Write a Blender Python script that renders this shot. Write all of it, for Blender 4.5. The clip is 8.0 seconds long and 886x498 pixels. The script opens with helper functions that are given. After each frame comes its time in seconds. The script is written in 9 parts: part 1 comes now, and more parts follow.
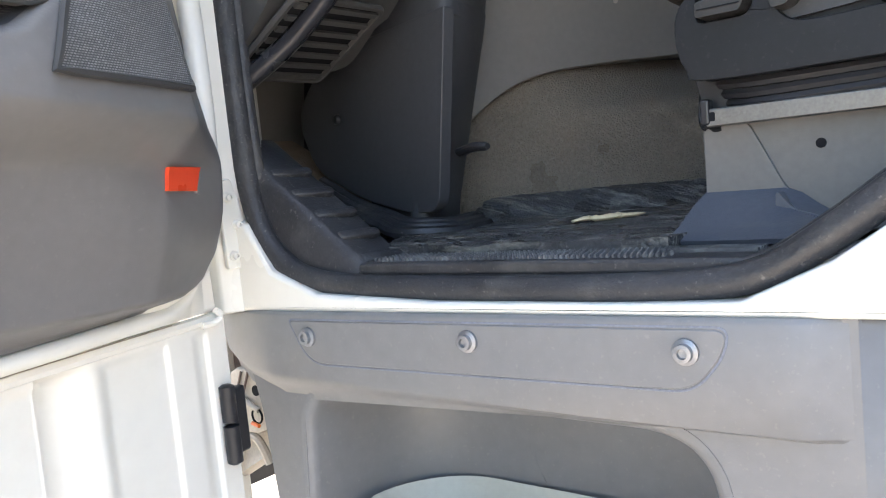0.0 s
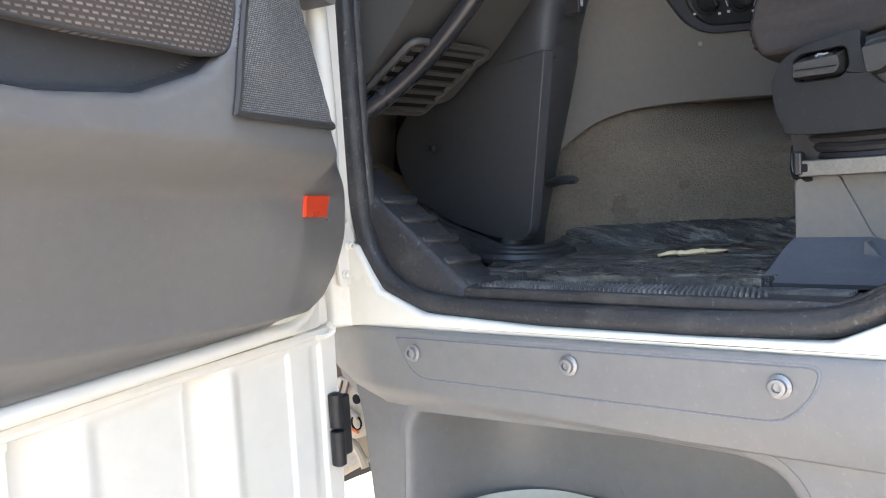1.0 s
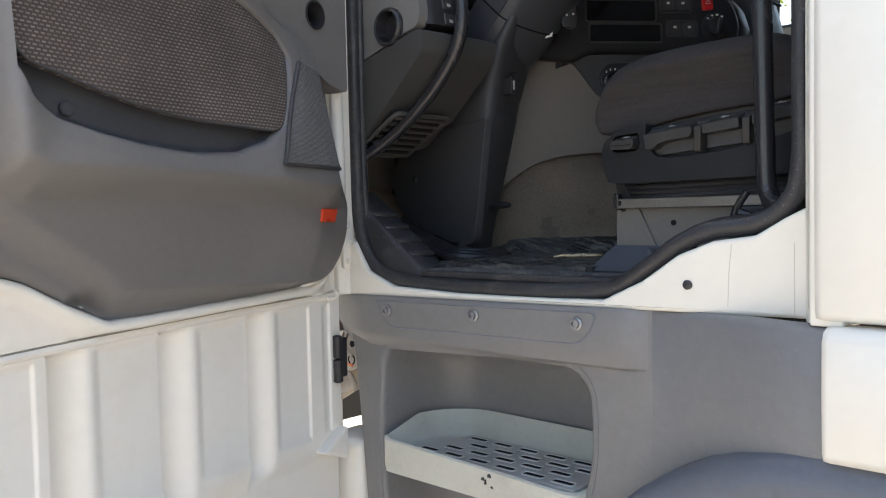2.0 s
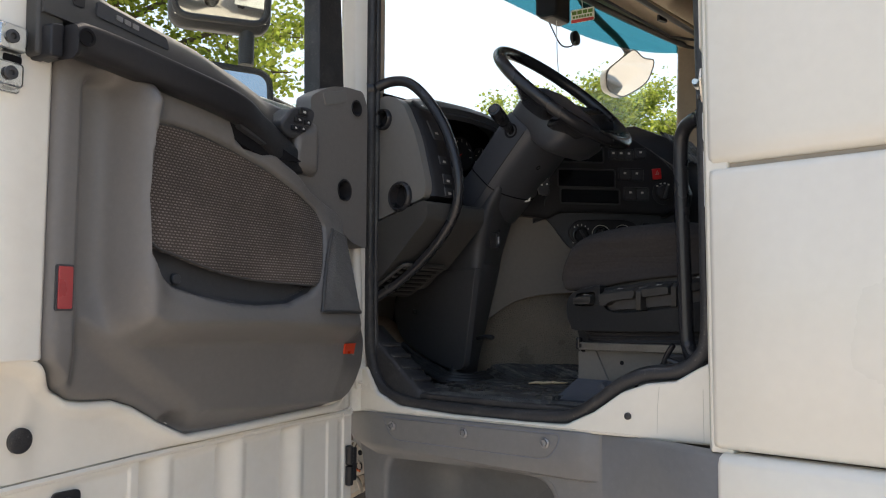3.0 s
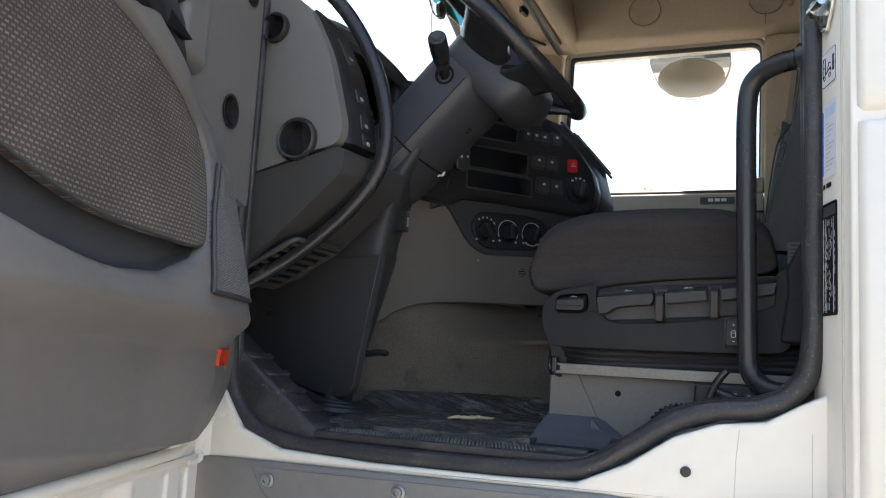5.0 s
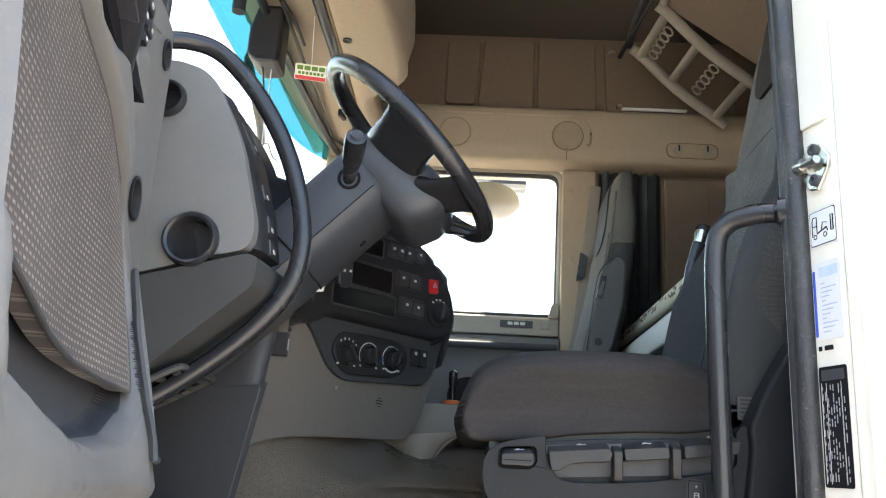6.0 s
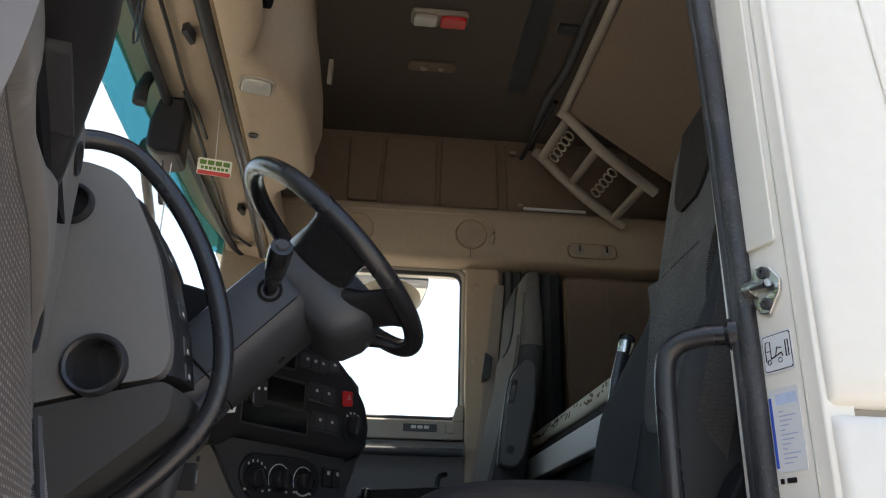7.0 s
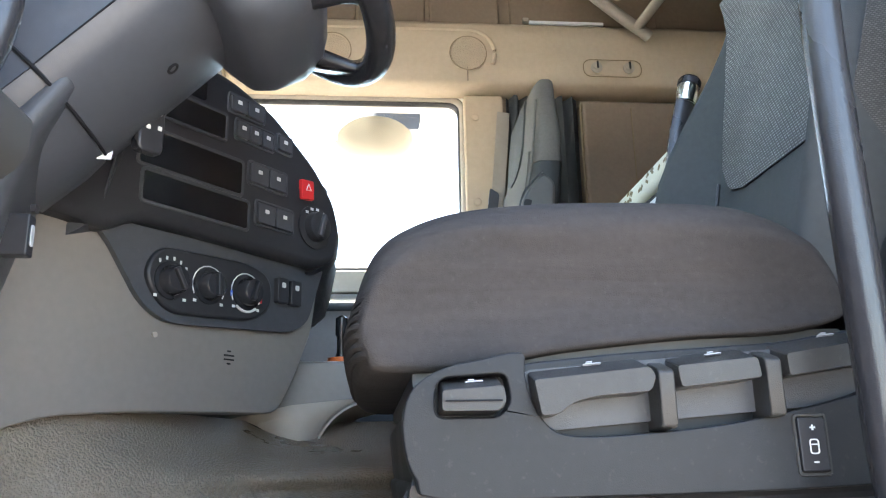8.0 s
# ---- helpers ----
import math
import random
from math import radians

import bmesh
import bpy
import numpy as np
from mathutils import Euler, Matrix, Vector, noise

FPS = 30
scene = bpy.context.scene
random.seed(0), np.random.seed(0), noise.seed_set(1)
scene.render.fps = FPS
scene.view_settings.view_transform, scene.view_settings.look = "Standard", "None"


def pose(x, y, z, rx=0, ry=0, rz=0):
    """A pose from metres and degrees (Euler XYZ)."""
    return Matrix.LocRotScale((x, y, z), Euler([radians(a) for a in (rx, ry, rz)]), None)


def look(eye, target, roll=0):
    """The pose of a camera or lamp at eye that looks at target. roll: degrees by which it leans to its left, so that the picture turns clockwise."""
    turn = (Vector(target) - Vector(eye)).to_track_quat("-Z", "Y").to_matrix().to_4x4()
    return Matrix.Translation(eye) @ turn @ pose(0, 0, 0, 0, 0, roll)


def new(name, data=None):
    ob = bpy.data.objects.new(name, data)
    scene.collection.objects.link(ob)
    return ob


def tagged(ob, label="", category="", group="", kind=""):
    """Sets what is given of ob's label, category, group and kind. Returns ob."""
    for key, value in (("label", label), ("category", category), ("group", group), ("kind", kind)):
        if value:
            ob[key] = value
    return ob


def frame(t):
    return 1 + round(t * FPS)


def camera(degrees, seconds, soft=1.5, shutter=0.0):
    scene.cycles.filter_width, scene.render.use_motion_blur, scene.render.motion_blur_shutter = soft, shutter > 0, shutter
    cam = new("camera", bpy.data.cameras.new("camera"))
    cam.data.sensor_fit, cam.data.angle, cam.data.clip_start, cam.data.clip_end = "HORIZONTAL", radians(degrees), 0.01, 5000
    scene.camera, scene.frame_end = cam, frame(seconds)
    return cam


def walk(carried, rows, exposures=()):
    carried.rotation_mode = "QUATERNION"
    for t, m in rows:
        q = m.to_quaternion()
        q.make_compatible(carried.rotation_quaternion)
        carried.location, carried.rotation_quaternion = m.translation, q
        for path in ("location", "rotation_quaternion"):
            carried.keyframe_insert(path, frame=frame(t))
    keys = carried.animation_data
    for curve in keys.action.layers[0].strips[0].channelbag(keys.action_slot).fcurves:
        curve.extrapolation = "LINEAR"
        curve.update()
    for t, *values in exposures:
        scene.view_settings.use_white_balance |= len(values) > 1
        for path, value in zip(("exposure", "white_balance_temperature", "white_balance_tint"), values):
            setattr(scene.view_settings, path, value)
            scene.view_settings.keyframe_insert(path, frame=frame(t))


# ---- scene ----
cam = camera(57.0, 8.0, soft=1.1)
PATH = [
    (0, (0.477, -0.634, 1.528), (-0.762, 0.926, 1.352), -5.6),
    (0.5, (0.368, -0.574, 1.516), (-0.928, 0.942, 1.369), -5.2),
    (1, (0.476, -0.737, 1.556), (-0.848, 0.755, 1.422), -3.4),
    (1.2, (0.563, -0.801, 1.577), (-0.782, 0.673, 1.447), -2.6),
    (2.3, (1.084, -1.244, 1.542), (-0.291, 0.207, 1.506), -0.7),
    (2.5, (1.136, -1.335, 1.565), (-0.222, 0.134, 1.58), -0.2),
    (2.7, (1.164, -1.383, 1.593), (-0.175, 0.101, 1.677), -0.1),
    (3, (1.208, -1.417, 1.637), (-0.13, 0.063, 1.79), 0.2),
    (3.5, (1.229, -1.459, 1.649), (-0.067, 0.051, 1.853), 0.4),
    (4, (1.091, -1.373, 1.606), (-0.118, 0.206, 1.815), 0.7),
    (4.2, (0.974, -1.297, 1.599), (-0.174, 0.327, 1.806), 1.0),
    (5.3, (0.376, -1.096, 1.577), (-0.183, 0.803, 1.864), 3.5),
    (5.5, (0.297, -1.049, 1.582), (-0.123, 0.875, 1.93), 3.7),
    (5.7, (0.231, -1.011, 1.597), (-0.053, 0.922, 2.024), 4.0),
    (5.8, (0.194, -1.017, 1.609), (-0.025, 0.918, 2.069), 3.5),
    (6, (0.144, -1.029, 1.641), (0.052, 0.899, 2.165), 3.4),
    (6.5, (0.069, -1.041, 1.686), (0.223, 0.827, 2.382), 2.3),
    (7, (0.064, -0.961, 1.705), (0.246, 0.889, 2.443), 1.2),
    (7.5, (0.138, -0.697, 1.682), (0.286, 1.194, 2.316), 0.2),
    (7.6, (0.146, -0.636, 1.674), (0.29, 1.266, 2.278), -0.2),
    (7.7, (0.139, -0.569, 1.672), (0.296, 1.34, 2.245), -0.3),
    (8, (0.135, -0.419, 1.616), (0.321, 1.503, 2.137), -1.2),
]
EXPOSURES = [(0.0, 2.8, 6800, 7), (0.5, 2.6, 6850, 7), (1.0, 2.85, 6900, 7), (1.2, 2.65, 6850, 7), (2.3, 1.55, 7250, 8), (3.0, 1.15, 7450, 9), (4.2, 1.05, 7250, 10), (5.3, 2.05, 6900, 6),
             (5.6, 2.12, 6900, 6), (6.0, 2.9, 7000, 5), (6.5, 1.65, 7000, 6), (7.0, 1.65, 7100, 8), (7.5, 2.22, 6750, 7), (8.0, 4.0, 6650, 5)]
walk(cam, [(t, look(eye, target, roll)) for t, eye, target, roll in PATH], EXPOSURES)

# ---- light ----
SUN_ELEV, SUN_AZ = 67.0, 130.0   # degrees; the sun stands ahead and to the far side of the cab
world = bpy.data.worlds.new("sky")
scene.world = world
world.use_nodes = True
wn = world.node_tree.nodes
sky = wn.new("ShaderNodeTexSky")
sky.sky_type = "NISHITA"
sky.sun_disc = False
sky.sun_elevation = radians(SUN_ELEV)
sky.sun_rotation = radians(90 - SUN_AZ)
sky.air_density, sky.dust_density, sky.ozone_density = 1.0, 2.5, 1.0
wn["Background"].inputs["Strength"].default_value = 0.15
world.node_tree.links.new(sky.outputs[0], wn["Background"].inputs["Color"])
sun = new("sun", bpy.data.lights.new("sun", "SUN"))
sun.data.energy, sun.data.angle, sun.data.color = 3.5, radians(2.0), (1.0, 0.95, 0.88)
ca, sa, ce, se = math.cos(radians(SUN_AZ)), math.sin(radians(SUN_AZ)), math.cos(radians(SUN_ELEV)), math.sin(radians(SUN_ELEV))
sun.matrix_world = look((20 * ca * ce, 20 * sa * ce, 20 * se), (0, 0, 0))


# ---- materials ----
def links(m):
    return m.node_tree.links.new


def base_mat(name, rough, metal, coat, spec):
    m = bpy.data.materials.new(name)
    m.use_nodes = True
    p = m.node_tree.nodes["Principled BSDF"]
    p.inputs["Roughness"].default_value = rough
    p.inputs["Metallic"].default_value = metal
    p.inputs["Coat Weight"].default_value = coat
    p.inputs["Coat Roughness"].default_value = 0.08
    p.inputs["Specular IOR Level"].default_value = spec
    return m, p


def mat(name, col, rough=0.5, metal=0.0, var=0.12, vscale=5.0, bump=0.0, bscale=350.0, coat=0.0, spec=0.5,
        dirt=0.0, dirt_col=(0.16, 0.13, 0.09), dscale=3.0, rvar=0.1, bdist=0.001, stretch=None, specks=0.0):
    """A surface with two scales of variation, fine grain relief, and worn or dusty patches."""
    m, p = base_mat(name, rough, metal, coat, spec)
    n, l = m.node_tree.nodes, links(m)
    tc = n.new("ShaderNodeTexCoord")
    big, fine = n.new("ShaderNodeTexNoise"), n.new("ShaderNodeTexNoise")
    big.inputs["Scale"].default_value, big.inputs["Detail"].default_value = vscale, 6
    fine.inputs["Scale"].default_value, fine.inputs["Detail"].default_value = vscale * 22, 3
    for t in (big, fine):
        l(tc.outputs["Object"], t.inputs["Vector"])
    add = n.new("ShaderNodeMath")
    add.operation = "ADD"
    l(big.outputs[0], add.inputs[0])
    l(fine.outputs[0], add.inputs[1])
    ramp = n.new("ShaderNodeMapRange")
    ramp.inputs[1].default_value, ramp.inputs[2].default_value = 0.6, 1.4
    ramp.inputs[3].default_value, ramp.inputs[4].default_value = 1 - var, 1 + var
    l(add.outputs[0], ramp.inputs[0])
    mul = n.new("ShaderNodeVectorMath")
    mul.operation = "SCALE"
    mul.inputs[0].default_value = col
    l(ramp.outputs[0], mul.inputs["Scale"])
    out = mul.outputs[0]
    if dirt:
        d = n.new("ShaderNodeTexNoise")
        d.inputs["Scale"].default_value, d.inputs["Detail"].default_value, d.inputs["Roughness"].default_value = dscale, 9, 0.68
        if stretch:
            st = n.new("ShaderNodeVectorMath")
            st.operation = "MULTIPLY"
            st.inputs[1].default_value = stretch
            l(tc.outputs["Object"], st.inputs[0])
            l(st.outputs[0], d.inputs["Vector"])
        else:
            l(tc.outputs["Object"], d.inputs["Vector"])
        dr = n.new("ShaderNodeMapRange")
        dr.inputs[1].default_value, dr.inputs[2].default_value, dr.inputs[4].default_value = 0.5, 0.78, dirt
        l(d.outputs[0], dr.inputs[0])
        mix = n.new("ShaderNodeMix")
        mix.data_type = "RGBA"
        mix.inputs["B"].default_value = (*dirt_col, 1)
        l(dr.outputs[0], mix.inputs["Factor"])
        l(out, mix.inputs["A"])
        out = mix.outputs["Result"]
    if specks:
        sp, sr, sm = n.new("ShaderNodeTexNoise"), n.new("ShaderNodeMapRange"), n.new("ShaderNodeMix")
        sp.inputs["Scale"].default_value, sp.inputs["Detail"].default_value = 210, 4
        l(tc.outputs["Object"], sp.inputs["Vector"])
        sr.inputs[1].default_value, sr.inputs[2].default_value, sr.inputs[4].default_value = 0.62, 0.74, specks
        l(sp.outputs[0], sr.inputs[0])
        sm.data_type = "RGBA"
        sm.inputs["B"].default_value = (0.34, 0.32, 0.28, 1)
        l(sr.outputs[0], sm.inputs["Factor"])
        l(out, sm.inputs["A"])
        out = sm.outputs["Result"]
    l(out, p.inputs["Base Color"])
    rr = n.new("ShaderNodeMapRange")
    rr.inputs[1].default_value, rr.inputs[2].default_value = 0.3, 0.7
    rr.inputs[3].default_value, rr.inputs[4].default_value = max(0.02, rough - rvar), min(1, rough + rvar)
    l(big.outputs[0], rr.inputs[0])
    l(rr.outputs[0], p.inputs["Roughness"])
    if bump:
        g = n.new("ShaderNodeTexNoise")
        g.inputs["Scale"].default_value, g.inputs["Detail"].default_value = bscale, 2
        l(tc.outputs["Object"], g.inputs["Vector"])
        b = n.new("ShaderNodeBump")
        b.inputs["Strength"].default_value, b.inputs["Distance"].default_value = bump, bdist
        l(g.outputs[0], b.inputs["Height"])
        l(b.outputs[0], p.inputs["Normal"])
    return m


def weave_mat(name, dark, light, cell, axes="XZ", bump=0.6, mortar=0.32, rough=0.9, squash=1.0, rows=1.0):
    """Woven cloth: rows of pale stitches of one cell's length on a dark ground."""
    m, p = base_mat(name, rough, 0, 0, 0.15)
    n, l = m.node_tree.nodes, links(m)
    tc, sep, com = n.new("ShaderNodeTexCoord"), n.new("ShaderNodeSeparateXYZ"), n.new("ShaderNodeCombineXYZ")
    l(tc.outputs["Object"], sep.inputs[0])
    if axes[0] == "S":
        both = n.new("ShaderNodeMath")
        l(sep.outputs[0], both.inputs[0])
        l(sep.outputs[1], both.inputs[1])
        l(both.outputs[0], com.inputs[0])
    else:
        l(sep.outputs["XYZ".index(axes[0])], com.inputs[0])
    l(sep.outputs["XYZ".index(axes[1])], com.inputs[1])
    br = n.new("ShaderNodeTexBrick")
    br.inputs["Scale"].default_value = 1.0
    br.inputs["Brick Width"].default_value, br.inputs["Row Height"].default_value = cell, cell * 0.62 * rows
    br.inputs["Mortar Size"].default_value, br.inputs["Mortar Smooth"].default_value = cell * 0.62 * mortar, 0.6
    br.inputs["Color1"].default_value = (*light, 1)
    br.inputs["Color2"].default_value = (*[c * 0.6 for c in light], 1)
    br.inputs["Mortar"].default_value = (*dark, 1)
    l(com.outputs[0], br.inputs["Vector"])
    no = n.new("ShaderNodeTexNoise")
    no.inputs["Scale"].default_value = 9
    l(tc.outputs["Object"], no.inputs["Vector"])
    mr = n.new("ShaderNodeMapRange")
    mr.inputs[3].default_value, mr.inputs[4].default_value = 0.6, 1.4
    l(no.outputs[0], mr.inputs[0])
    sc = n.new("ShaderNodeVectorMath")
    sc.operation = "SCALE"
    l(br.outputs[0], sc.inputs[0])
    l(mr.outputs[0], sc.inputs["Scale"])
    l(sc.outputs[0], p.inputs["Base Color"])
    b = n.new("ShaderNodeBump")
    b.invert = True
    b.inputs["Strength"].default_value, b.inputs["Distance"].default_value = bump, 0.0012
    l(br.outputs["Fac"], b.inputs["Height"])
    p.inputs["Sheen Weight"].default_value = 0.10
    p.inputs["Sheen Roughness"].default_value = 0.5
    l(b.outputs[0], p.inputs["Normal"])
    return m


def glass_mat(name, tint, rough=0.0):
    m, p = base_mat(name, rough, 0, 0, 0.5)
    n, l = m.node_tree.nodes, links(m)
    clear, gloss, mix, fr = n.new("ShaderNodeBsdfTransparent"), n.new("ShaderNodeBsdfGlossy"), n.new("ShaderNodeMixShader"), n.new("ShaderNodeLayerWeight")
    power = n.new("ShaderNodeMath")
    power.operation = "POWER"
    power.inputs[1].default_value = 4.0
    scale = n.new("ShaderNodeMath")
    scale.operation = "MULTIPLY_ADD"
    scale.inputs[1].default_value, scale.inputs[2].default_value = 0.5, 0.025
    clear.inputs[0].default_value = (*tint, 1)
    gloss.inputs["Roughness"].default_value = 0.02
    l(fr.outputs["Facing"], power.inputs[0])
    l(power.outputs[0], scale.inputs[0])
    l(scale.outputs[0], mix.inputs[0])
    l(clear.outputs[0], mix.inputs[1])
    l(gloss.outputs[0], mix.inputs[2])
    l(mix.outputs[0], n["Material Output"].inputs["Surface"])
    return m


WHITE = mat("white_paint", (0.74, 0.72, 0.655), 0.32, var=0.03, vscale=2, coat=0.35, dirt=0.10, dirt_col=(0.45, 0.36, 0.22), dscale=2.2)
WHITE_DOOR = mat("white_paint_dusty", (0.78, 0.755, 0.69), 0.4, var=0.03, vscale=2, coat=0.15, dirt=0.22, dirt_col=(0.46, 0.37, 0.25), dscale=4)
UNDERCOAT = mat("brown_undercoat", (0.17, 0.125, 0.105), 0.75, var=0.25, vscale=12, bump=0.4, bscale=160)
BRACKET = mat("dusty_cream_paint", (0.46, 0.41, 0.34), 0.6, var=0.15, vscale=14, dirt=0.5, dirt_col=(0.25, 0.21, 0.17), dscale=18)
RAILSTEEL = mat("dull_steel", (0.17, 0.165, 0.155), 0.42, 0.8, var=0.25, vscale=16, dirt=0.4, dirt_col=(0.10, 0.09, 0.08), dscale=14)
SKIRT = mat("grey_skirt_plastic", (0.178, 0.176, 0.178), 0.42, specks=0.18, var=0.08, vscale=3, bump=0.12, bscale=900, dirt=0.25, dirt_col=(0.24, 0.22, 0.19), dscale=5)
FLAP = mat("worn_blue_black_plastic", (0.070, 0.078, 0.096), 0.38, var=0.15, vscale=8, bump=0.3, bscale=500, spec=0.35, dirt=0.35, dirt_col=(0.13, 0.125, 0.12), dscale=12, stretch=(1.0, 5.0, 1.0))
WORNEDGE = mat("worn_blue_edge", (0.16, 0.175, 0.215), 0.4, var=0.3, vscale=12, dirt=0.5, dirt_col=(0.07, 0.07, 0.08), dscale=20)
CARPET = mat("loop_carpet", (0.26, 0.215, 0.165), 0.95, var=0.35, vscale=30, bump=1.0, bscale=420, bdist=0.004, spec=0.1)
FENDER = mat("dark_fender_plastic", (0.10, 0.11, 0.135), 0.4, var=0.1, vscale=4, bump=0.15, bscale=700, dirt=0.3, dirt_col=(0.2, 0.18, 0.15))
TRIM = mat("grey_trim_plastic", (0.162, 0.154, 0.149), 0.46, spec=0.5, specks=0.10, var=0.07, vscale=4, bump=0.25, bscale=1200, dirt=0.16, dirt_col=(0.16, 0.145, 0.13), dscale=4)
TRIM_LIGHT = mat("light_grey_trim", (0.170, 0.166, 0.160), 0.5, var=0.06, vscale=4, bump=0.2, bscale=1200)
DARK = mat("charcoal_plastic", (0.052, 0.054, 0.060), 0.45, specks=0.05, spec=0.32, var=0.12, vscale=5, bump=0.25, bscale=1100, dirt=0.15, dirt_col=(0.09, 0.085, 0.08))
DARKER = mat("black_plastic", (0.024, 0.024, 0.027), 0.4, spec=0.32, var=0.15, vscale=6, bump=0.15, bscale=1000, dirt=0.1, dirt_col=(0.06, 0.055, 0.05))
COLUMN = mat("column_plastic", (0.055, 0.059, 0.07), 0.38, spec=0.4, var=0.08, vscale=5, bump=0.18, bscale=1200)
LOWDASH = mat("lower_dash_plastic", (0.168, 0.152, 0.134), 0.45, var=0.08, vscale=4, bump=0.25, bscale=1000, dirt=0.12)
RUBBER = mat("black_rubber", (0.028, 0.028, 0.031), 0.5, specks=0.25, var=0.25, vscale=10, bump=0.45, bscale=300, bdist=0.0015, dirt=0.5, dirt_col=(0.13, 0.125, 0.115), dscale=14, rvar=0.2)
MATRUB = mat("floor_rubber", (0.050, 0.049, 0.050), 0.28, specks=0.5, var=0.35, vscale=9, bump=0.8, bscale=260, bdist=0.003, dirt=1.0, dirt_col=(0.42, 0.39, 0.33), dscale=11, stretch=(1.0, 7.0, 3.0), rvar=0.16)
STUD = mat("worn_stud_rubber", (0.075, 0.075, 0.078), 0.45, var=0.5, vscale=14, dirt=0.8, dirt_col=(0.32, 0.31, 0.29), dscale=30)
GRIP = mat("black_grip", (0.022, 0.022, 0.025), 0.23, var=0.15, vscale=6, bump=0.2, bscale=900)
BEIGE = mat("beige_headliner", (0.42, 0.336, 0.245), 0.78, var=0.07, vscale=3, bump=0.35, bscale=700, dirt=0.12, dirt_col=(0.28, 0.21, 0.14))
BEIGE_DARK = mat("beige_fabric", (0.20, 0.152, 0.112), 0.92, var=0.1, vscale=4, bump=0.6, bscale=600)
GRILLE = mat("grille_beige", (0.385, 0.306, 0.222), 0.85, var=0.12, vscale=30, bump=1.0, bscale=260, bdist=0.003)
TAUPE = mat("taupe_plastic", (0.34, 0.30, 0.25), 0.6, var=0.06, vscale=3, bump=0.2, bscale=900)
CEIL = mat("ceiling_fabric", (0.105, 0.088, 0.072), 0.95, var=0.1, vscale=3, bump=0.5, bscale=500)
TUNNEL = mat("tunnel_vinyl", (0.212, 0.174, 0.132), 0.34, specks=0.3, var=0.25, vscale=8, bump=1.0, bscale=300, bdist=0.006, dirt=0.3, dirt_col=(0.09, 0.078, 0.06), dscale=5)
SEATCLOTH = mat("seat_cloth", (0.036, 0.032, 0.031), 0.9, specks=0.03, stretch=(2.0, 2.0, 12.0), var=0.2, vscale=7, bump=0.6, bscale=900, dirt=0.35, dirt_col=(0.060, 0.052, 0.047), dscale=6, spec=0.2)


def add_folds(m, scale, height, stretch):
    """Soft long creases under the fine relief of a cloth."""
    n, l = m.node_tree.nodes, links(m)
    tc, st, nz, b = n.new("ShaderNodeTexCoord"), n.new("ShaderNodeVectorMath"), n.new("ShaderNodeTexNoise"), n.new("ShaderNodeBump")
    st.operation = "MULTIPLY"
    st.inputs[1].default_value = stretch
    nz.inputs["Scale"].default_value, nz.inputs["Detail"].default_value, nz.inputs["Distortion"].default_value = scale, 3, 0.8
    b.inputs["Strength"].default_value, b.inputs["Distance"].default_value = 1.0, height
    l(tc.outputs["Object"], st.inputs[0])
    l(st.outputs[0], nz.inputs["Vector"])
    l(nz.outputs[0], b.inputs["Height"])
    fine = [q for q in n if q.type == "BUMP" and q != b][0]
    l(b.outputs[0], fine.inputs["Normal"])


add_folds(SEATCLOTH, 9.0, 0.012, (0.35, 1.0, 1.8))
SEATVINYL = mat("seat_bolster_cloth", (0.047, 0.050, 0.051), 0.75, var=0.12, vscale=6, bump=0.35, bscale=1100, spec=0.3)
MESHDOOR = weave_mat("door_mesh_cloth", (0.068, 0.054, 0.047), (0.26, 0.222, 0.198), 0.0085, "XZ", 0.8, 0.46)
MESHSEAT = weave_mat("seat_mesh_cloth", (0.085, 0.084, 0.082), (0.29, 0.287, 0.275), 0.0062, "SZ", 0.7, 0.42)
SPEAKER = weave_mat("speaker_mesh", (0.06, 0.06, 0.061), (0.23, 0.226, 0.22), 0.0035, "XZ", 0.3, 0.3)
SEATPLASTIC = mat("seat_base_plastic", (0.017, 0.018, 0.020), 0.42, specks=0.03, spec=0.18, var=0.1, vscale=5, bump=0.2, bscale=1100, dirt=0.12, dirt_col=(0.10, 0.095, 0.09))
SEATLEVER = mat("lever_plastic", (0.036, 0.035, 0.034), 0.42, specks=0.04, spec=0.28, var=0.1, vscale=6, bump=0.25, bscale=1100, dirt=0.2, dirt_col=(0.10, 0.095, 0.085))
ARMGREY = mat("armrest_grey_plastic", (0.075, 0.074, 0.073), 0.5, var=0.08, vscale=6, bump=0.2, bscale=900)
SEATGREY = mat("seat_grey_cloth", (0.125, 0.12, 0.112), 0.9, var=0.15, vscale=7, bump=0.6, bscale=900, spec=0.2)
WEDGE = mat("dark_grey_trim", (0.052, 0.051, 0.050), 0.5, var=0.07, vscale=4, bump=0.2, bscale=1200)
SYMBOL = mat("worn_symbol_print", (0.33, 0.34, 0.36), 0.6, var=0.2, vscale=60)
METAL = mat("bare_steel", (0.32, 0.30, 0.27), 0.36, 0.85, var=0.12, vscale=10, dirt=0.25, dirt_col=(0.2, 0.17, 0.13))
BOLT = mat("dull_bolt", (0.30, 0.30, 0.31), 0.42, 0.7, var=0.2, vscale=40, dirt=0.3, dirt_col=(0.12, 0.11, 0.1), dscale=30)
CHROME = mat("zinc_plate", (0.62, 0.62, 0.6), 0.28, 1.0, var=0.12, vscale=20, rvar=0.15)
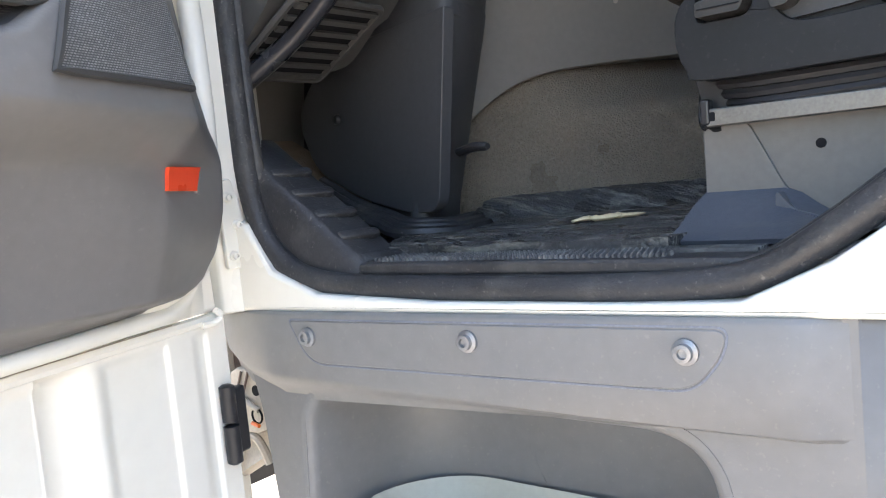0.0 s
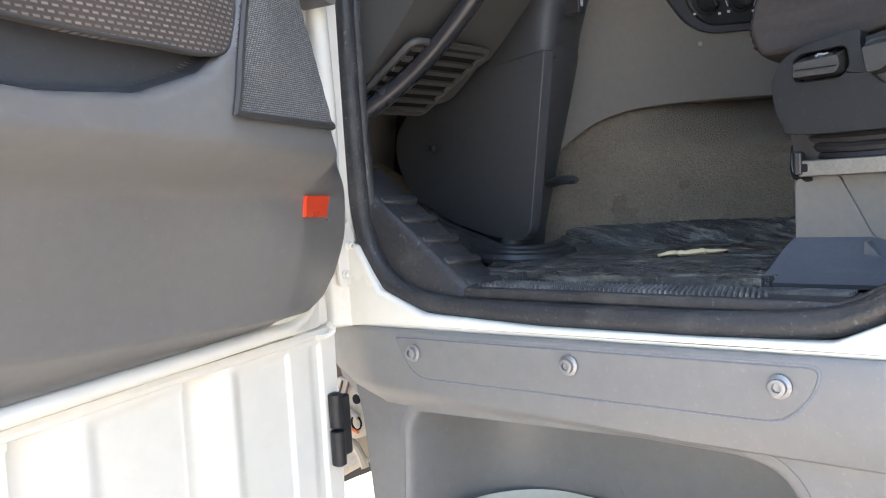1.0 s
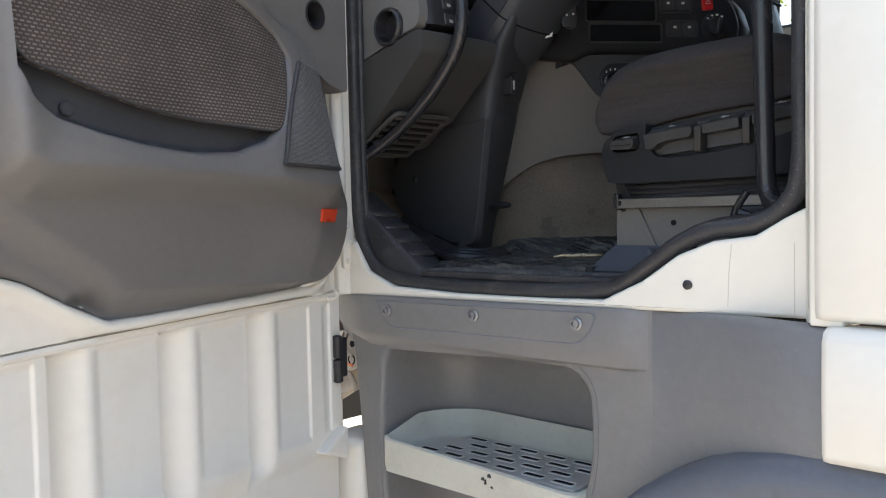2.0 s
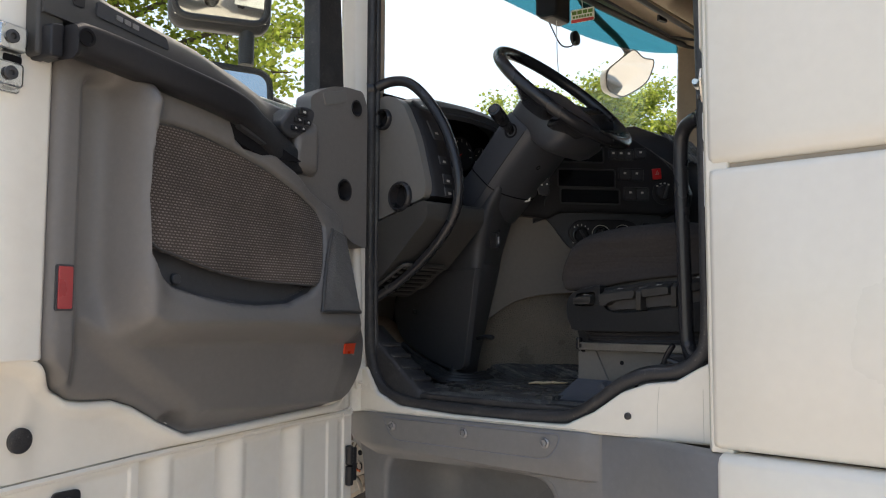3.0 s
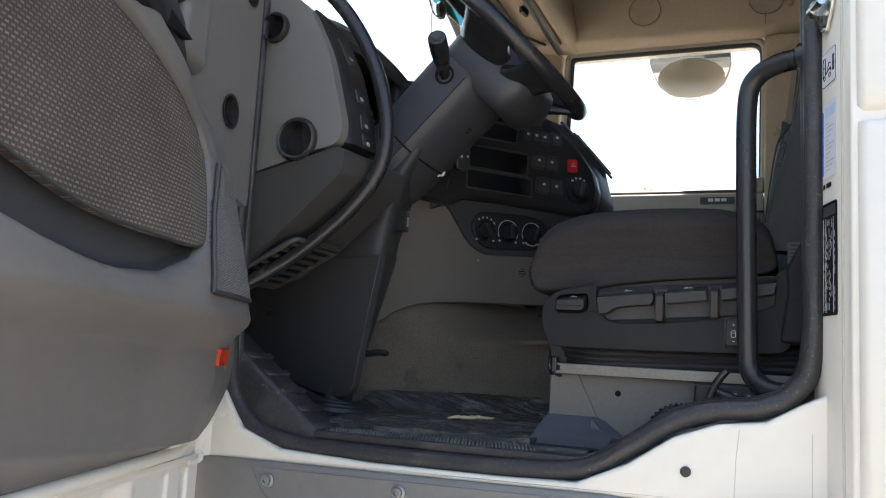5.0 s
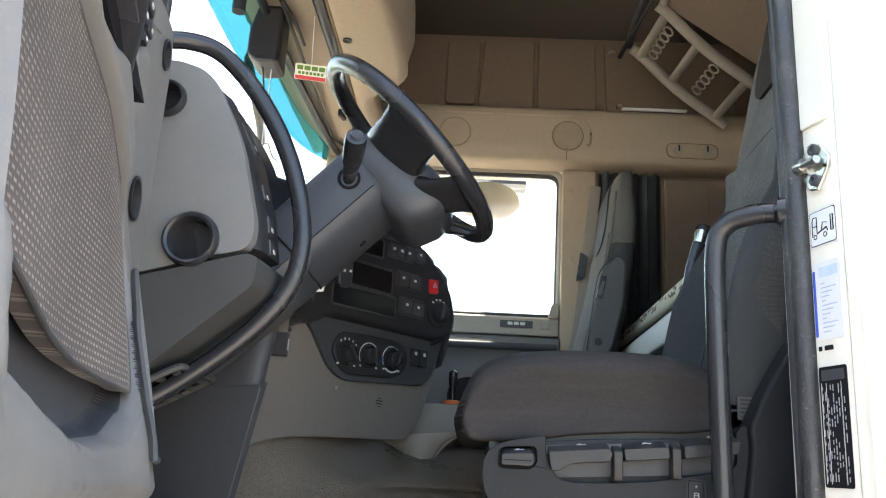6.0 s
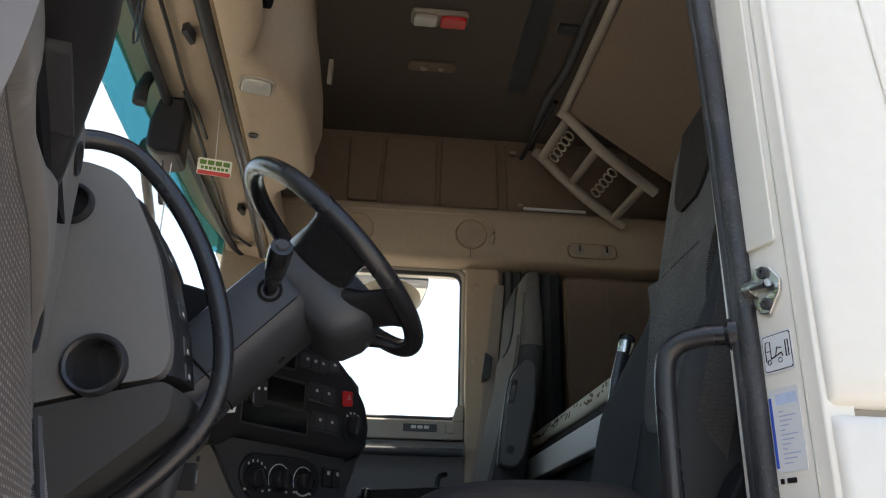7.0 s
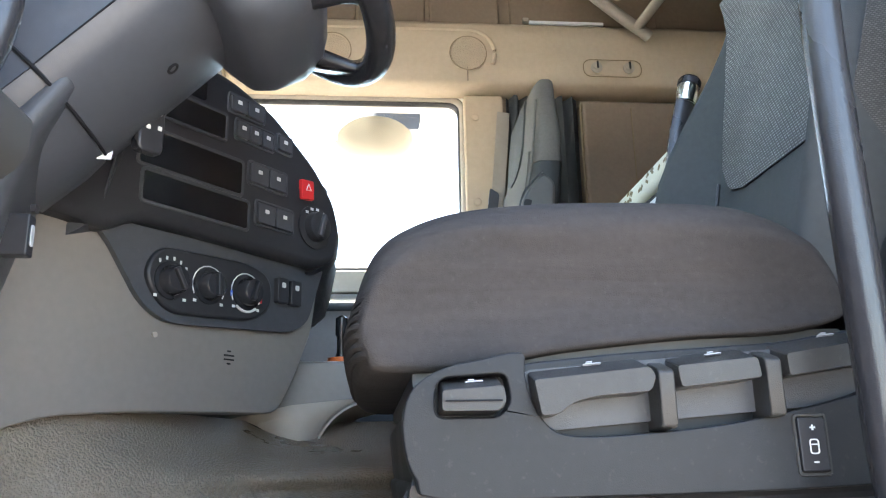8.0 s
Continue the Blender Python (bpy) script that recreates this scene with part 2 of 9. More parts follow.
SEATBOX = mat("seat_box_panel", (0.145, 0.138, 0.126), 0.55, var=0.1, vscale=6, bump=0.2, bscale=700, dirt=0.3, dirt_col=(0.19, 0.17, 0.14))
STEPTRAY = mat("step_paint", (0.50, 0.50, 0.44), 0.45, var=0.06, vscale=5, bump=0.1, bscale=400, dirt=0.35, dirt_col=(0.26, 0.23, 0.18), dscale=8)
ALU = mat("tread_aluminium", (0.55, 0.55, 0.53), 0.45, 0.45, var=0.15, vscale=14, dirt=0.4, dirt_col=(0.16, 0.14, 0.12))
RED = mat("red_reflector", (0.36, 0.035, 0.04), 0.3, var=0.12, vscale=30, coat=0.4, bump=0.4, bscale=450)
ORANGE = mat("orange_reflector", (0.75, 0.07, 0.025), 0.3, var=0.08, vscale=30, coat=0.4)
HAZARD = mat("hazard_red", (0.6, 0.02, 0.025), 0.35, var=0.05)
KNOBORANGE = mat("knob_orange", (0.75, 0.16, 0.03), 0.4)
MARK = mat("pale_marking", (0.62, 0.62, 0.60), 0.6, var=0.05)
PAPER = mat("white_label", (0.72, 0.74, 0.76), 0.5, var=0.04)
# near-black for print and seams, and for shade painted into holes and slots
INK_SHADE = mat("ink_and_shade_black", (0.012, 0.012, 0.014), 0.7, spec=0.1)
BLUEINK = mat("blue_ink", (0.03, 0.09, 0.5), 0.6)
FOAM = mat("torn_foam", (0.86, 0.68, 0.42), 0.9, var=0.1, vscale=20, bump=0.5, bscale=200)
CLOTHPALE = mat("patterned_mattress_ticking", (0.62, 0.58, 0.48), 0.9, var=0.08, vscale=8, bump=0.3, bscale=600)
BUNKWHITE = mat("bunk_frame_board", (0.62, 0.62, 0.60), 0.5, var=0.05)
BROWN = mat("brown_tuft_and_shade", (0.20, 0.15, 0.09), 0.9)
BELT = weave_mat("belt_webbing", (0.05, 0.05, 0.05), (0.115, 0.112, 0.108), 0.003, "XZ", 0.3, 0.3)
LENS = mat("lamp_lens", (0.42, 0.41, 0.37), 0.2, var=0.1, vscale=40, coat=0.5)
TAGGREEN = mat("tag_green", (0.12, 0.22, 0.03), 0.5)
TAGCREAM = mat("tag_cream", (0.75, 0.73, 0.6), 0.5)
TAGRED = mat("tag_red", (0.6, 0.06, 0.05), 0.5)
GLASS = glass_mat("window_glass", (0.93, 0.95, 0.94))
GLASS_TEAL = glass_mat("tinted_glass_band", (0.20, 0.45, 0.47))
MIRROR = mat("mirror_glass", (0.85, 0.87, 0.88), 0.015, 1.0, var=0.0, rvar=0.0)
SCREEN = mat("dark_display", (0.006, 0.006, 0.008), 0.12, var=0.1, coat=0.4)
BARK = mat("bark", (0.09, 0.07, 0.05), 0.9, var=0.3, vscale=8, bump=1.0, bscale=40)


def leaf_mat(name, a, b):
    m, p = base_mat(name, 0.55, 0, 0, 0.3)
    n, l = m.node_tree.nodes, links(m)
    geo, ramp = n.new("ShaderNodeNewGeometry"), n.new("ShaderNodeValToRGB")
    ramp.color_ramp.elements[0].color, ramp.color_ramp.elements[1].color = (*a, 1), (*b, 1)
    l(geo.outputs["Random Per Island"], ramp.inputs[0])
    l(ramp.outputs[0], p.inputs["Base Color"])
    tr, ms = n.new("ShaderNodeBsdfTranslucent"), n.new("ShaderNodeMixShader")
    ms.inputs[0].default_value = 0.65
    l(ramp.outputs[0], tr.inputs[0])
    l(p.outputs[0], ms.inputs[1])
    l(tr.outputs[0], ms.inputs[2])
    l(ms.outputs[0], n["Material Output"].inputs["Surface"])
    return m


LEAF = leaf_mat("leaves", (0.13, 0.20, 0.03), (0.38, 0.43, 0.08))


# ---- builders ----
def thing(name, label, category, m=None, group=""):
    ob = new(name)
    ob.empty_display_size = 0.05
    if m is not None:
        ob.matrix_basis = m
    return tagged(ob, label, category, group)


def part(name, bm, material, parent=None, label="", bevel=0.0, seg=2, angle=38, smooth=True, m=None):
    """Links bm as one mesh object, under a thing or a part where one is given."""
    bmesh.ops.recalc_face_normals(bm, faces=bm.faces)
    me = bpy.data.meshes.new(name)
    bm.to_mesh(me)
    bm.free()
    me.materials.append(material)
    if smooth:
        me.shade_smooth()
        if not bevel:
            me.set_sharp_from_angle(angle=radians(angle))
    ob = new(name, me)
    if bevel:
        mod = ob.modifiers.new("edge", "BEVEL")
        mod.width, mod.segments, mod.limit_method, mod.angle_limit, mod.harden_normals = bevel, seg, "ANGLE", radians(angle), True
    if m is not None:
        ob.matrix_basis = m
    ob.parent = parent
    if label:
        ob["label"] = label
    return ob


def structure(name, bm, material, label, category, **kw):
    return tagged(part(name, bm, material, None, **kw), label, category, kind="structure")


def holed(outer, holes, d0, d1, axis="y"):
    """A plate with openings right through it."""
    bm = bmesh.new()
    edges = []
    for ring in [outer] + holes:
        vs = [bm.verts.new(lift(axis, a, b, d0)) for a, b in ring]
        edges += [bm.edges.new((vs[i], vs[(i + 1) % len(vs)])) for i in range(len(vs))]
    bmesh.ops.triangle_fill(bm, use_beauty=True, edges=edges)
    ret = bmesh.ops.extrude_face_region(bm, geom=bm.faces[:])
    off = Vector(lift(axis, 0, 0, d1 - d0))
    for v in [g for g in ret["geom"] if isinstance(g, bmesh.types.BMVert)]:
        v.co += off
    return bm


def smooth_ring(pts, n=4):
    return [(p.x, p.y) for p in smooth_path([(a, b, 0) for a, b in pts], n, True)][:]


def circle(cx, cy, r, n=28):
    return [(cx + r * math.cos(2 * math.pi * k / n), cy + r * math.sin(2 * math.pi * k / n)) for k in range(n)]


def lift(axis, a, b, d):
    return {"y": (a, d, b), "z": (a, b, d), "x": (d, a, b)}[axis]


def prism(pts, d0, d1, axis="y", bm=None):
    """An outline in two axes drawn out along the third."""
    bm = bm or bmesh.new()
    lo = [bm.verts.new(lift(axis, a, b, d0)) for a, b in pts]
    hi = [bm.verts.new(lift(axis, a, b, d1)) for a, b in pts]
    n = len(pts)
    bm.faces.new(lo)
    bm.faces.new(hi[::-1])
    for i in range(n):
        bm.faces.new((lo[i], hi[i], hi[(i + 1) % n], lo[(i + 1) % n]))
    return bm


def box(c, s, m=None, bm=None):
    bm = bm or bmesh.new()
    mm = Matrix.Translation(c) @ (m or Matrix.Identity(4)) @ Matrix.Diagonal((*s, 1))
    bmesh.ops.create_cube(bm, size=1, matrix=mm)
    return bm


def rounded(pts, r=0.02, n=5):
    """An outline with its corners rounded; r one radius or one for each corner."""
    out, k = [], len(pts)
    for i, p in enumerate(pts):
        a, b, c = Vector(pts[i - 1]), Vector(p), Vector(pts[(i + 1) % k])
        rr = r[i] if isinstance(r, (list, tuple)) else r
        u, v = a - b, c - b
        t = min(rr, u.length * 0.48, v.length * 0.48)
        if t < 1e-5:
            out.append(tuple(b))
            continue
        s, e = b + u.normalized() * t, b + v.normalized() * t
        for j in range(n + 1):
            q = j / n
            out.append(tuple((1 - q) ** 2 * s + 2 * q * (1 - q) * b + q * q * e))
    return out


def rrect(cx, cy, w, h, r, n=5):
    return rounded([(cx - w / 2, cy - h / 2), (cx + w / 2, cy - h / 2), (cx + w / 2, cy + h / 2), (cx - w / 2, cy + h / 2)], r, n)


def smooth_path(pts, n=8, closed=False):
    """A Catmull-Rom line through the points."""
    P = [Vector(p) for p in pts]
    k, out = len(P), []
    for i in range(k if closed else k - 1):
        p0, p1 = (P[i - 1], P[i]) if closed or i else (P[0] * 2 - P[1], P[0])
        p2 = P[(i + 1) % k]
        p3 = P[(i + 2) % k] if closed or i + 2 < k else P[-1] * 2 - P[-2]
        for j in range(n):
            t = j / n
            out.append(0.5 * (2 * p1 + (p2 - p0) * t + (2 * p0 - 5 * p1 + 4 * p2 - p3) * t * t + (3 * p1 - p0 - 3 * p2 + p3) * t ** 3))
    return out if closed else out + [P[-1]]


def tube(pts, r, n=12, closed=False, flat=1.0, up=(0, 0, 1), bm=None, caps=True):
    """A round or flattened bar along a line; r one radius or one for each point."""
    bm = bm or bmesh.new()
    P = [Vector(p) for p in pts]
    rings = []
    for i, p in enumerate(P):
        a = P[i - 1] if closed or i else P[0]
        b = P[(i + 1) % len(P)] if closed or i + 1 < len(P) else P[-1]
        t = (b - a).normalized()
        s = t.cross(Vector(up))
        s = s.normalized() if s.length > 1e-4 else t.orthogonal().normalized()
        w = s.cross(t).normalized()
        rr = r[i] if isinstance(r, (list, tuple)) else r
        rings.append([bm.verts.new(p + rr * (math.cos(q) * s + flat * math.sin(q) * w)) for q in (2 * math.pi * j / n for j in range(n))])
    for i in range(len(P) if closed else len(P) - 1):
        A, B = rings[i], rings[(i + 1) % len(P)]
        for j in range(n):
            bm.faces.new((A[j], A[(j + 1) % n], B[(j + 1) % n], B[j]))
    if caps and not closed:
        bm.faces.new(rings[0][::-1])
        bm.faces.new(rings[-1])
    return bm


def loft(sections, closed=True, caps=True, bm=None):
    """Skins a row of outlines with equally many points."""
    bm = bm or bmesh.new()
    R = [[bm.verts.new(p) for p in s] for s in sections]
    n = len(R[0])
    for A, B in zip(R, R[1:]):
        for j in range(n if closed else n - 1):
            bm.faces.new((A[j], A[(j + 1) % n], B[(j + 1) % n], B[j]))
    if caps and closed:
        bm.faces.new(R[0][::-1])
        bm.faces.new(R[-1])
    return bm


def sheet(rows, thick, direction, bm=None):
    """A curved panel: a grid of points given depth along a direction."""
    d = Vector(direction) * thick
    top = [[Vector(p) for p in r] for r in rows]
    bm = bm or bmesh.new()
    A = [[bm.verts.new(p) for p in r] for r in top]
    B = [[bm.verts.new(p + d) for p in r] for r in top]
    h, w = len(A), len(A[0])
    for i in range(h - 1):
        for j in range(w - 1):
            bm.faces.new((A[i][j], A[i][j + 1], A[i + 1][j + 1], A[i + 1][j]))
            bm.faces.new((B[i][j], B[i + 1][j], B[i + 1][j + 1], B[i][j + 1]))
    for j in range(w - 1):
        bm.faces.new((A[0][j], B[0][j], B[0][j + 1], A[0][j + 1]))
        bm.faces.new((A[-1][j], A[-1][j + 1], B[-1][j + 1], B[-1][j]))
    for i in range(h - 1):
        bm.faces.new((A[i][0], A[i + 1][0], B[i + 1][0], B[i][0]))
        bm.faces.new((A[i][-1], B[i][-1], B[i + 1][-1], A[i + 1][-1]))
    return bm


def lathe(profile, m=None, n=28, bm=None, caps=True):
    """A profile of (radius, height) turned round z and set by m."""
    bm = bm or bmesh.new()
    mm = m or Matrix.Identity(4)
    rings = [[bm.verts.new(mm @ Vector((r * math.cos(q), r * math.sin(q), h))) for q in (2 * math.pi * j / n for j in range(n))] for r, h in profile]
    for A, B in zip(rings, rings[1:]):
        for j in range(n):
            bm.faces.new((A[j], A[(j + 1) % n], B[(j + 1) % n], B[j]))
    if caps:
        bm.faces.new(rings[0][::-1])
        bm.faces.new(rings[-1])
    return bm


def facing(p, d, spin=(0, 0, 1)):
    """A pose at p whose z axis points along d."""
    return Matrix.Translation(p) @ Vector(d).to_track_quat("Z", "Y").to_matrix().to_4x4()


def interp(x, pts):
    return float(np.interp(x, [p[0] for p in pts], [p[1] for p in pts]))


def sstep(a, b, x):
    t = min(1, max(0, (x - a) / (b - a)))
    return t * t * (3 - 2 * t)


def poly_depth(x, y, poly):
    """Distance to an outline, positive inside it."""
    inside, best = False, 9.0
    for (x1, y1), (x2, y2) in zip(poly, poly[1:] + poly[:1]):
        if (y1 > y) != (y2 > y) and x < (x2 - x1) * (y - y1) / (y2 - y1) + x1:
            inside = not inside
        dx, dy = x2 - x1, y2 - y1
        q = max(0, min(1, ((x - x1) * dx + (y - y1) * dy) / (dx * dx + dy * dy + 1e-12)))
        best = min(best, math.hypot(x - x1 - q * dx, y - y1 - q * dy))
    return best if inside else -best


def screw(p, d, r, parent, name="screw", material=None):
    """A flanged bolt head with a socket."""
    m = facing(p, d)
    s = part(name, lathe([(r * 1.5, 0), (r * 1.5, 0.003), (r * 1.05, 0.0045), (r, 0.009), (r * 0.6, 0.0095), (r * 0.55, 0.006), (0.0005, 0.0055)], m, 20), material or BOLT, parent)
    return s


# ---- ground ----
def build_ground():
    bm = bmesh.new()
    bmesh.ops.create_grid(bm, x_segments=2, y_segments=2, size=900)
    g = mat("yard_paving", (0.36, 0.314, 0.272), 0.85, var=0.2, vscale=0.6, bump=0.6, bscale=30, dirt=0.4, dirt_col=(0.22, 0.19, 0.16), dscale=0.4)
    structure("ground", bm, g, "warm reddish paved yard under the truck", "ground")


build_ground()

# ---- cab shell ----
# Axes: x to the rear of the truck, y from its near side inward, z up.
OPENING = [(-0.20, 2.985), (-0.315, 2.978), (-0.340, 2.955), (-0.346, 2.90), (-0.348, 2.60), (-0.350, 2.20), (-0.350, 1.90), (-0.348, 1.62), (-0.335, 1.505), (-0.295, 1.445), (-0.22, 1.418), (-0.05, 1.412),
           (0.15, 1.414), (0.262, 1.424), (0.325, 1.456), (0.385, 1.497), (0.44, 1.518), (0.50, 1.526), (0.541, 1.55), (0.561, 1.60), (0.563, 1.75),
           (0.563, 2.05), (0.558, 2.35), (0.548, 2.60), (0.535, 2.88), (0.515, 2.96), (0.46, 2.982), (0.30, 2.985)]


def build_shell():
    low = [p for p in OPENING if p[1] < 1.56]
    sill = [(-0.385, 1.384), (0.60, 1.400), (0.60, 1.56)] + [(x + (0.006 if x > 0.3 else 0), z - (0.016 if x > 0.25 else 0.010)) for x, z in reversed(low) if x > -0.34] + [(-0.385, 1.505)]
    structure("sill", prism(sill, 0.0, 0.09), WHITE, "cream-white painted sill under the door opening", "door sill", bevel=0.006, seg=3)
    post = [(-0.352, 0.055), (-0.352, 0.0), (-0.365, -0.022), (-0.40, -0.03), (-0.43, -0.012), (-0.47, 0.03), (-0.47, 0.09), (-0.40, 0.10)]
    structure("pillar_front", loft([[(x + 0.018 * s, y, z) for x, y in post] for z, s in ((1.384, 0), (2.2, 0), (2.6, -0.15), (3.02, -0.3))]), WHITE,
              "white painted front door pillar", "pillar", bevel=0.004)
    jamb = [(0.560, 0.075), (0.566, 0.034), (0.571, 0.020), (0.588, -0.038), (0.594, -0.044), (0.601, -0.062), (0.64, -0.062), (0.66, 0.075)]
    structure("pillar_rear", loft([[(x, y, z) for x, y in jamb] for z in (1.40, 3.1)]), WHITE, "white painted rear door pillar with ridges", "pillar", bevel=0.003)
    structure("door_header", prism([(-0.36, 2.97), (0.62, 2.97), (0.62, 3.1), (-0.36, 3.1)], -0.03, 0.1), WHITE, "white painted header over the door opening", "header", bevel=0.01)
    # recesses and seams of the sill, beside the rear pillar
    ob = thing("sill_plate", "white sill corner plate with a hole and seam", "sill plate")
    part("seam", tube([(0.468, 0.0004, 1.410), (0.470, 0.0004, 1.46), (0.474, 0.0004, 1.498)], 0.0007, 6), STEPTRAY, ob)
    part("seam", tube([(0.560, 0.0005, 1.405), (0.560, 0.0005, 1.500)], 0.0008, 6), STEPTRAY, ob)
    part("hole_plug", lathe([(0.007, 0), (0.007, 0.004), (0.004, 0.005)], facing((0.408, 0.001, 1.438), (0, -1, 0)), 18), RUBBER, ob, "dark hole")


build_shell()


def build_side_panels():
    """White sleeper side: an upper and a lower skin with a rolled seam between, and a lower fairing."""
    rows = []
    for z, y in ((1.893, -0.050), (1.896, -0.064), (1.905, -0.070), (1.93, -0.072), (2.2, -0.072), (2.6, -0.070), (3.0, -0.06), (3.3, -0.03), (3.5, 0.03)):
        rows.append([(0.605, y + 0.03, z), (0.608, y + 0.006, z), (0.618, y, z)] + [(0.618 + k * 0.16, y, z) for k in range(1, 10)])
    structure("wall_outer_upper", sheet(rows, 0.02, (0, 1, 0)), WHITE, "white sleeper cab side with rolled lower edge", "wall", angle=60)
    rows = []
    for z, y in ((1.407, -0.06), (1.411, -0.070), (1.42, -0.074), (1.6, -0.074), (1.87, -0.072), (1.882, -0.068), (1.887, -0.05)):
        rows.append([(0.606, y + 0.03, z), (0.609, y + 0.006, z), (0.62, y, z)] + [(0.62 + k * 0.16, y, z) for k in range(1, 10)])
    up = bpy.data.objects["wall_outer_upper"]
    press = smooth_path([(0.735, -0.0715, 2.85), (0.740, -0.0725, 2.60), (0.755, -0.0735, 2.347), (0.765, -0.0735, 2.235), (0.80, -0.0735, 2.195), (0.871, -0.0735, 2.185), (1.10, -0.0735, 2.182), (1.9, -0.0735, 2.182)], 6)
    part("press_ridge", tube(press, 0.0055, 8, flat=0.5, up=(0, 1, 0)), WHITE, up)
    low = structure("wall_outer_lower", sheet(rows, 0.02, (0, 1, 0)), WHITE, "white sleeper cab side below the seam", "wall", angle=60)
    # taupe strip paints the soft shadow under the rolled edge into the seam
    part("seam_shade_strip", box((1.33, -0.024, 1.889), (1.42, 0.06, 0.009)), TAUPE, low)
    fair = thing("side_fairing", "white lower fairing with rounded edges behind the step", "fairing")
    rows = []
    for z, y in ((1.236, -0.07), (1.24, -0.088), (1.25, -0.093), (1.32, -0.094), (1.385, -0.093), (1.397, -0.086), (1.402, -0.07)):
        rows.append([(0.622, y + 0.03, z), (0.624, y + 0.004, z), (0.632, y, z)] + [(0.632 + k * 0.16, y, z + 0.0) for k in range(1, 10)])
    part("skin", sheet(rows, 0.03, (0, 1, 0)), WHITE, fair, angle=60)


build_side_panels()


def build_check_plate():
    ob = thing("pillar_plate", "white painted plate with three screws on the front pillar", "pillar plate")
    part("plate", prism(rounded([(-0.020, 1.548), (0.000, 1.552), (0.014, 1.498), (0.006, 1.440), (-0.018, 1.440)], 0.006), -0.356, -0.3485, "x"), WHITE, ob, bevel=0.002)
    for y, z in ((-0.008, 1.528), (0.001, 1.494), (-0.008, 1.456)):
        screw((-0.3485, y, z), (1, -0.2, 0), 0.0042, ob, material=WHITE)


build_check_plate()


def build_seal():
    ob = thing("door_seal", "black rubber door seal round the door opening", "rubber seal")
    inner = smooth_path([(x, 0.022, z) for x, z in OPENING], 5, True)
    part("outer_lip", tube(inner, 0.0140, 12, True, up=(0, 1, 0)), RUBBER, ob)
    c = Vector((0.1, 0, 2.1))
    lip = []
    for p in inner:
        d = Vector((c.x - p.x, 0, c.z - p.z)).normalized()
        lip.append(p + d * 0.008 + Vector((0, 0.014, 0)))
    part("inner_lip", tube(lip, 0.009, 10, True, up=(0, 1, 0)), RUBBER, ob)


build_seal()


def build_interior_shell():
    structure("floor", prism([(-0.75, 0.05), (1.75, 0.05), (1.75, 2.28), (-0.75, 2.28)], 1.38, 1.432, "z"), MATRUB, "black rubber cab floor", "floor")
    structure("ceiling", prism([(-0.45, -0.0), (1.80, -0.0), (1.80, 2.36), (-0.45, 2.36)], 3.5, 3.56, "z"), CEIL, "dark taupe fabric roof lining", "ceiling")
    structure("wall_rear", prism([(0.0, 1.38), (2.36, 1.38), (2.36, 3.5), (0.0, 3.5)], 1.75, 1.80, "x"), BEIGE_DARK, "beige padded rear cab wall", "wall")
    structure("wall_left", prism([(0.62, 1.43), (1.75, 1.43), (1.75, 3.5), (0.62, 3.5)], 0.0, 0.05), BEIGE_DARK, "beige padded sleeper side wall", "wall")
    # far side: trim below the window, posts beside it, a padded rail and a recess above
    structure("wall_right", prism([(-0.5, 1.43), (0.47, 1.43), (0.47, 2.258), (-0.5, 2.258)], 2.29, 2.36), DARK, "dark outer skin of the far door", "wall")
    post = rounded([(0.472, 1.43), (0.60, 1.43), (0.61, 2.885), (0.472, 2.885)], 0.01)
    structure("pillar_right", prism(post, 2.19, 2.36), BEIGE, "beige trimmed far door pillar", "pillar", bevel=0.012, seg=3)
    structure("wall_right_rear", prism([(0.61, 1.43), (1.75, 1.43), (1.75, 2.885), (0.61, 2.885)], 2.22, 2.36), BEIGE_DARK, "brown-beige padded sleeper wall", "wall")
    structure("wall_right_upper", prism([(-0.55, 3.13), (1.75, 3.13), (1.75, 3.5), (-0.55, 3.5)], 2.20, 2.36), BEIGE_DARK, "beige padded upper side wall", "wall")
    structure("wall_right_rail", prism([(-0.55, 2.888), (1.75, 2.888), (1.75, 3.128), (-0.55, 3.128)], 2.21, 2.36), WHITE, "white roof rail over the far door", "wall")
    lamp_post = [(-0.52, 2.14), (-0.40, 2.20), (-0.36, 2.24), (-0.36, 2.36), (-0.56, 2.36)]
    structure("pillar_right_front", loft([[(x + s, y, z) for x, y in lamp_post] for z, s in ((1.9, -0.03), (2.4, -0.01), (2.98, 0.01))]), BEIGE,
              "beige trimmed far windscreen pillar", "pillar", bevel=0.012, seg=3)
    near_post = [(-0.355, 0.06), (-0.40, 0.12), (-0.50, 0.14), (-0.52, 0.06)]
    structure("pillar_left_front", loft([[(x, y, z) for x, y in near_post] for z in (2.05, 2.98)]), BEIGE, "beige trimmed near windscreen pillar", "pillar", bevel=0.01)
    front = [(-0.62, 2.98), (-0.56, 2.98), (-0.45, 3.5), (-0.52, 3.56)]
    structure("wall_front_upper", prism(front, 0.0, 2.36), WHITE, "white cab front above the windscreen", "wall")
    structure("wall_front_lower", prism([(-0.80, 1.0), (-0.74, 1.0), (-0.70, 2.08), (-0.78, 2.08)], 0.02, 2.36), DARKER, "cab front below the windscreen", "wall")


build_interior_shell()


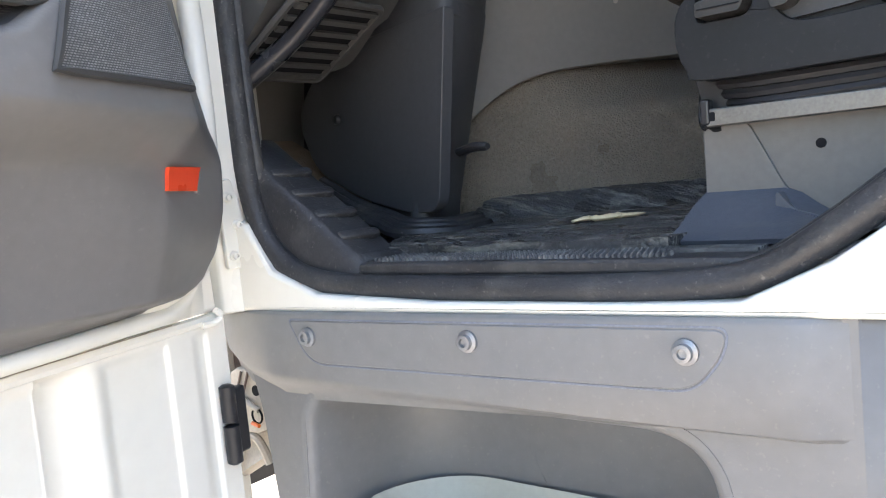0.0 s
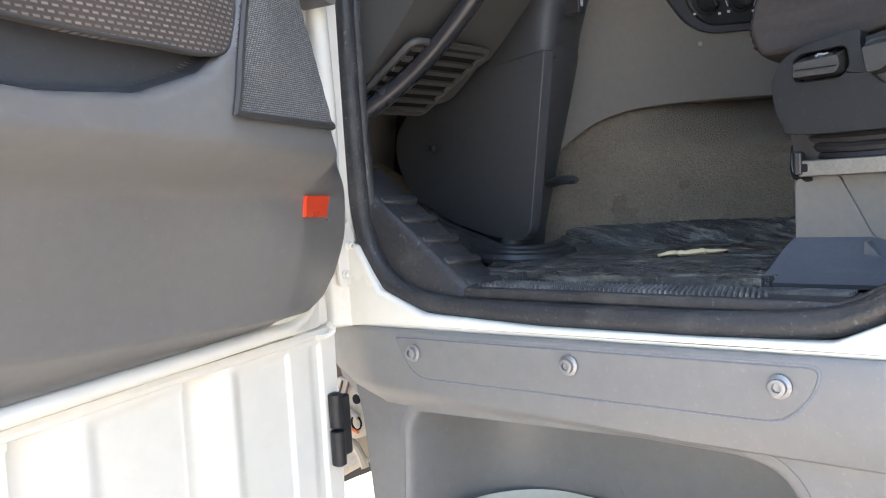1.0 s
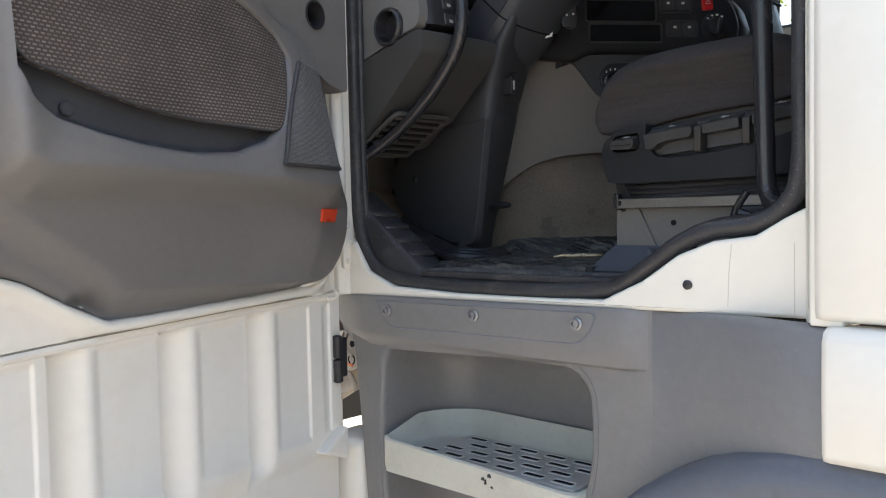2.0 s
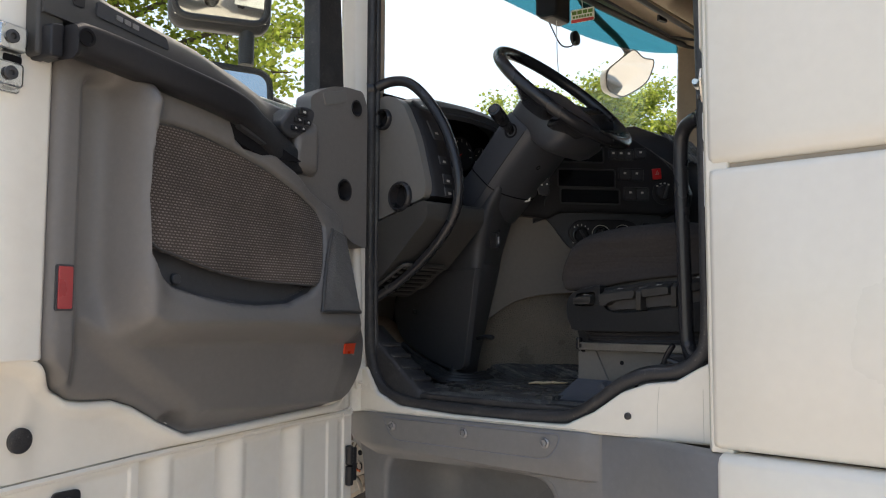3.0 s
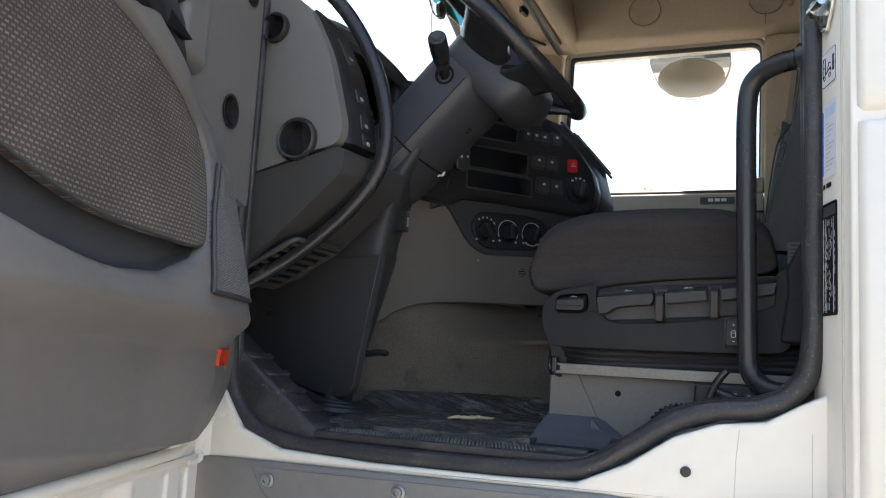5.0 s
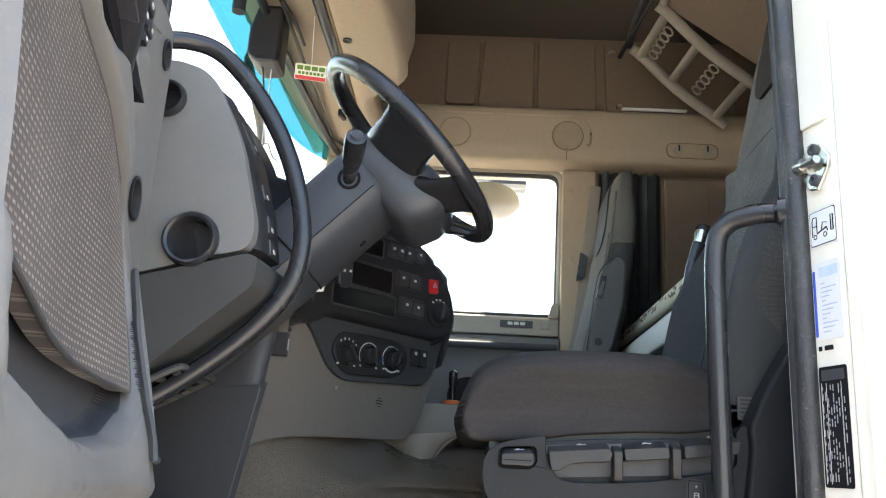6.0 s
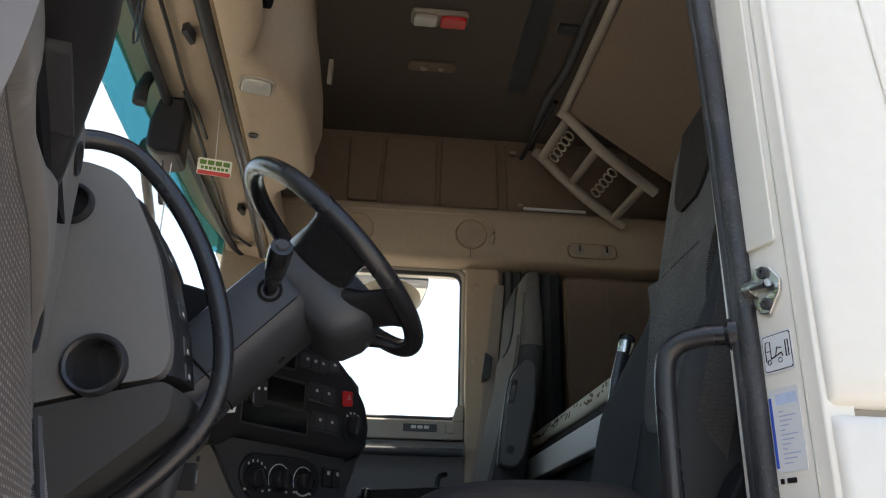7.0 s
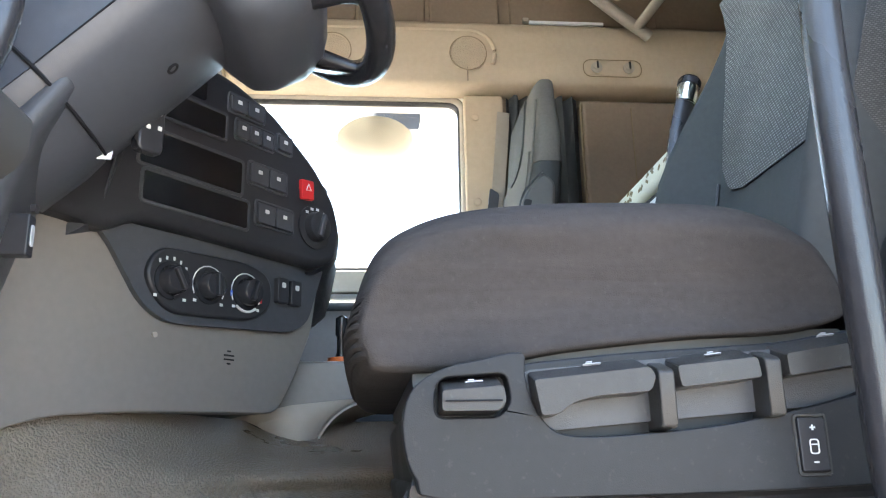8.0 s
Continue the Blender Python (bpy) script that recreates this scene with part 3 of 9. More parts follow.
def build_light_blocks():
    # unseen corner panels, added to keep daylight out of the footwell
    structure("light_block_left", prism([(-0.80, 1.0), (-0.462, 1.0), (-0.462, 2.2), (-0.76, 2.2)], 0.02, 0.06), WHITE, "unseen white panel blocking light ahead of the near door", "wall")
    structure("light_block_right", prism([(-0.80, 1.0), (-0.50, 1.0), (-0.50, 2.26), (-0.76, 2.26)], 2.31, 2.36), WHITE, "unseen white panel blocking light ahead of the far door", "wall")


build_light_blocks()


def build_rail_panel():
    """Padded rail over the far window with two speaker roundels, hooks and a plate."""
    ob = thing("upper_side_panel", "beige moulded panel with round speakers over the far window", "wall panel")
    prof = [(2.20, 2.885), (2.115, 2.887), (2.098, 2.90), (2.090, 2.95), (2.088, 3.05), (2.092, 3.10), (2.105, 3.118), (2.20, 3.135)]
    xs = [-0.5 + 0.09 * k for k in range(26)]
    part("panel", sheet([[(x, y, z) for y, z in prof] for x in xs], 0.02, (0, 1, 0)), BEIGE, ob, angle=60)
    for cx, arch in ((0.016, False), (0.478, True)):
        grille = part("speaker_grille", lathe([(0.066, 0), (0.066, 0.003), (0.061, 0.0035), (0.058, 0.001), (0.02, 0.001)], facing((cx, 2.0875, 2.992), (0, -1, 0)), 40), GRILLE, ob, "perforated round speaker grille")
        # proud brown ring paints the shading of a groove round the grille
        part("grille_groove_shade", tube([(cx + 0.063 * math.cos(q), 2.0845, 2.992 + 0.063 * math.sin(q)) for q in (2 * math.pi * k / 48 for k in range(48))], 0.0016, 6, True, up=(0, 1, 0)), BROWN, grille)
        if arch:
            pts = [(cx + 0.092 * math.cos(a), 2.0845 + 0.010 * max(0, math.sin(a)) ** 4, 2.992 + 0.092 * math.sin(a)) for a in (radians(d) for d in range(95, -30, -8))]
            part("arch_ridge", tube([(cx - 0.95, 2.0945, 3.084), (cx - 0.5, 2.0945, 3.084), (cx - 0.1, 2.0945, 3.084)] + pts, 0.008, 8), BEIGE, ob)
    part("seam", box((0.475, 2.088, 2.915), (0.003, 0.006, 0.05)), BEIGE_DARK, ob)
    for k in range(2):
        part("coat_hook", lathe([(0.020, 0), (0.020, 0.004), (0.010, 0.006), (0.010, 0.013), (0.014, 0.016), (0.003, 0.017)], facing((0.924 + 0.114 * k, 2.082, 2.946), (0, -1, 0)), 22), TAUPE, ob)
    # brown outline paints groove shading round the hook plate
    part("hook_groove_shade", tube([(x, 2.0845, z) for x, z in rrect(0.981, 2.946, 0.206, 0.064, 0.031)], 0.0016, 6, True, up=(0, 1, 0)), BROWN, ob)
    for k in range(2):
        part("hook_peg", box((0.924 + 0.114 * k, 2.072, 2.950), (0.006, 0.022, 0.026)), DARKER, ob, bevel=0.002)
    part("hook_plate", prism(rrect(0.981, 2.946, 0.20, 0.058, 0.028), 2.083, 2.092), BEIGE, ob, bevel=0.002)
    # recess above with padded fields
    rec = thing("overhead_recess", "beige padded storage recess with moulded fields", "wall panel")
    part("field", prism(rounded([(-0.04, 3.165), (0.09, 3.165), (0.11, 3.47), (-0.04, 3.47)], 0.02), 2.183, 2.21), BEIGE_DARK, rec, bevel=0.008)
    part("field", prism(rounded([(0.10, 3.155), (0.34, 3.15), (0.34, 3.48), (0.12, 3.48)], 0.02), 2.188, 2.21), BEIGE_DARK, rec, bevel=0.008)
    part("field", prism(rounded([(0.355, 3.15), (0.61, 3.155), (0.60, 3.48), (0.355, 3.48)], 0.02), 2.180, 2.21), BEIGE_DARK, rec, bevel=0.008)
    part("field", prism(rounded([(0.65, 3.15), (1.2, 3.15), (1.2, 3.48), (0.64, 3.48)], 0.02), 2.189, 2.21), BEIGE_DARK, rec, bevel=0.008)
    part("clip", box((0.70, 2.165, 3.17), (0.022, 0.02, 0.016)), TAUPE, rec, bevel=0.003)
    part("clip", box((0.67, 2.165, 3.42), (0.028, 0.02, 0.016)), TAUPE, rec, bevel=0.003)
    strip = thing("ledge_strip", "thin white strip lying on the side ledge", "strip")
    part("strip", box((0.84, 2.13, 3.142), (0.27, 0.012, 0.012)), PAPER, strip, bevel=0.002)


build_rail_panel()

# ---- near door, standing open ----
DOOR = Matrix(((0.215, 0.9766, 0, -0.375), (-0.9766, 0.215, 0, -0.03), (0, 0, 1, 0), (0, 0, 0, 1)))
# door axes: x along the leaf from its hinge, y out of its inner face, z up
POCKET = [(0.772, 1.924), (0.763, 1.957), (0.701, 1.966), (0.620, 1.962), (0.549, 1.951), (0.460, 1.929), (0.373, 1.899), (0.270, 1.861), (0.242, 1.828), (0.262, 1.759), (0.298, 1.701), (0.344, 1.670), (0.410, 1.648), (0.496, 1.643), (0.578, 1.649),
          (0.654, 1.660), (0.721, 1.675), (0.759, 1.697), (0.776, 1.730), (0.779, 1.825)]
TRIM_LO = [(0.053, 1.545), (0.056, 1.500), (0.064, 1.462), (0.085, 1.431), (0.12, 1.418), (0.28, 1.412), (0.50, 1.405), (0.574, 1.404), (0.638, 1.434), (0.70, 1.469), (0.744, 1.484), (0.80, 1.486), (0.83, 1.491), (0.865, 1.514), (0.910, 1.56)]
TRIM_HI = [(0.053, 1.80), (0.09, 1.825), (0.19, 1.878), (0.29, 1.908), (0.356, 1.941), (0.408, 1.957), (0.432, 1.967), (0.465, 1.960), (0.513, 1.962), (0.545, 1.980), (0.562, 2.02), (0.60, 2.06), (0.80, 2.09), (0.935, 2.10)]


def pad_n(u, z):
    """Face of the raised pad: leaning back upward, falling away toward the hinge."""
    lean = 0.13 + 0.12 * sstep(0.45, 0.22, u)
    return 0.165 + 0.010 * sstep(0.5, 0.7, u) - lean * (z - 1.70) - 0.16 * max(0, 0.335 - u) - 0.7 * max(0, 0.165 - u)


def trim_n(u, z):
    """How far the trim stands proud of the leaf."""
    n = interp(u, [(0.05, 0.091), (0.078, 0.097), (0.113, 0.105), (0.175, 0.119), (0.22, 0.119), (0.32, 0.112)])
    zf = interp(u, [(0.1, 1.585), (0.48, 1.600), (0.74, 1.60), (0.8, 1.62)])
    pad = sstep(0.806, 0.772, u) * sstep(zf - 0.030, zf + 0.022, z)
    n += pad * (pad_n(u, z) - n)
    n -= 0.030 * sstep(interp(u, [(0.15, 1.525), (0.34, 1.60)]), 1.42, z)
    fold = z - (1.605 - 0.62 * (0.838 - u))
    n -= 0.030 * sstep(0.024, -0.024, fold) * sstep(0.54, 0.62, u) * sstep(0.872, 0.835, u) * sstep(1.66, 1.60, z)
    n -= 0.028 * sstep(0.775, 0.805, u) * sstep(0.872, 0.848, u) * sstep(1.55, 1.70, z) * sstep(2.035 - 9 * (u - 0.82) ** 2, 2.005 - 9 * (u - 0.82) ** 2, z)  # upright hollow
    w = interp(u, [(0.10, 0.008), (0.20, 0.016), (0.40, 0.031), (0.55, 0.047), (0.60, 0.040), (0.66, 0.001)])
    n -= 0.045 * max(0, 1 - max(0, z - interp(u, TRIM_LO)) / w) * sstep(0.66, 0.60, u)      # chamfer along the lower edge
    d = poly_depth(u, z, POCKET)
    n += max(0, 0.189 - 0.03 * (z - 1.75) - n) * math.exp(-((u - 0.770) / 0.026) ** 2) * sstep(1.58, 1.70, z) * sstep(2.05, 1.98, z)      # rolled edge behind the pocket
    n -= 0.044 * sstep(-0.004, 0.011, d)
    n -= 0.005 * sstep(-0.03, -0.004, d) * sstep(0.011, -0.004, d)
    return n


def on_trim(u, z, d=0.0):
    return (u, trim_n(u, z) + d, z)


def build_door():
    door = thing("truck_door", "open white truck door with grey plastic inner trim", "truck door", DOOR)
    # leaf: outer skin, upper flange round the trim, rear edge
    skin = rounded([(0.0, 0.72), (1.02, 0.72), (1.03, 2.14), (0.0, 2.14)], 0.03)
    part("outer_skin", prism(skin, -0.075, -0.055), WHITE, door, bevel=0.006)
    flange_lo = [(0.02, 1.395), (0.30, 1.39), (0.66, 1.378), (0.935, 1.365), (1.012, 1.36)]
    frame_in = flange_lo + [(1.012, 2.16), (0.90, 2.16), (0.90, 1.6)] + [(u, z + 0.06) for u, z in reversed(TRIM_LO[2:-1])] + [(0.10, 1.6), (0.10, 2.10), (0.045, 2.10)]
    part("inner_frame", prism(frame_in, -0.055, 0.026), WHITE_DOOR, door, bevel=0.006, seg=3)
    cols = []
    for i in range(95):
        u = 0.0484 + 0.0102 * i
        top, low = interp(u, TRIM_LO) - 0.001 + 0.25 * max(0, u - 0.905), interp(u, flange_lo)
        col = []
        for off, n in ((0.0, 0.046), (0.004, 0.052), (0.010, 0.053), (0.017, 0.048), (0.026, 0.041), (0.036, 0.036)):
            n += 0.044 * sstep(0.86, 0.91, u) * sstep(0.06, 0.0, off)
            col.append((u, n, max(low + 0.004, top - off)))
        col.append((u, 0.031, low + 0.002))
        cols.append(col)
    part("flange", sheet(cols, -0.012, (0, 1, 0)), WHITE_DOOR, door, angle=70)
    part("flange_end", tube(smooth_path([(0.24, 0.020, 1.418), (0.15, 0.034, 1.421), (0.096, 0.044, 1.436), (0.068, 0.052, 1.460), (0.052, 0.056, 1.50), (0.040, 0.056, 1.58), (0.036, 0.054, 1.7), (0.039, 0.048, 1.9), (0.04, 0.040, 2.10)], 6), 0.013, 12, up=(0, 1, 0)), WHITE_DOOR, door)
    part("flange_hook", tube(smooth_path([(0.058, 0.034, 1.384), (0.040, 0.040, 1.385), (0.034, 0.042, 1.392), (0.042, 0.042, 1.399)], 4), 0.004, 8), WHITE_DOOR, door)
    edge = [(1.012, -0.055), (1.022, -0.05), (1.024, 0.02), (1.018, 0.088), (1.004, 0.098), (0.95, 0.101), (0.915, 0.099), (0.902, 0.085), (0.902, 0.02), (0.985, 0.01)]
    part("rear_edge", loft([[(u, n, z) for u, n in edge] for z in (1.56, 1.60, 2.16, 2.75)]), WHITE_DOOR, door, bevel=0.004)
    # lower panel: deep vertical beads pressed in white sheet
    def bead(u):
        f = 0.0
        for a, b in ((0.598, 0.659), (0.403, 0.467), (0.212, 0.274)):
            f = max(f, min(sstep(a - 0.006, b - 0.012, u), sstep(b + 0.002, b - 0.002, u)))
        return f
    rows = []
    def pan(u, z):
        """The fields between the beads lie a little below the frame, with crisp edges."""
        f = 0.0
        for a, b in ((0.680, 1.1), (0.468, 0.588), (0.275, 0.393), (0.107, 0.203), (0.044, 0.068)):
            f = max(f, min(sstep(a - 0.002, a + 0.002, u), sstep(b + 0.004, b - 0.016, u)))
        return f * sstep(1.112, 1.116, z) * sstep(1.3565, 1.3525, z)
    for z in (0.74, 0.95, 1.05, 1.06, 1.07, 1.08, 1.09, 1.10, 1.112, 1.116, 1.2, 1.28, 1.33, 1.345, 1.3525, 1.3565, 1.362, 1.368, 1.372):
        k = sstep(1.060, 1.10, z) * sstep(1.368, 1.352, z)
        rows.append([(u, 0.026 - 0.034 * bead(u) * k - 0.0045 * pan(u, z) - 0.012 * sstep(1.09, 1.05, z) + 0.004 * (z > 1.37), z + (interp(u, flange_lo) - 1.376) * sstep(1.2, 1.33, z)) for u in [0.012 + 0.002 * i for i in range(500)]])
    part("lower_panel", sheet(rows, -0.02, (0, 1, 0)), WHITE_DOOR, door, angle=50)
    part("joint", tube([(0.10, 0.0295, 1.3925), (0.30, 0.0295, 1.389), (0.66, 0.0295, 1.377), (1.0, 0.0295, 1.361)], 0.0009, 6), TAUPE, door, "dark joint line")
    part("drip_rail", tube([(0.03, 0.0265, 1.388), (0.30, 0.0265, 1.3835), (0.66, 0.0265, 1.3715), (1.0, 0.0265, 1.3555)], 0.007, 8), WHITE_DOOR, door)
    part("corner_guard", prism([(0.02, 1.05), (0.10, 1.08), (0.02, 1.12)], 0.012, 0.05), WHITE_DOOR, door, bevel=0.006)
    plate = part("bolt_plate", prism(rrect(0.808, 1.292, 0.052, 0.094, 0.010), 0.024, 0.029), DARKER, door, "black plate with two bolts")
    for z in (1.318, 1.266):
        part("bolt", lathe([(0.0115, 0), (0.0115, 0.005), (0.006, 0.006), (0.005, 0.003)], facing((0.808, 0.029, z), (0, 1, 0)), 20), DARK, plate)
    part("grommet", lathe([(0.020, 0), (0.020, 0.005), (0.016, 0.007), (0.005, 0.006)], facing((0.905, 0.041, 1.435), (0, 1, 0)), 28), RUBBER, door, "round black rubber plug")
    # trim panel
    us = [0.053 + 0.857 * i / 190 for i in range(191)]
    rows = []
    for j in range(151):
        r = []
        for u in us:
            a, b = interp(u, TRIM_LO), interp(u, TRIM_HI)
            z = a + (b - a) * j / 150
            n = trim_n(u, z)
            e = min(z - a, b - z + 0.004, (u - 0.053) * 0.8 + 0.001, 0.910 - u)
            q = 1 - min(1, max(0, e) / 0.020)
            low = 0.045 + 0.053 * sstep(0.86, 0.88, u) * sstep(1.53, 1.60, z)
            r.append((u - 0.011 * sstep(0.20, 0.06, u) * sstep(1.46, 1.60, z) * sstep(1.84, 1.68, z), low + (n - low) * math.sqrt(max(0, 1 - q * q)), z))
        rows.append(r)
    part("trim_panel", sheet(rows, -0.012, (0, 1, 0)), TRIM, door, angle=70)
    insert = [(0.762, 1.935), (0.752, 1.955), (0.689, 1.962), (0.616, 1.957), (0.535, 1.945), (0.453, 1.924), (0.360, 1.894), (0.268, 1.856), (0.248, 1.828), (0.266, 1.762), (0.306, 1.697), (0.390, 1.693), (0.470, 1.695),
              (0.560, 1.702), (0.640, 1.716), (0.705, 1.732), (0.760, 1.752), (0.768, 1.827)]
    def span(poly, u):
        zs = []
        for i in range(len(poly)):
            (a0, b0), (a1, b1) = poly[i - 1], poly[i]
            if (a0 - u) * (a1 - u) <= 0 and a0 != a1:
                zs.append(b0 + (b1 - b0) * (u - a0) / (a1 - a0))
        return (min(zs), max(zs)) if zs else (0, 0)
    def cloth_n(u, z):
        return pad_n(u, z) - 0.012 - 0.006 * math.sin(math.pi * min(1, max(0, (u - 0.27) / 0.5)))
    ring = smooth_ring(insert)
    u0, u1 = min(u for u, z in ring) + 0.0005, max(u for u, z in ring) - 0.0005
    cols = []
    for i in range(101):
        u = u0 + (u1 - u0) * (0.5 - 0.5 * math.cos(math.pi * i / 100))
        lo, hi = span(ring, u)
        cols.append([(u, cloth_n(u, lo + (hi - lo) * j / 30), lo + (hi - lo) * j / 30) for j in range(31)])
    part("fabric_insert", sheet(cols, -0.016, (0, 1, 0)), MESHDOOR, door, "woven brown-grey fabric insert", angle=60)
    part("insert_piping", tube([(u, cloth_n(u, z) - 0.001, z) for u, z in ring], 0.0020, 8, True, up=(0, 1, 0)), WEDGE, door)
    cols = []
    for i in range(61):
        u = 0.305 + (0.766 - 0.305) * i / 60
        lo = span(POCKET, u)[0] + 0.004
        hi = max(lo + 0.002, span(ring, min(max(u, u0), u1))[0] + 0.012)
        cols.append([(u, trim_n(u, lo + (hi - lo) * j / 16) + 0.0018, lo + (hi - lo) * j / 16) for j in range(17)])
    part("pocket_lining", sheet(cols, -0.004, (0, 1, 0)), DARK, door, "smooth dark pocket lining", angle=60)
    part("pocket_clip", lathe([(0.010, 0), (0.010, 0.006), (0.008, 0.008), (0.003, 0.008)], facing((0.690, trim_n(0.690, 1.692) + 0.002, 1.692), (0, 1, 0)), 20), DARK, door)
    # armrest bar along the window sill, with its grip opening
    bar = smooth_path([(0.928, 0.154, 2.042), (0.893, 0.152, 2.050), (0.737, 0.150, 2.040), (0.557, 0.140, 2.024), (0.470, 0.120, 1.997), (0.40, 0.100, 1.975), (0.335, 0.085, 1.962), (0.285, 0.07, 1.965)], 6)
    secs = []
    for p in bar:
        h = 0.0265 + 0.010 * sstep(0.50, 0.43, p.x) * sstep(0.30, 0.37, p.x)
        secs.append([(p.x, p.y + 0.027 * math.copysign(abs(c) ** 0.55, c), p.z + h * math.copysign(abs(s) ** 0.55, s)) for c, s in ((math.cos(2 * math.pi * k / 24), math.sin(2 * math.pi * k / 24)) for k in range(24))])
    part("armrest_bar", loft(secs), DARKER, door, "charcoal grab bar along the sill")
    part("bar_socket", lathe([(0.014, 0), (0.014, 0.003), (0.010, 0.003), (0.009, -0.006)], facing((0.915, 0.1815, 2.048), (0, 1, 0)), 20), INK_SHADE, door)
    belt = [(0.955, 2.215), (0.905, 2.212), (0.870, 2.193), (0.845, 2.183), (0.80, 2.171), (0.719, 2.160), (0.604, 2.145), (0.463, 2.118), (0.352, 2.100), (0.25, 2.09)]
    rows = [[(u, 0.0, z - 0.02) for u, z in belt], [(u, 0.006, z + 0.002) for u, z in belt], [(u, 0.035, z + 0.004) for u, z in belt], [(u, 0.075, z - 0.010) for u, z in belt], [(u, 0.115, z - 0.045) for u, z in belt],
            [(u, 0.135, max(1.99, min(z - 0.075, 2.09))) for u, z in belt], [(u, 0.135, max(1.98, z - 0.13)) for u, z in belt]]
    rows = [[(u, n * (1 - 0.5 * sstep(0.55, 0.30, u)), z) for u, n, z in r] for r in rows]
    part("sill_capping", sheet(rows, -0.010, (0, 1, 0)), WEDGE, door, angle=50)
    part("rear_capping", prism(rounded([(0.915, 2.02), (0.960, 2.02), (0.965, 2.35), (0.93, 2.35), (0.915, 2.20)], 0.008), 0.04, 0.128), WEDGE, door, bevel=0.010, seg=3)
    part("bar_end_block", prism(rounded([(0.930, 2.018), (0.952, 2.016), (0.952, 2.066), (0.930, 2.070)], 0.006), 0.09, 0.150), DARKER, door, bevel=0.005)
    badge = part("badge_plate", prism(rounded([(0.862, 2.108), (0.712, 2.094), (0.720, 2.114), (0.860, 2.134)], 0.004), 0.125, 0.1305), DARK, door, m=pose(0, 0.001, 0))
    for k in range(3):
        u, z = 0.826 - 0.0165 * k, 2.1172 - 0.0019 * k
        part("badge_mark", prism(rounded([(u, z - 0.0042), (u - 0.0130, z - 0.0056), (u - 0.0130, z + 0.0030), (u, z + 0.0044)], 0.002), 0.1305, 0.1325), BOLT, badge)
    part("lock_knob_slot", prism(rrect(0.893, 2.130, 0.020, 0.034, 0.005), 0.108, 0.1305), DARKER, door)
    # black plate paints the shade behind the bar; no opening is cut
    part("grip_shade_plate", prism(rounded([(0.575, 2.010), (0.45, 1.985), (0.34, 1.955), (0.40, 1.950), (0.47, 1.948), (0.62, 1.985)], 0.012), 0.09, 0.128), INK_SHADE, door, "black plate for the shade in the grip opening")
    part("release_lever", prism(rounded([(0.545, 1.990), (0.47, 1.968), (0.47, 1.982), (0.545, 2.004)], 0.006), 0.128, 0.142), DARK, door)
    # switch pod and corner sail with tweeter
    pod = part("switch_pod", prism(rounded([(0.395, 2.030), (0.355, 2.075), (0.308, 2.088), (0.272, 2.085), (0.284, 2.048), (0.325, 2.015), (0.36, 2.005)], 0.018), 0.06, 0.110), DARK, door, "window switch pod", bevel=0.008, seg=3)
    for u, z, w, h in ((0.322, 2.070, 0.030, 0.016), (0.338, 2.050, 0.026, 0.014), (0.308, 2.050, 0.020, 0.013), (0.350, 2.030, 0.022, 0.013), (0.325, 2.032, 0.018, 0.012)):
        b = part("switch", prism(rrect(u, z, w, h, 0.005), 0.108, 0.116), DARKER, pod, bevel=0.002)
        part("switch_mark", prism(rrect(u, z, w * 0.3, h * 0.3, 0.001), 0.1158, 0.1166), MARK, b)
    sail = rounded([(0.045, 1.79), (0.045, 2.145), (0.065, 2.180), (0.13, 2.176), (0.185, 2.165), (0.235, 2.142), (0.268, 2.122), (0.262, 2.03), (0.315, 1.985), (0.352, 1.935), (0.29, 1.88), (0.19, 1.85), (0.10, 1.80)], 0.012)
    air = circle(0.139, 1.924, 0.024)
    twt = circle(0.094, 2.132, 0.018)
    part("sail_panel", holed(sail, [air, twt], 0.045, 0.088), TRIM, door, bevel=0.006, seg=3)
    part("sail_shoulder", loft([[(0.225, 0.07, 1.93), (0.34, 0.07, 1.935), (0.33, 0.07, 2.03), (0.235, 0.07, 2.085)], [(0.265, 0.112, 1.945), (0.35, 0.115, 1.945), (0.34, 0.115, 2.02), (0.262, 0.112, 2.055)]]), TRIM, door, bevel=0.018, seg=3)
    part("sail_cover", prism(rounded([(0.135, 2.168), (0.225, 2.140), (0.215, 2.112), (0.135, 2.138)], 0.006), 0.086, 0.0905), TRIM_LIGHT, door, bevel=0.002)
    for (u, z), r, nm in (((0.094, 2.132), 0.018, "tweeter_bowl"), ((0.139, 1.924), 0.024, "air_outlet")):
        part(nm, lathe([(r * 1.1, 0.0895), (r * 1.12, 0.092), (r * 0.98, 0.0915), (r * 0.94, 0.080), (r * 0.92, 0.055), (0.6 * r, 0.050), (0.002, 0.049)], Matrix(((1, 0, 0, u), (0, 0, 1, 0), (0, -1, 0, z), (0, 0, 0, 1))), 28, caps=False), DARKER, door)
    a, b, c, d = Vector((0.222, 1.822)), Vector((0.105, 1.800)), Vector((0.128, 1.634)), Vector((0.334, 1.636))
    def grille_at(s, t):
        """s from the pocket side to the hinge side, t downward; the lower hinge corner is rounded."""
        p = a.lerp(d, t).lerp(b.lerp(c, t), s)
        r = max(0, s - 0.86) / 0.14 * max(0, t - 0.88) / 0.12
        return (p.x + 0.012 * r, p.y + 0.010 * r)
    grid = [[on_trim(*grille_at(j / 30, i / 30), 0.006) for j in range(31)] for i in range(31)]
    part("speaker_grille", sheet(grid, -0.012, (0, 1, 0)), SPEAKER, door, "finely perforated speaker grille", angle=60)
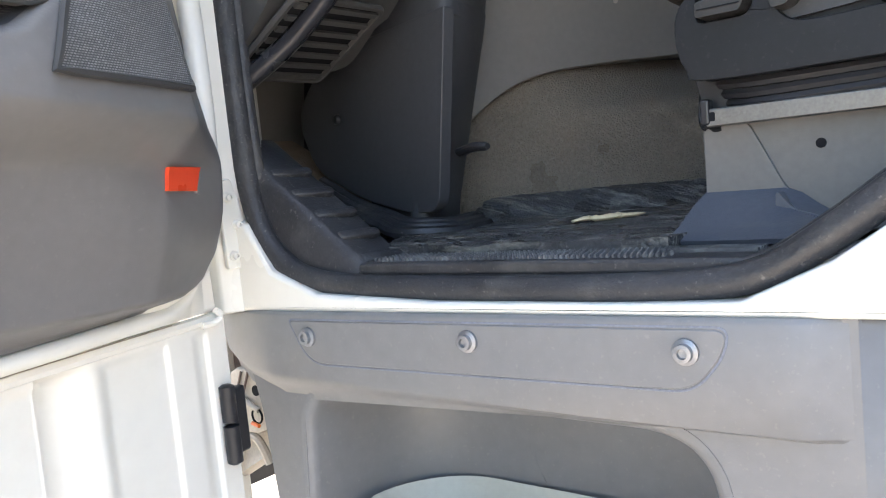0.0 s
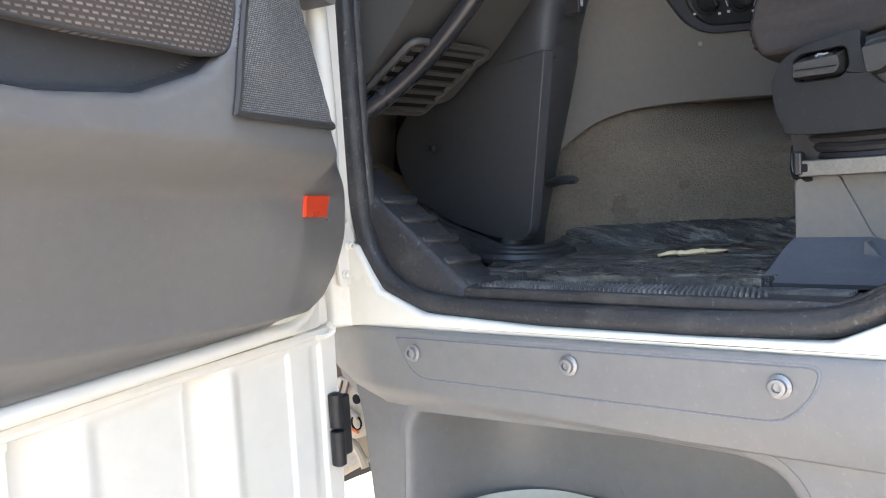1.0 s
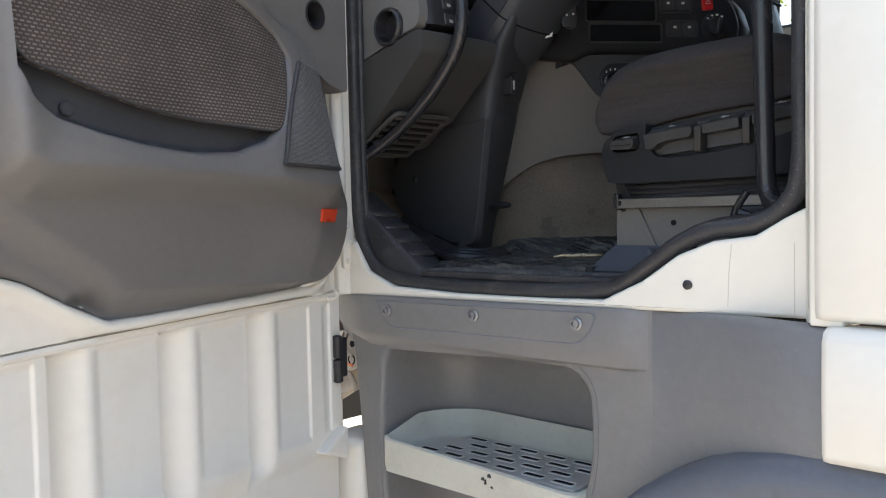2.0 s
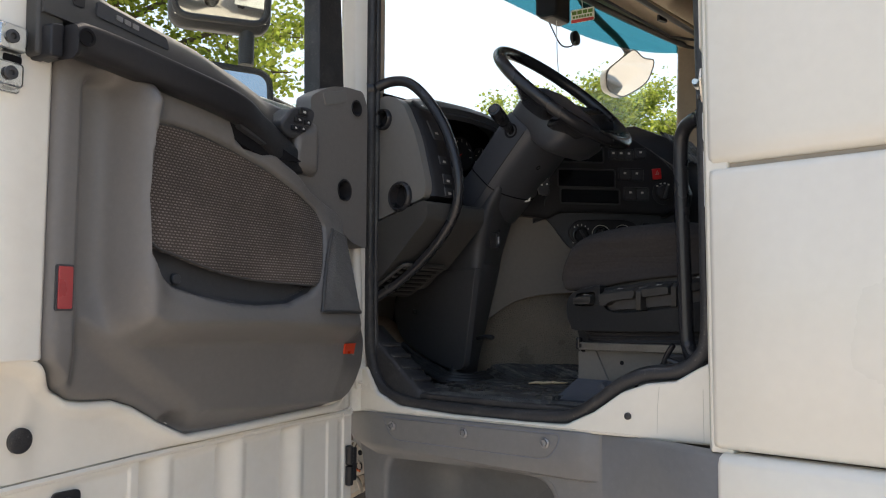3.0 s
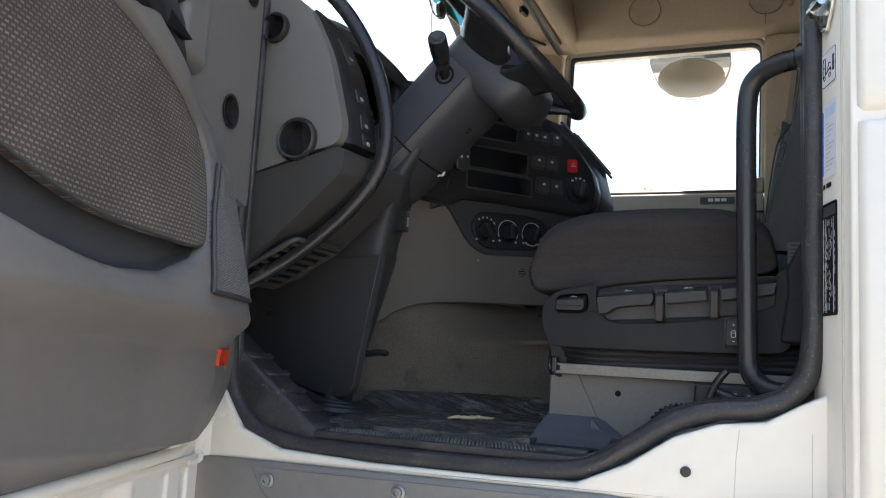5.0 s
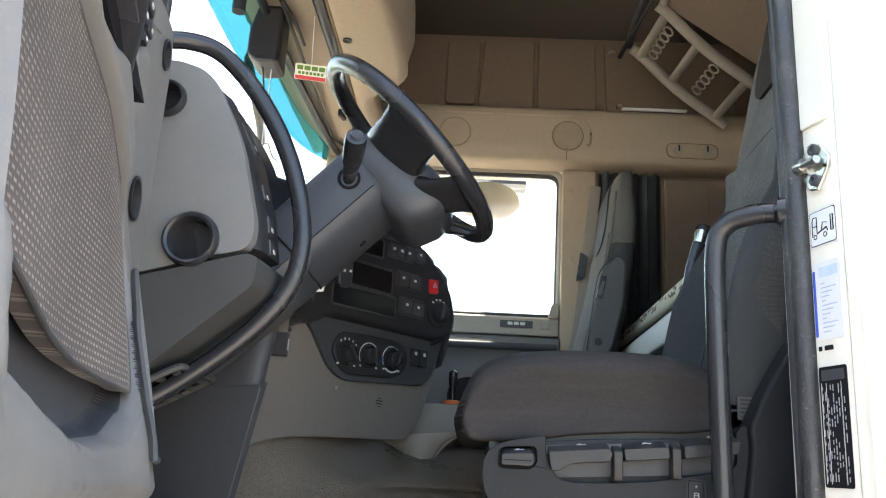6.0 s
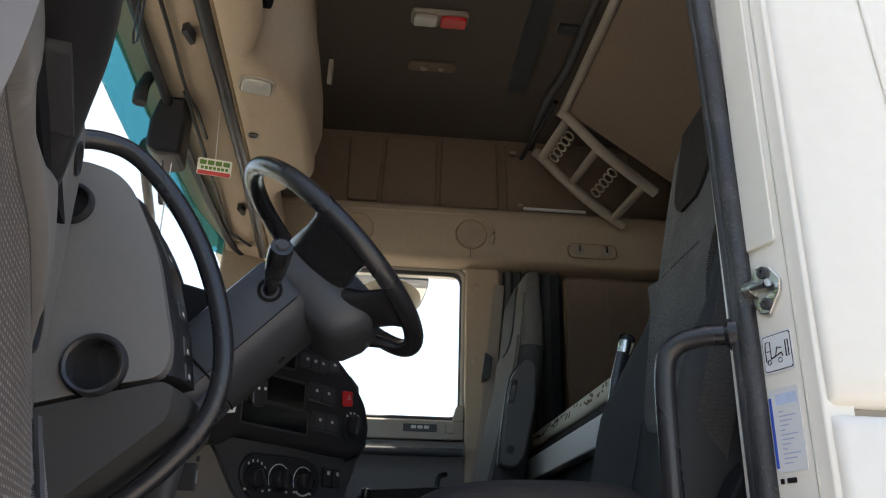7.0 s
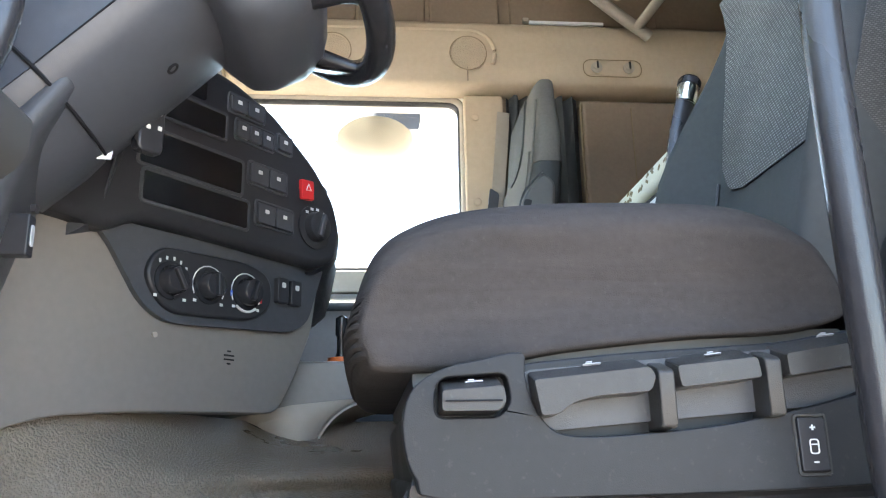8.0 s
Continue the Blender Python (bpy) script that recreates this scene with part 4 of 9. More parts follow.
    rim = [on_trim(*grille_at(0, k / 12), 0.0045) for k in range(12)] + [on_trim(*grille_at(k / 12, 1), 0.0045) for k in range(13)]
    part("grille_edge", tube(rim, 0.0038, 6, up=(0, 1, 0)), WEDGE, door)
    nr = trim_n(0.880, 1.672)
    part("reflector_frame", prism(rrect(0.887, 1.672, 0.030, 0.072, 0.004), nr - 0.01, nr + 0.002), DARK, door)
    part("reflector", prism(rrect(0.887, 1.672, 0.025, 0.066, 0.003), nr - 0.006, nr + 0.004), RED, door, "red rectangular reflector", bevel=0.001)
    ma, mb, mc, md = Vector((0.172, 1.563)), Vector((0.114, 1.562)), Vector((0.125, 1.538)), Vector((0.176, 1.540))
    grid = [[on_trim(*ma.lerp(mb, j / 5).lerp(md.lerp(mc, j / 5), i / 4), 0.005) for j in range(6)] for i in range(5)]
    part("marker_lens", sheet(grid, -0.012, (0, 1, 0)), ORANGE, door, "orange-red marker lens")
    part("marker_recess", tube([on_trim(*mb, 0.001), on_trim(*(mc + Vector((-0.003, -0.003))), 0.001)], 0.0035, 6, up=(0, 1, 0)), TRIM_LIGHT, door)
    # lock on the rear edge
    lock = part("lock_case", prism(rrect(0.992, 2.036, 0.046, 0.040, 0.008), 0.085, 0.122), CHROME, door, "zinc-plated rotary latch", bevel=0.005)
    part("latch_plate", prism(rrect(0.992, 2.010, 0.050, 0.105, 0.008), 0.085, 0.104), CHROME, lock, bevel=0.003)
    part("latch_block", prism(rrect(0.994, 1.982, 0.046, 0.038, 0.008), 0.085, 0.120), CHROME, lock, bevel=0.005)
    part("latch_jaw", prism(rrect(0.982, 2.009, 0.03, 0.012, 0.004), 0.10, 0.1045), INK_SHADE, lock)
    for z in (2.036, 1.982):
        part("bolt", lathe([(0.010, 0), (0.010, 0.005), (0.005, 0.006), (0.004, 0.002)], facing((0.995, 0.121, z), (0, 1, 0)), 20), DARK, lock)
    # window frame and pane
    part("front_post", prism([(0.045, 2.12), (0.150, 2.10), (0.158, 2.46), (0.18, 2.85), (0.10, 2.9)], -0.03, 0.02), RUBBER, door, "black window channel", bevel=0.005)
    part("rear_post", prism([(0.95, 2.10), (1.015, 2.10), (0.99, 2.92), (0.945, 2.92)], -0.055, 0.05), WHITE_DOOR, door, bevel=0.01)
    part("top_rail", prism([(0.12, 2.86), (0.985, 2.86), (0.985, 2.94), (0.14, 2.94)], -0.055, 0.03), WHITE_DOOR, door, bevel=0.01)
    pane = part("pane", prism([(0.14, 2.06), (0.96, 2.10), (0.95, 2.88), (0.17, 2.88)], -0.008, -0.004), GLASS, door, "clear window pane")
    pane.visible_shadow = False
    hg = part("hinge", lathe([(0.005, -0.024), (0.0092, -0.022), (0.0096, 0.021), (0.005, 0.0235)], Matrix.Translation((0.030, 0.034, 1.283)), 20), DARKER, door, "black door hinge")
    part("hinge_knuckle", lathe([(0.005, -0.025), (0.0096, -0.022), (0.0096, 0.022), (0.005, 0.0235)], Matrix.Translation((0.032, 0.036, 1.234)), 20), DARKER, hg)
    part("hinge_leaf", box((0.012, 0.030, 1.258), (0.026, 0.012, 0.082)), DARKER, hg, bevel=0.004)
    return door


build_door()


# ---- step and skirt under the door ----
def build_skirt():
    ob = thing("step_skirt", "grey plastic skirt with step recess under the door", "step panel")
    # outer face bends outward toward the rear
    def fy(x):
        return -0.076 * sstep(0.34, 0.62, x)
    hole = [(-0.262, 0.90), (-0.274, 1.116), (-0.262, 1.255), (-0.240, 1.283), (-0.10, 1.290), (0.175, 1.289), (0.205, 1.281), (0.223, 1.262), (0.230, 1.235), (0.231, 1.14), (0.20, 1.03), (0.19, 0.90)]
    left = rounded([(-0.362, 1.378), (-0.362, 1.310), (-0.349, 1.26), (-0.339, 1.158), (-0.325, 1.0), (-0.31, 0.80), (-0.262, 0.80)], 0.008)
    frame = left + [(x + (-0.008 if x < 0.1 else 0.008), z + (0.008 if z > 1.2 else 0)) for x, z in hole] + [(0.19, 0.80), (0.345, 0.80), (0.345, 1.3985)]
    part("face", prism(frame, 0.008, 0.042), SKIRT, ob, bevel=0.003)
    rows = []
    for z in (0.80, 1.0, 1.2, 1.392, 1.399):
        rows.append([(x, 0.008 + fy(x) + (0.01 if z > 1.395 else 0), z) for x in [0.345 + 0.0138 * k for k in range(21)]])
    part("rear_face", sheet(rows, 0.03, (0, 1, 0)), SKIRT, ob, angle=60)
    # upper band: turns back at its front end, blends softly into the face below, runs out at the rear
    xs = [-0.426, -0.424, -0.418, -0.405, -0.385, -0.36, -0.34, -0.325, -0.312, -0.300, -0.285, -0.26] + [-0.26 + 0.0275 * k for k in range(1, 21)] + [0.300, 0.310, 0.322, 0.335, 0.347]
    cols = []
    for x in xs:
        zt = 1.386 + 0.0155 * (x + 0.385)
        zb = interp(x, [(-0.426, 1.334), (-0.418, 1.320), (-0.368, 1.298), (-0.30, 1.2965), (0.345, 1.301)])
        turn = 0.026 * (max(0, -0.302 - x) / 0.12) ** 1.25
        y0 = -0.007 + 0.0155 * sstep(0.302, 0.340, x) + turn
        soft = 0.0155 * sstep(0.345, 0.30, x)
        f = interp(x, [(-0.25, 1.0), (0.12, 0.25)])
        cols.append([(x, y0 + 0.022, zt - 0.002), (x, y0 + 0.006, zt), (x, y0 + 0.0015, zt - 0.0015), (x, y0, zt - 0.005), (x, y0, (zt + zb) / 2), (x, y0, zb + 0.016 * f), (x, y0 + soft * 0.12, zb + 0.009 * f),
                     (x, y0 + soft * 0.5, zb + 0.001 * f), (x, y0 + soft * 0.9, zb - 0.008 * f), (x, y0 + soft * 1.06, zb - 0.018 * f)])
    part("band", sheet(cols, 0.012, (0, 1, 0)), SKIRT, ob, angle=60)
    groove = rounded([(-0.263, 1.379), (0.256, 1.389), (0.250, 1.365), (0.225, 1.334), (-0.235, 1.327)], [0.006, 0.012, 0.02, 0.02, 0.03])
    part("cover_groove", tube([(x, -0.0062, z) for x, z in groove], 0.0015, 6, True, up=(0, 1, 0)), WORNEDGE, ob, "blue-grey worn outline groove")
    lid = [(x * 0.993 + 0.0, z * 0.93 + 1.358 * 0.07) for x, z in groove]
    part("cover", prism(lid, -0.0085, -0.004), SKIRT, ob, bevel=0.0015)
    for x, z in ((-0.229, 1.360), (0.0, 1.366), (0.22, 1.368)):
        screw((x, -0.0085, z), (0, -1, 0), 0.0075, ob)
    # recess behind the step
    mid = Vector((-0.02, 1.06))
    rim = smooth_path([(x, 0, z) for x, z in rounded(hole, [0.01, 0.05, 0.05, 0.03, 0.05, 0.04, 0.02, 0.02, 0.02, 0.05, 0.05, 0.01], 4)], 1)
    rows = []
    for y, out, inset in ((0.0072, 0.017, 0), (0.0078, 0.011, 0), (0.0105, 0.005, 0), (0.0150, 0.0015, 0), (0.022, 0, 0), (0.07, 0, 0.004), (0.11, 0, 0.010), (0.145, 0, 0.025), (0.172, 0, 0.048), (0.190, 0, 0.078), (0.199, 0, 0.112), (0.2035, 0, 0.17), (0.205, 0, 0.24)):
        row = []
        for k, p in enumerate(rim):
            t = (rim[min(k + 1, len(rim) - 1)] - rim[max(k - 1, 0)]).normalized()
            d = mid - Vector((p.x, p.z))
            w = inset * (1 - 0.7 * sstep(-0.05, 0.2, p.x)) / d.length
            row.append((p.x - t.z * out + d.x * w, y, p.z + t.x * out + d.y * w * 0.6 * sstep(0.95, 1.15, p.z)))
        rows.append(row)
    part("recess_wall", sheet(rows, 0.010, (0, 0.4, 0)), SKIRT, ob, angle=70)
    part("recess_back", prism([(-0.25, 0.80), (0.235, 0.80), (0.235, 1.30), (-0.25, 1.30)], 0.2055, 0.220), SKIRT, ob)
    part("recess_top", prism([(-0.27, 0.015), (0.24, 0.015), (0.24, 0.23), (-0.25, 0.23)], 1.292, 1.31, "z"), SKIRT, ob)
    part("recess_bracket", box((-0.03, 0.10, 1.284), (0.12, 0.02, 0.012)), DARKER, ob)
    # step tray
    tray = thing("step_tray", "pale painted step tray with slotted metal tread", "step")
    outer = rounded([(-0.255, -0.012), (0.205, -0.012), (0.226, 0.02), (0.226, 0.195), (-0.18, 0.20), (-0.245, 0.13)], [0.02, 0.02, 0.01, 0.02, 0.05, 0.06])
    inner = [(x * 0.93 - 0.001, 0.005 + (y - 0.005) * 0.88) for x, y in outer]
    def lipz(x, y):
        return 1.083 + 0.047 * sstep(0.0, 0.07, y) + 0.02 * sstep(-0.2, -0.25, x) * sstep(0.08, 0.0, y)
    secs = [[(x * 0.985, y, 1.035) for x, y in outer], [(x, y, 1.05) for x, y in outer], [(x, y, lipz(x, y)) for x, y in outer], [(x * 0.985, 0.004 + y * 0.96, lipz(x, y) + 0.003) for x, y in outer],
            [(x, y, 1.084) for x, y in inner], [(x * 0.97, y * 0.97, 1.078) for x, y in inner]]
    part("tray", loft(secs), STEPTRAY, tray, angle=50)
    tread = part("tread", prism([(-0.205, 0.012), (0.195, 0.012), (0.195, 0.165), (-0.165, 0.165)], 1.077, 1.084, "z"), ALU, tray, "slotted aluminium tread", bevel=0.002)
    for i in range(6):
        for j in range(4):
            x = -0.160 + 0.064 * i + (0.032 if j % 2 else 0)
            y = 0.033 + 0.037 * j
            if x < 0.175 and x - 0.03 > -0.205 + (y - 0.012) * 0.26:
                part("slot_rim", tube([(a, b, 1.0850) for a, b in rrect(x, y, 0.045, 0.0175, 0.006, 3)], 0.0017, 6, True), ALU, tread)
                # thin black plate paints the slot's inner shade; the tread is not cut
                part("slot", prism(rrect(x, y, 0.042, 0.0145, 0.005, 3), 1.0835, 1.0848, "z"), INK_SHADE, tread)
    rnd = random.Random(11)
    for k in range(5):
        x, z = 0.012 + 0.006 * k + rnd.uniform(-0.004, 0.004), rnd.uniform(1.060, 1.078)
        w, h = rnd.uniform(0.003, 0.009), rnd.uniform(0.003, 0.010)
        part("chip", prism([(x, z), (x + w, z + rnd.uniform(-0.002, 0.002)), (x + w * 0.8, z + h), (x + w * 0.2, z + h * 0.8)], -0.0132, -0.0118), RUBBER, tray, "dark chipped paint")
    # wheel arch
    fen = thing("fender", "blue-grey plastic wheel arch behind the step", "fender")
    rows = []
    for a in [radians(178 - 7 * k) for k in range(19)]:
        c, s = math.cos(a), math.sin(a)
        y0 = -0.085
        rows.append([(0.66 + r * c, y, 0.745 + r * s) for r, y in ((0.40, y0 + 0.004), (0.45, y0), (0.485, y0 + 0.004), (0.497, y0 + 0.02), (0.50, y0 + 0.05), (0.50, 0.10))])
    part("arch", sheet(rows, 0.012, (0, 1, 0)), FENDER, fen, angle=60)
    part("arch_panel", prism([(0.30, 0.62), (0.632, 0.62), (0.632, 1.232), (0.52, 1.215), (0.42, 1.16), (0.34, 1.06), (0.30, 0.9)], -0.079, -0.04), FENDER, fen, bevel=0.01)
    part("rear_panel", prism([(0.638, 0.62), (1.6, 0.62), (1.6, 1.234), (0.638, 1.234)], -0.080, -0.04), FENDER, fen, bevel=0.01)
    # pale inner wing and hose seen in the gap at the hinge
    gap = thing("hinge_bracket", "painted bracket and cable behind the door hinge", "bracket")
    part("cavity_wall", sheet([[(-0.56 + 0.02 * k, 0.075 + 0.02 * math.sin(k), z) for k in range(9)] for z in (1.275, 1.32, 1.36, 1.40)], 0.01, (0, 1, 0)), UNDERCOAT, gap, "brown undercoated cavity")
    arm = [[(x, 0.030 + 0.03 * abs(x + 0.41), z) for x in (a, a + 0.2 * (b - a), (a + b) / 2, b - 0.2 * (b - a), b)] for z, a, b in ((1.300, -0.425, -0.402), (1.292, -0.440, -0.385), (1.27, -0.446, -0.355), (1.24, -0.442, -0.35), (1.222, -0.436, -0.37), (1.212, -0.428, -0.395))]
    part("bracket", sheet(arm, 0.03, (0, 1, 0)), BRACKET, gap, "dusty cream bracket casting", bevel=0.004)
    for dx in (0.0, 0.014):
        part("bracket_rib", tube([(-0.413 + dx, 0.029, 1.296), (-0.424 + dx, 0.027, 1.268)], 0.0016, 6), UNDERCOAT, gap)
    part("bracket_fold", tube([(-0.418, 0.028, 1.262), (-0.395, 0.024, 1.254), (-0.378, 0.024, 1.248)], 0.004, 8), BRACKET, gap)
    part("bolt_eye", tube([(a, 0.024, b) for a, b in circle(-0.383, 1.240, 0.010, 16)], 0.0014, 6, True, up=(0, 1, 0)), INK_SHADE, gap)
    # black disc paints the dark inside of a bolt hole
    part("hole_shade_disc", lathe([(0.007, 0), (0.007, 0.002), (0.001, 0.002)], facing((-0.381, 0.026, 1.274), (0, -1, 0)), 16), INK_SHADE, gap)
    part("wire_tip", tube([(-0.392, 0.022, 1.230), (-0.376, 0.020, 1.2285)], 0.0026, 7), KNOBORANGE, gap)
    rows = [[(x, 0.055 + y, z + 0.55 * (x + 0.43)) for x in (-0.56, -0.50, -0.45, -0.40, -0.34)] for y, z in ((0.01, 1.29), (0.004, 1.22), (0.0, 1.185), (-0.008, 1.170), (-0.012, 1.160), (-0.004, 1.154))]
    part("inner_wing", sheet(rows, 0.012, (0, 1, 0)), BRACKET, gap, "dusty inner wing panel", angle=60)
    part("wing_fold", tube(smooth_path([(-0.46, 0.040, 1.205), (-0.425, 0.034, 1.207), (-0.403, 0.034, 1.204), (-0.393, 0.036, 1.190), (-0.386, 0.038, 1.170)], 5), 0.006, 8), BRACKET, gap)
    part("cable", tube(smooth_path([(-0.400, 0.03, 1.385), (-0.409, 0.028, 1.355), (-0.408, 0.028, 1.330), (-0.396, 0.028, 1.312), (-0.376, 0.026, 1.303)], 6), 0.0055, 8), RUBBER, gap)
    bump = thing("front_corner", "pale bumper corner ahead of the step", "bumper")
    part("corner", loft([[(-0.46, 0.02, z), (-0.40, -0.02, z), (-0.335, 0.01, z), (-0.335, 0.09, z), (-0.46, 0.12, z)] for z in (0.55, 0.95, 1.05, 1.075)]), WHITE, bump, bevel=0.02, seg=3)


build_skirt()


# ---- floor, tunnel and mats ----
def build_floor_things():
    ob = thing("engine_tunnel", "textured grey-brown vinyl engine tunnel cover", "engine tunnel")
    rings = [
        (1.700, [(-0.44, 0.44), (-0.36, 0.50), (-0.285, 0.565), (-0.23, 0.63), (-0.178, 0.705), (-0.10, 0.88), (-0.025, 1.05), (0.10, 1.06), (0.45, 1.06)]),
        (1.660, [(-0.46, 0.43), (-0.37, 0.485), (-0.285, 0.545), (-0.215, 0.605), (-0.155, 0.675), (-0.06, 0.83), (0.03, 0.95), (0.15, 0.95), (0.45, 0.95)]),
        (1.615, [(-0.48, 0.43), (-0.38, 0.475), (-0.28, 0.53), (-0.20, 0.58), (-0.135, 0.63), (-0.03, 0.72), (0.08, 0.79), (0.18, 0.80), (0.45, 0.80)]),
        (1.585, [(-0.49, 0.43), (-0.38, 0.472), (-0.28, 0.525), (-0.195, 0.572), (-0.125, 0.622), (-0.02, 0.70), (0.09, 0.74), (0.18, 0.74), (0.45, 0.74)]),
        (1.52, [(-0.50, 0.43), (-0.38, 0.468), (-0.275, 0.52), (-0.185, 0.567), (-0.105, 0.617), (0.0, 0.69), (0.10, 0.72), (0.18, 0.72), (0.45, 0.72)]),
        (1.455, [(-0.50, 0.42), (-0.38, 0.46), (-0.27, 0.51), (-0.175, 0.56), (-0.085, 0.61), (0.02, 0.675), (0.12, 0.70), (0.20, 0.70), (0.45, 0.70)]),
        (1.430, [(-0.50, 0.40), (-0.38, 0.445), (-0.265, 0.495), (-0.165, 0.545), (-0.07, 0.595), (0.03, 0.655), (0.13, 0.68), (0.22, 0.68), (0.45, 0.68)])]
    fine = []
    for z, r in rings:
        fine.append([Vector((p.x, p.y, z)) for p in smooth_path([(x, y, 0) for x, y in r], 5)])
    cols = [smooth_path([row[i] for row in fine], 8) for i in range(len(fine[0]))]
    # a soft fold where the cover turns over toward the seat
    for c in cols:
        for p in c:
            w = sstep(-0.10, 0.06, p.x)
            p.y += w * (0.026 * math.exp(-((p.z - 1.590 - 0.02 * p.x) / 0.010) ** 2) - 0.034 * math.exp(-((p.z - 1.622) / 0.018) ** 2))
    part("cover", sheet([[c[k] for c in cols] for k in range(len(cols[0]))], 0.02, (0.3, 0.9, -0.3)), TUNNEL, ob, angle=80)
    part("top", prism(rounded([(-0.03, 0.98), (1.0, 0.98), (1.0, 1.52), (-0.03, 1.52)], 0.04), 1.43, 1.61, "z"), TUNNEL, ob, bevel=0.04, seg=4)
    mat_ob = thing("floor_mat", "worn black ribbed rubber floor mat with dust", "floor mat")
    # the sheet is moulded in long uneven ripples and turns up at the tunnel
    rows = []
    for k in range(215):
        y = 0.095 + 0.00258 * k
        x0 = interp(y, [(0.095, -0.20), (0.30, -0.32), (0.52, -0.30), (0.56, -0.22), (0.65, -0.05)])
        x1 = interp(y, [(0.095, 0.168), (0.14, 0.172), (0.19, 0.20), (0.55, 0.30), (0.65, 0.02)])
        row = []
        for i in range(71):
            x = x0 + (x1 - x0) * i / 70
            v = noise.noise((x * 6, y * 95 + 2.2 * noise.noise((x * 5, y * 6, 4)), 0))
            h = 0.0042 * (1 - abs(v) * 2.2) + 0.0022 * noise.noise((x * 24, y * 130, 7)) + 0.0022 * noise.noise((x * 5, y * 7, 2))
            lip = y - interp(x, [(-0.30, 0.47), (-0.10, 0.575), (0.03, 0.63), (0.2, 0.66)])
            row.append((x, y, 1.447 + h + 0.035 * sstep(-0.06, 0.02, lip)))
        rows.append(row)
    part("sheet", sheet(rows, 0.012, (0, 0, -1)), MATRUB, mat_ob, angle=60)
    step = thing("sill_tread", "black moulded entry strip with raised grip pads", "sill tread")
    # front side ramp with five grip pads
    p1, p5 = Vector((-0.328, 0.035, 1.556)), Vector((-0.163, 0.035, 1.431))
    rows = []
    for k in range(9):
        t = -0.35 + 1.35 * k / 8
        c = p1.lerp(p5, t)
        rows.append([(c.x - 0.006, 0.028, 1.42), (c.x - 0.004, 0.030, c.z - 0.010), (c.x, 0.036, c.z - 0.002), (c.x + 0.002, 0.042, c.z), (c.x + 0.002, 0.102, c.z), (c.x, 0.110, c.z - 0.004), (c.x - 0.002, 0.113, c.z - 0.014), (c.x - 0.004, 0.115, 1.42)])
    part("ramp", sheet(rows, 0.008, (0.4, 0, -0.9)), RUBBER, step, angle=35)
    for k in range(5):
        x = -0.318 + 0.036 * k
        z = 1.5483 - 0.757 * (x + 0.318)
        part("grip_pad", prism(rrect(0, 0, 0.0135, 0.058, 0.0065, 5), -0.004, 0.0065, "z"), RUBBER, step, bevel=0.003, seg=3, m=Matrix.Translation((x, 0.071, z + 0.001)) @ pose(0, 0, 0, 0, 36, -13))
    part("strip", prism([(-0.175, 0.028), (0.30, 0.028), (0.30, 0.098), (-0.155, 0.098)], 1.425, 1.440, "z"), RUBBER, step, bevel=0.005)
    bm = bmesh.new()
    for i in range(58):
        for j in range(6):
            x, y = -0.155 + 0.0060 * i + (0.003 if j % 2 else 0), 0.038 + 0.0088 * j
            bmesh.ops.create_cone(bm, segments=5, radius1=0.0027, radius2=0.0014, depth=0.0050, cap_ends=True, matrix=Matrix.Translation((x, y, 1.441)))
    tagged(part("tread_studs", bm, STUD, step), kind="stuff")
    for j in range(4):
        part("tread_bar", box((0.215, 0.066 + 0.008 * j, 1.4412), (0.09, 0.004, 0.004)), STUD, step)
    bit = thing("foam_scrap", "torn cream foam scrap on the floor mat", "scrap")
    spine = smooth_path([(-0.052, 0.310, 1.453), (-0.040, 0.328, 1.455), (-0.024, 0.334, 1.454), (-0.010, 0.352, 1.455), (0.004, 0.364, 1.454), (0.014, 0.388, 1.454)], 6)
    n = len(spine)
    part("scrap", tube(spine, [0.003 + 0.013 * math.sin(math.pi * min(1, (k + 1) / n)) ** 0.7 * (0.65 + 0.5 * noise.noise((k * 0.55, 3, 1))) for k in range(n)], 9, flat=0.35), FOAM, bit)
    heel = thing("pedal_tab", "small black pedal edge beside the column cover", "pedal")
    part("pad", tube(smooth_path([(-0.262, 0.36, 1.562), (-0.235, 0.36, 1.567), (-0.212, 0.362, 1.566)], 5), [0.012] * 10 + [0.008], 10, flat=0.6), RUBBER, heel)
    carpet = thing("toe_carpet", "brown looped carpet in the footwell", "carpet")
    part("carpet", sheet([[(-0.72 + 0.05 * i, 0.07 + 0.07 * j, 1.475 + 0.16 * max(0, (6 - i)) / 6) for j in range(6)] for i in range(8)], 0.01, (0, 0, -1)), CARPET, carpet)
    part("toe_board", sheet([[(-0.70 + 0.02 * k, y, 1.60 + 0.12 * k) for y in (0.07, 0.2, 0.45)] for k in range(3)], 0.02, (-1, 0, 0)), TRIM_LIGHT, carpet, "grey plastic toe board")


build_floor_things()


# ---- steering ----
WC = Vector((0.0013, 0.3956, 2.2128))
WN = Vector((0.690, 0.020, 0.723)).normalized()


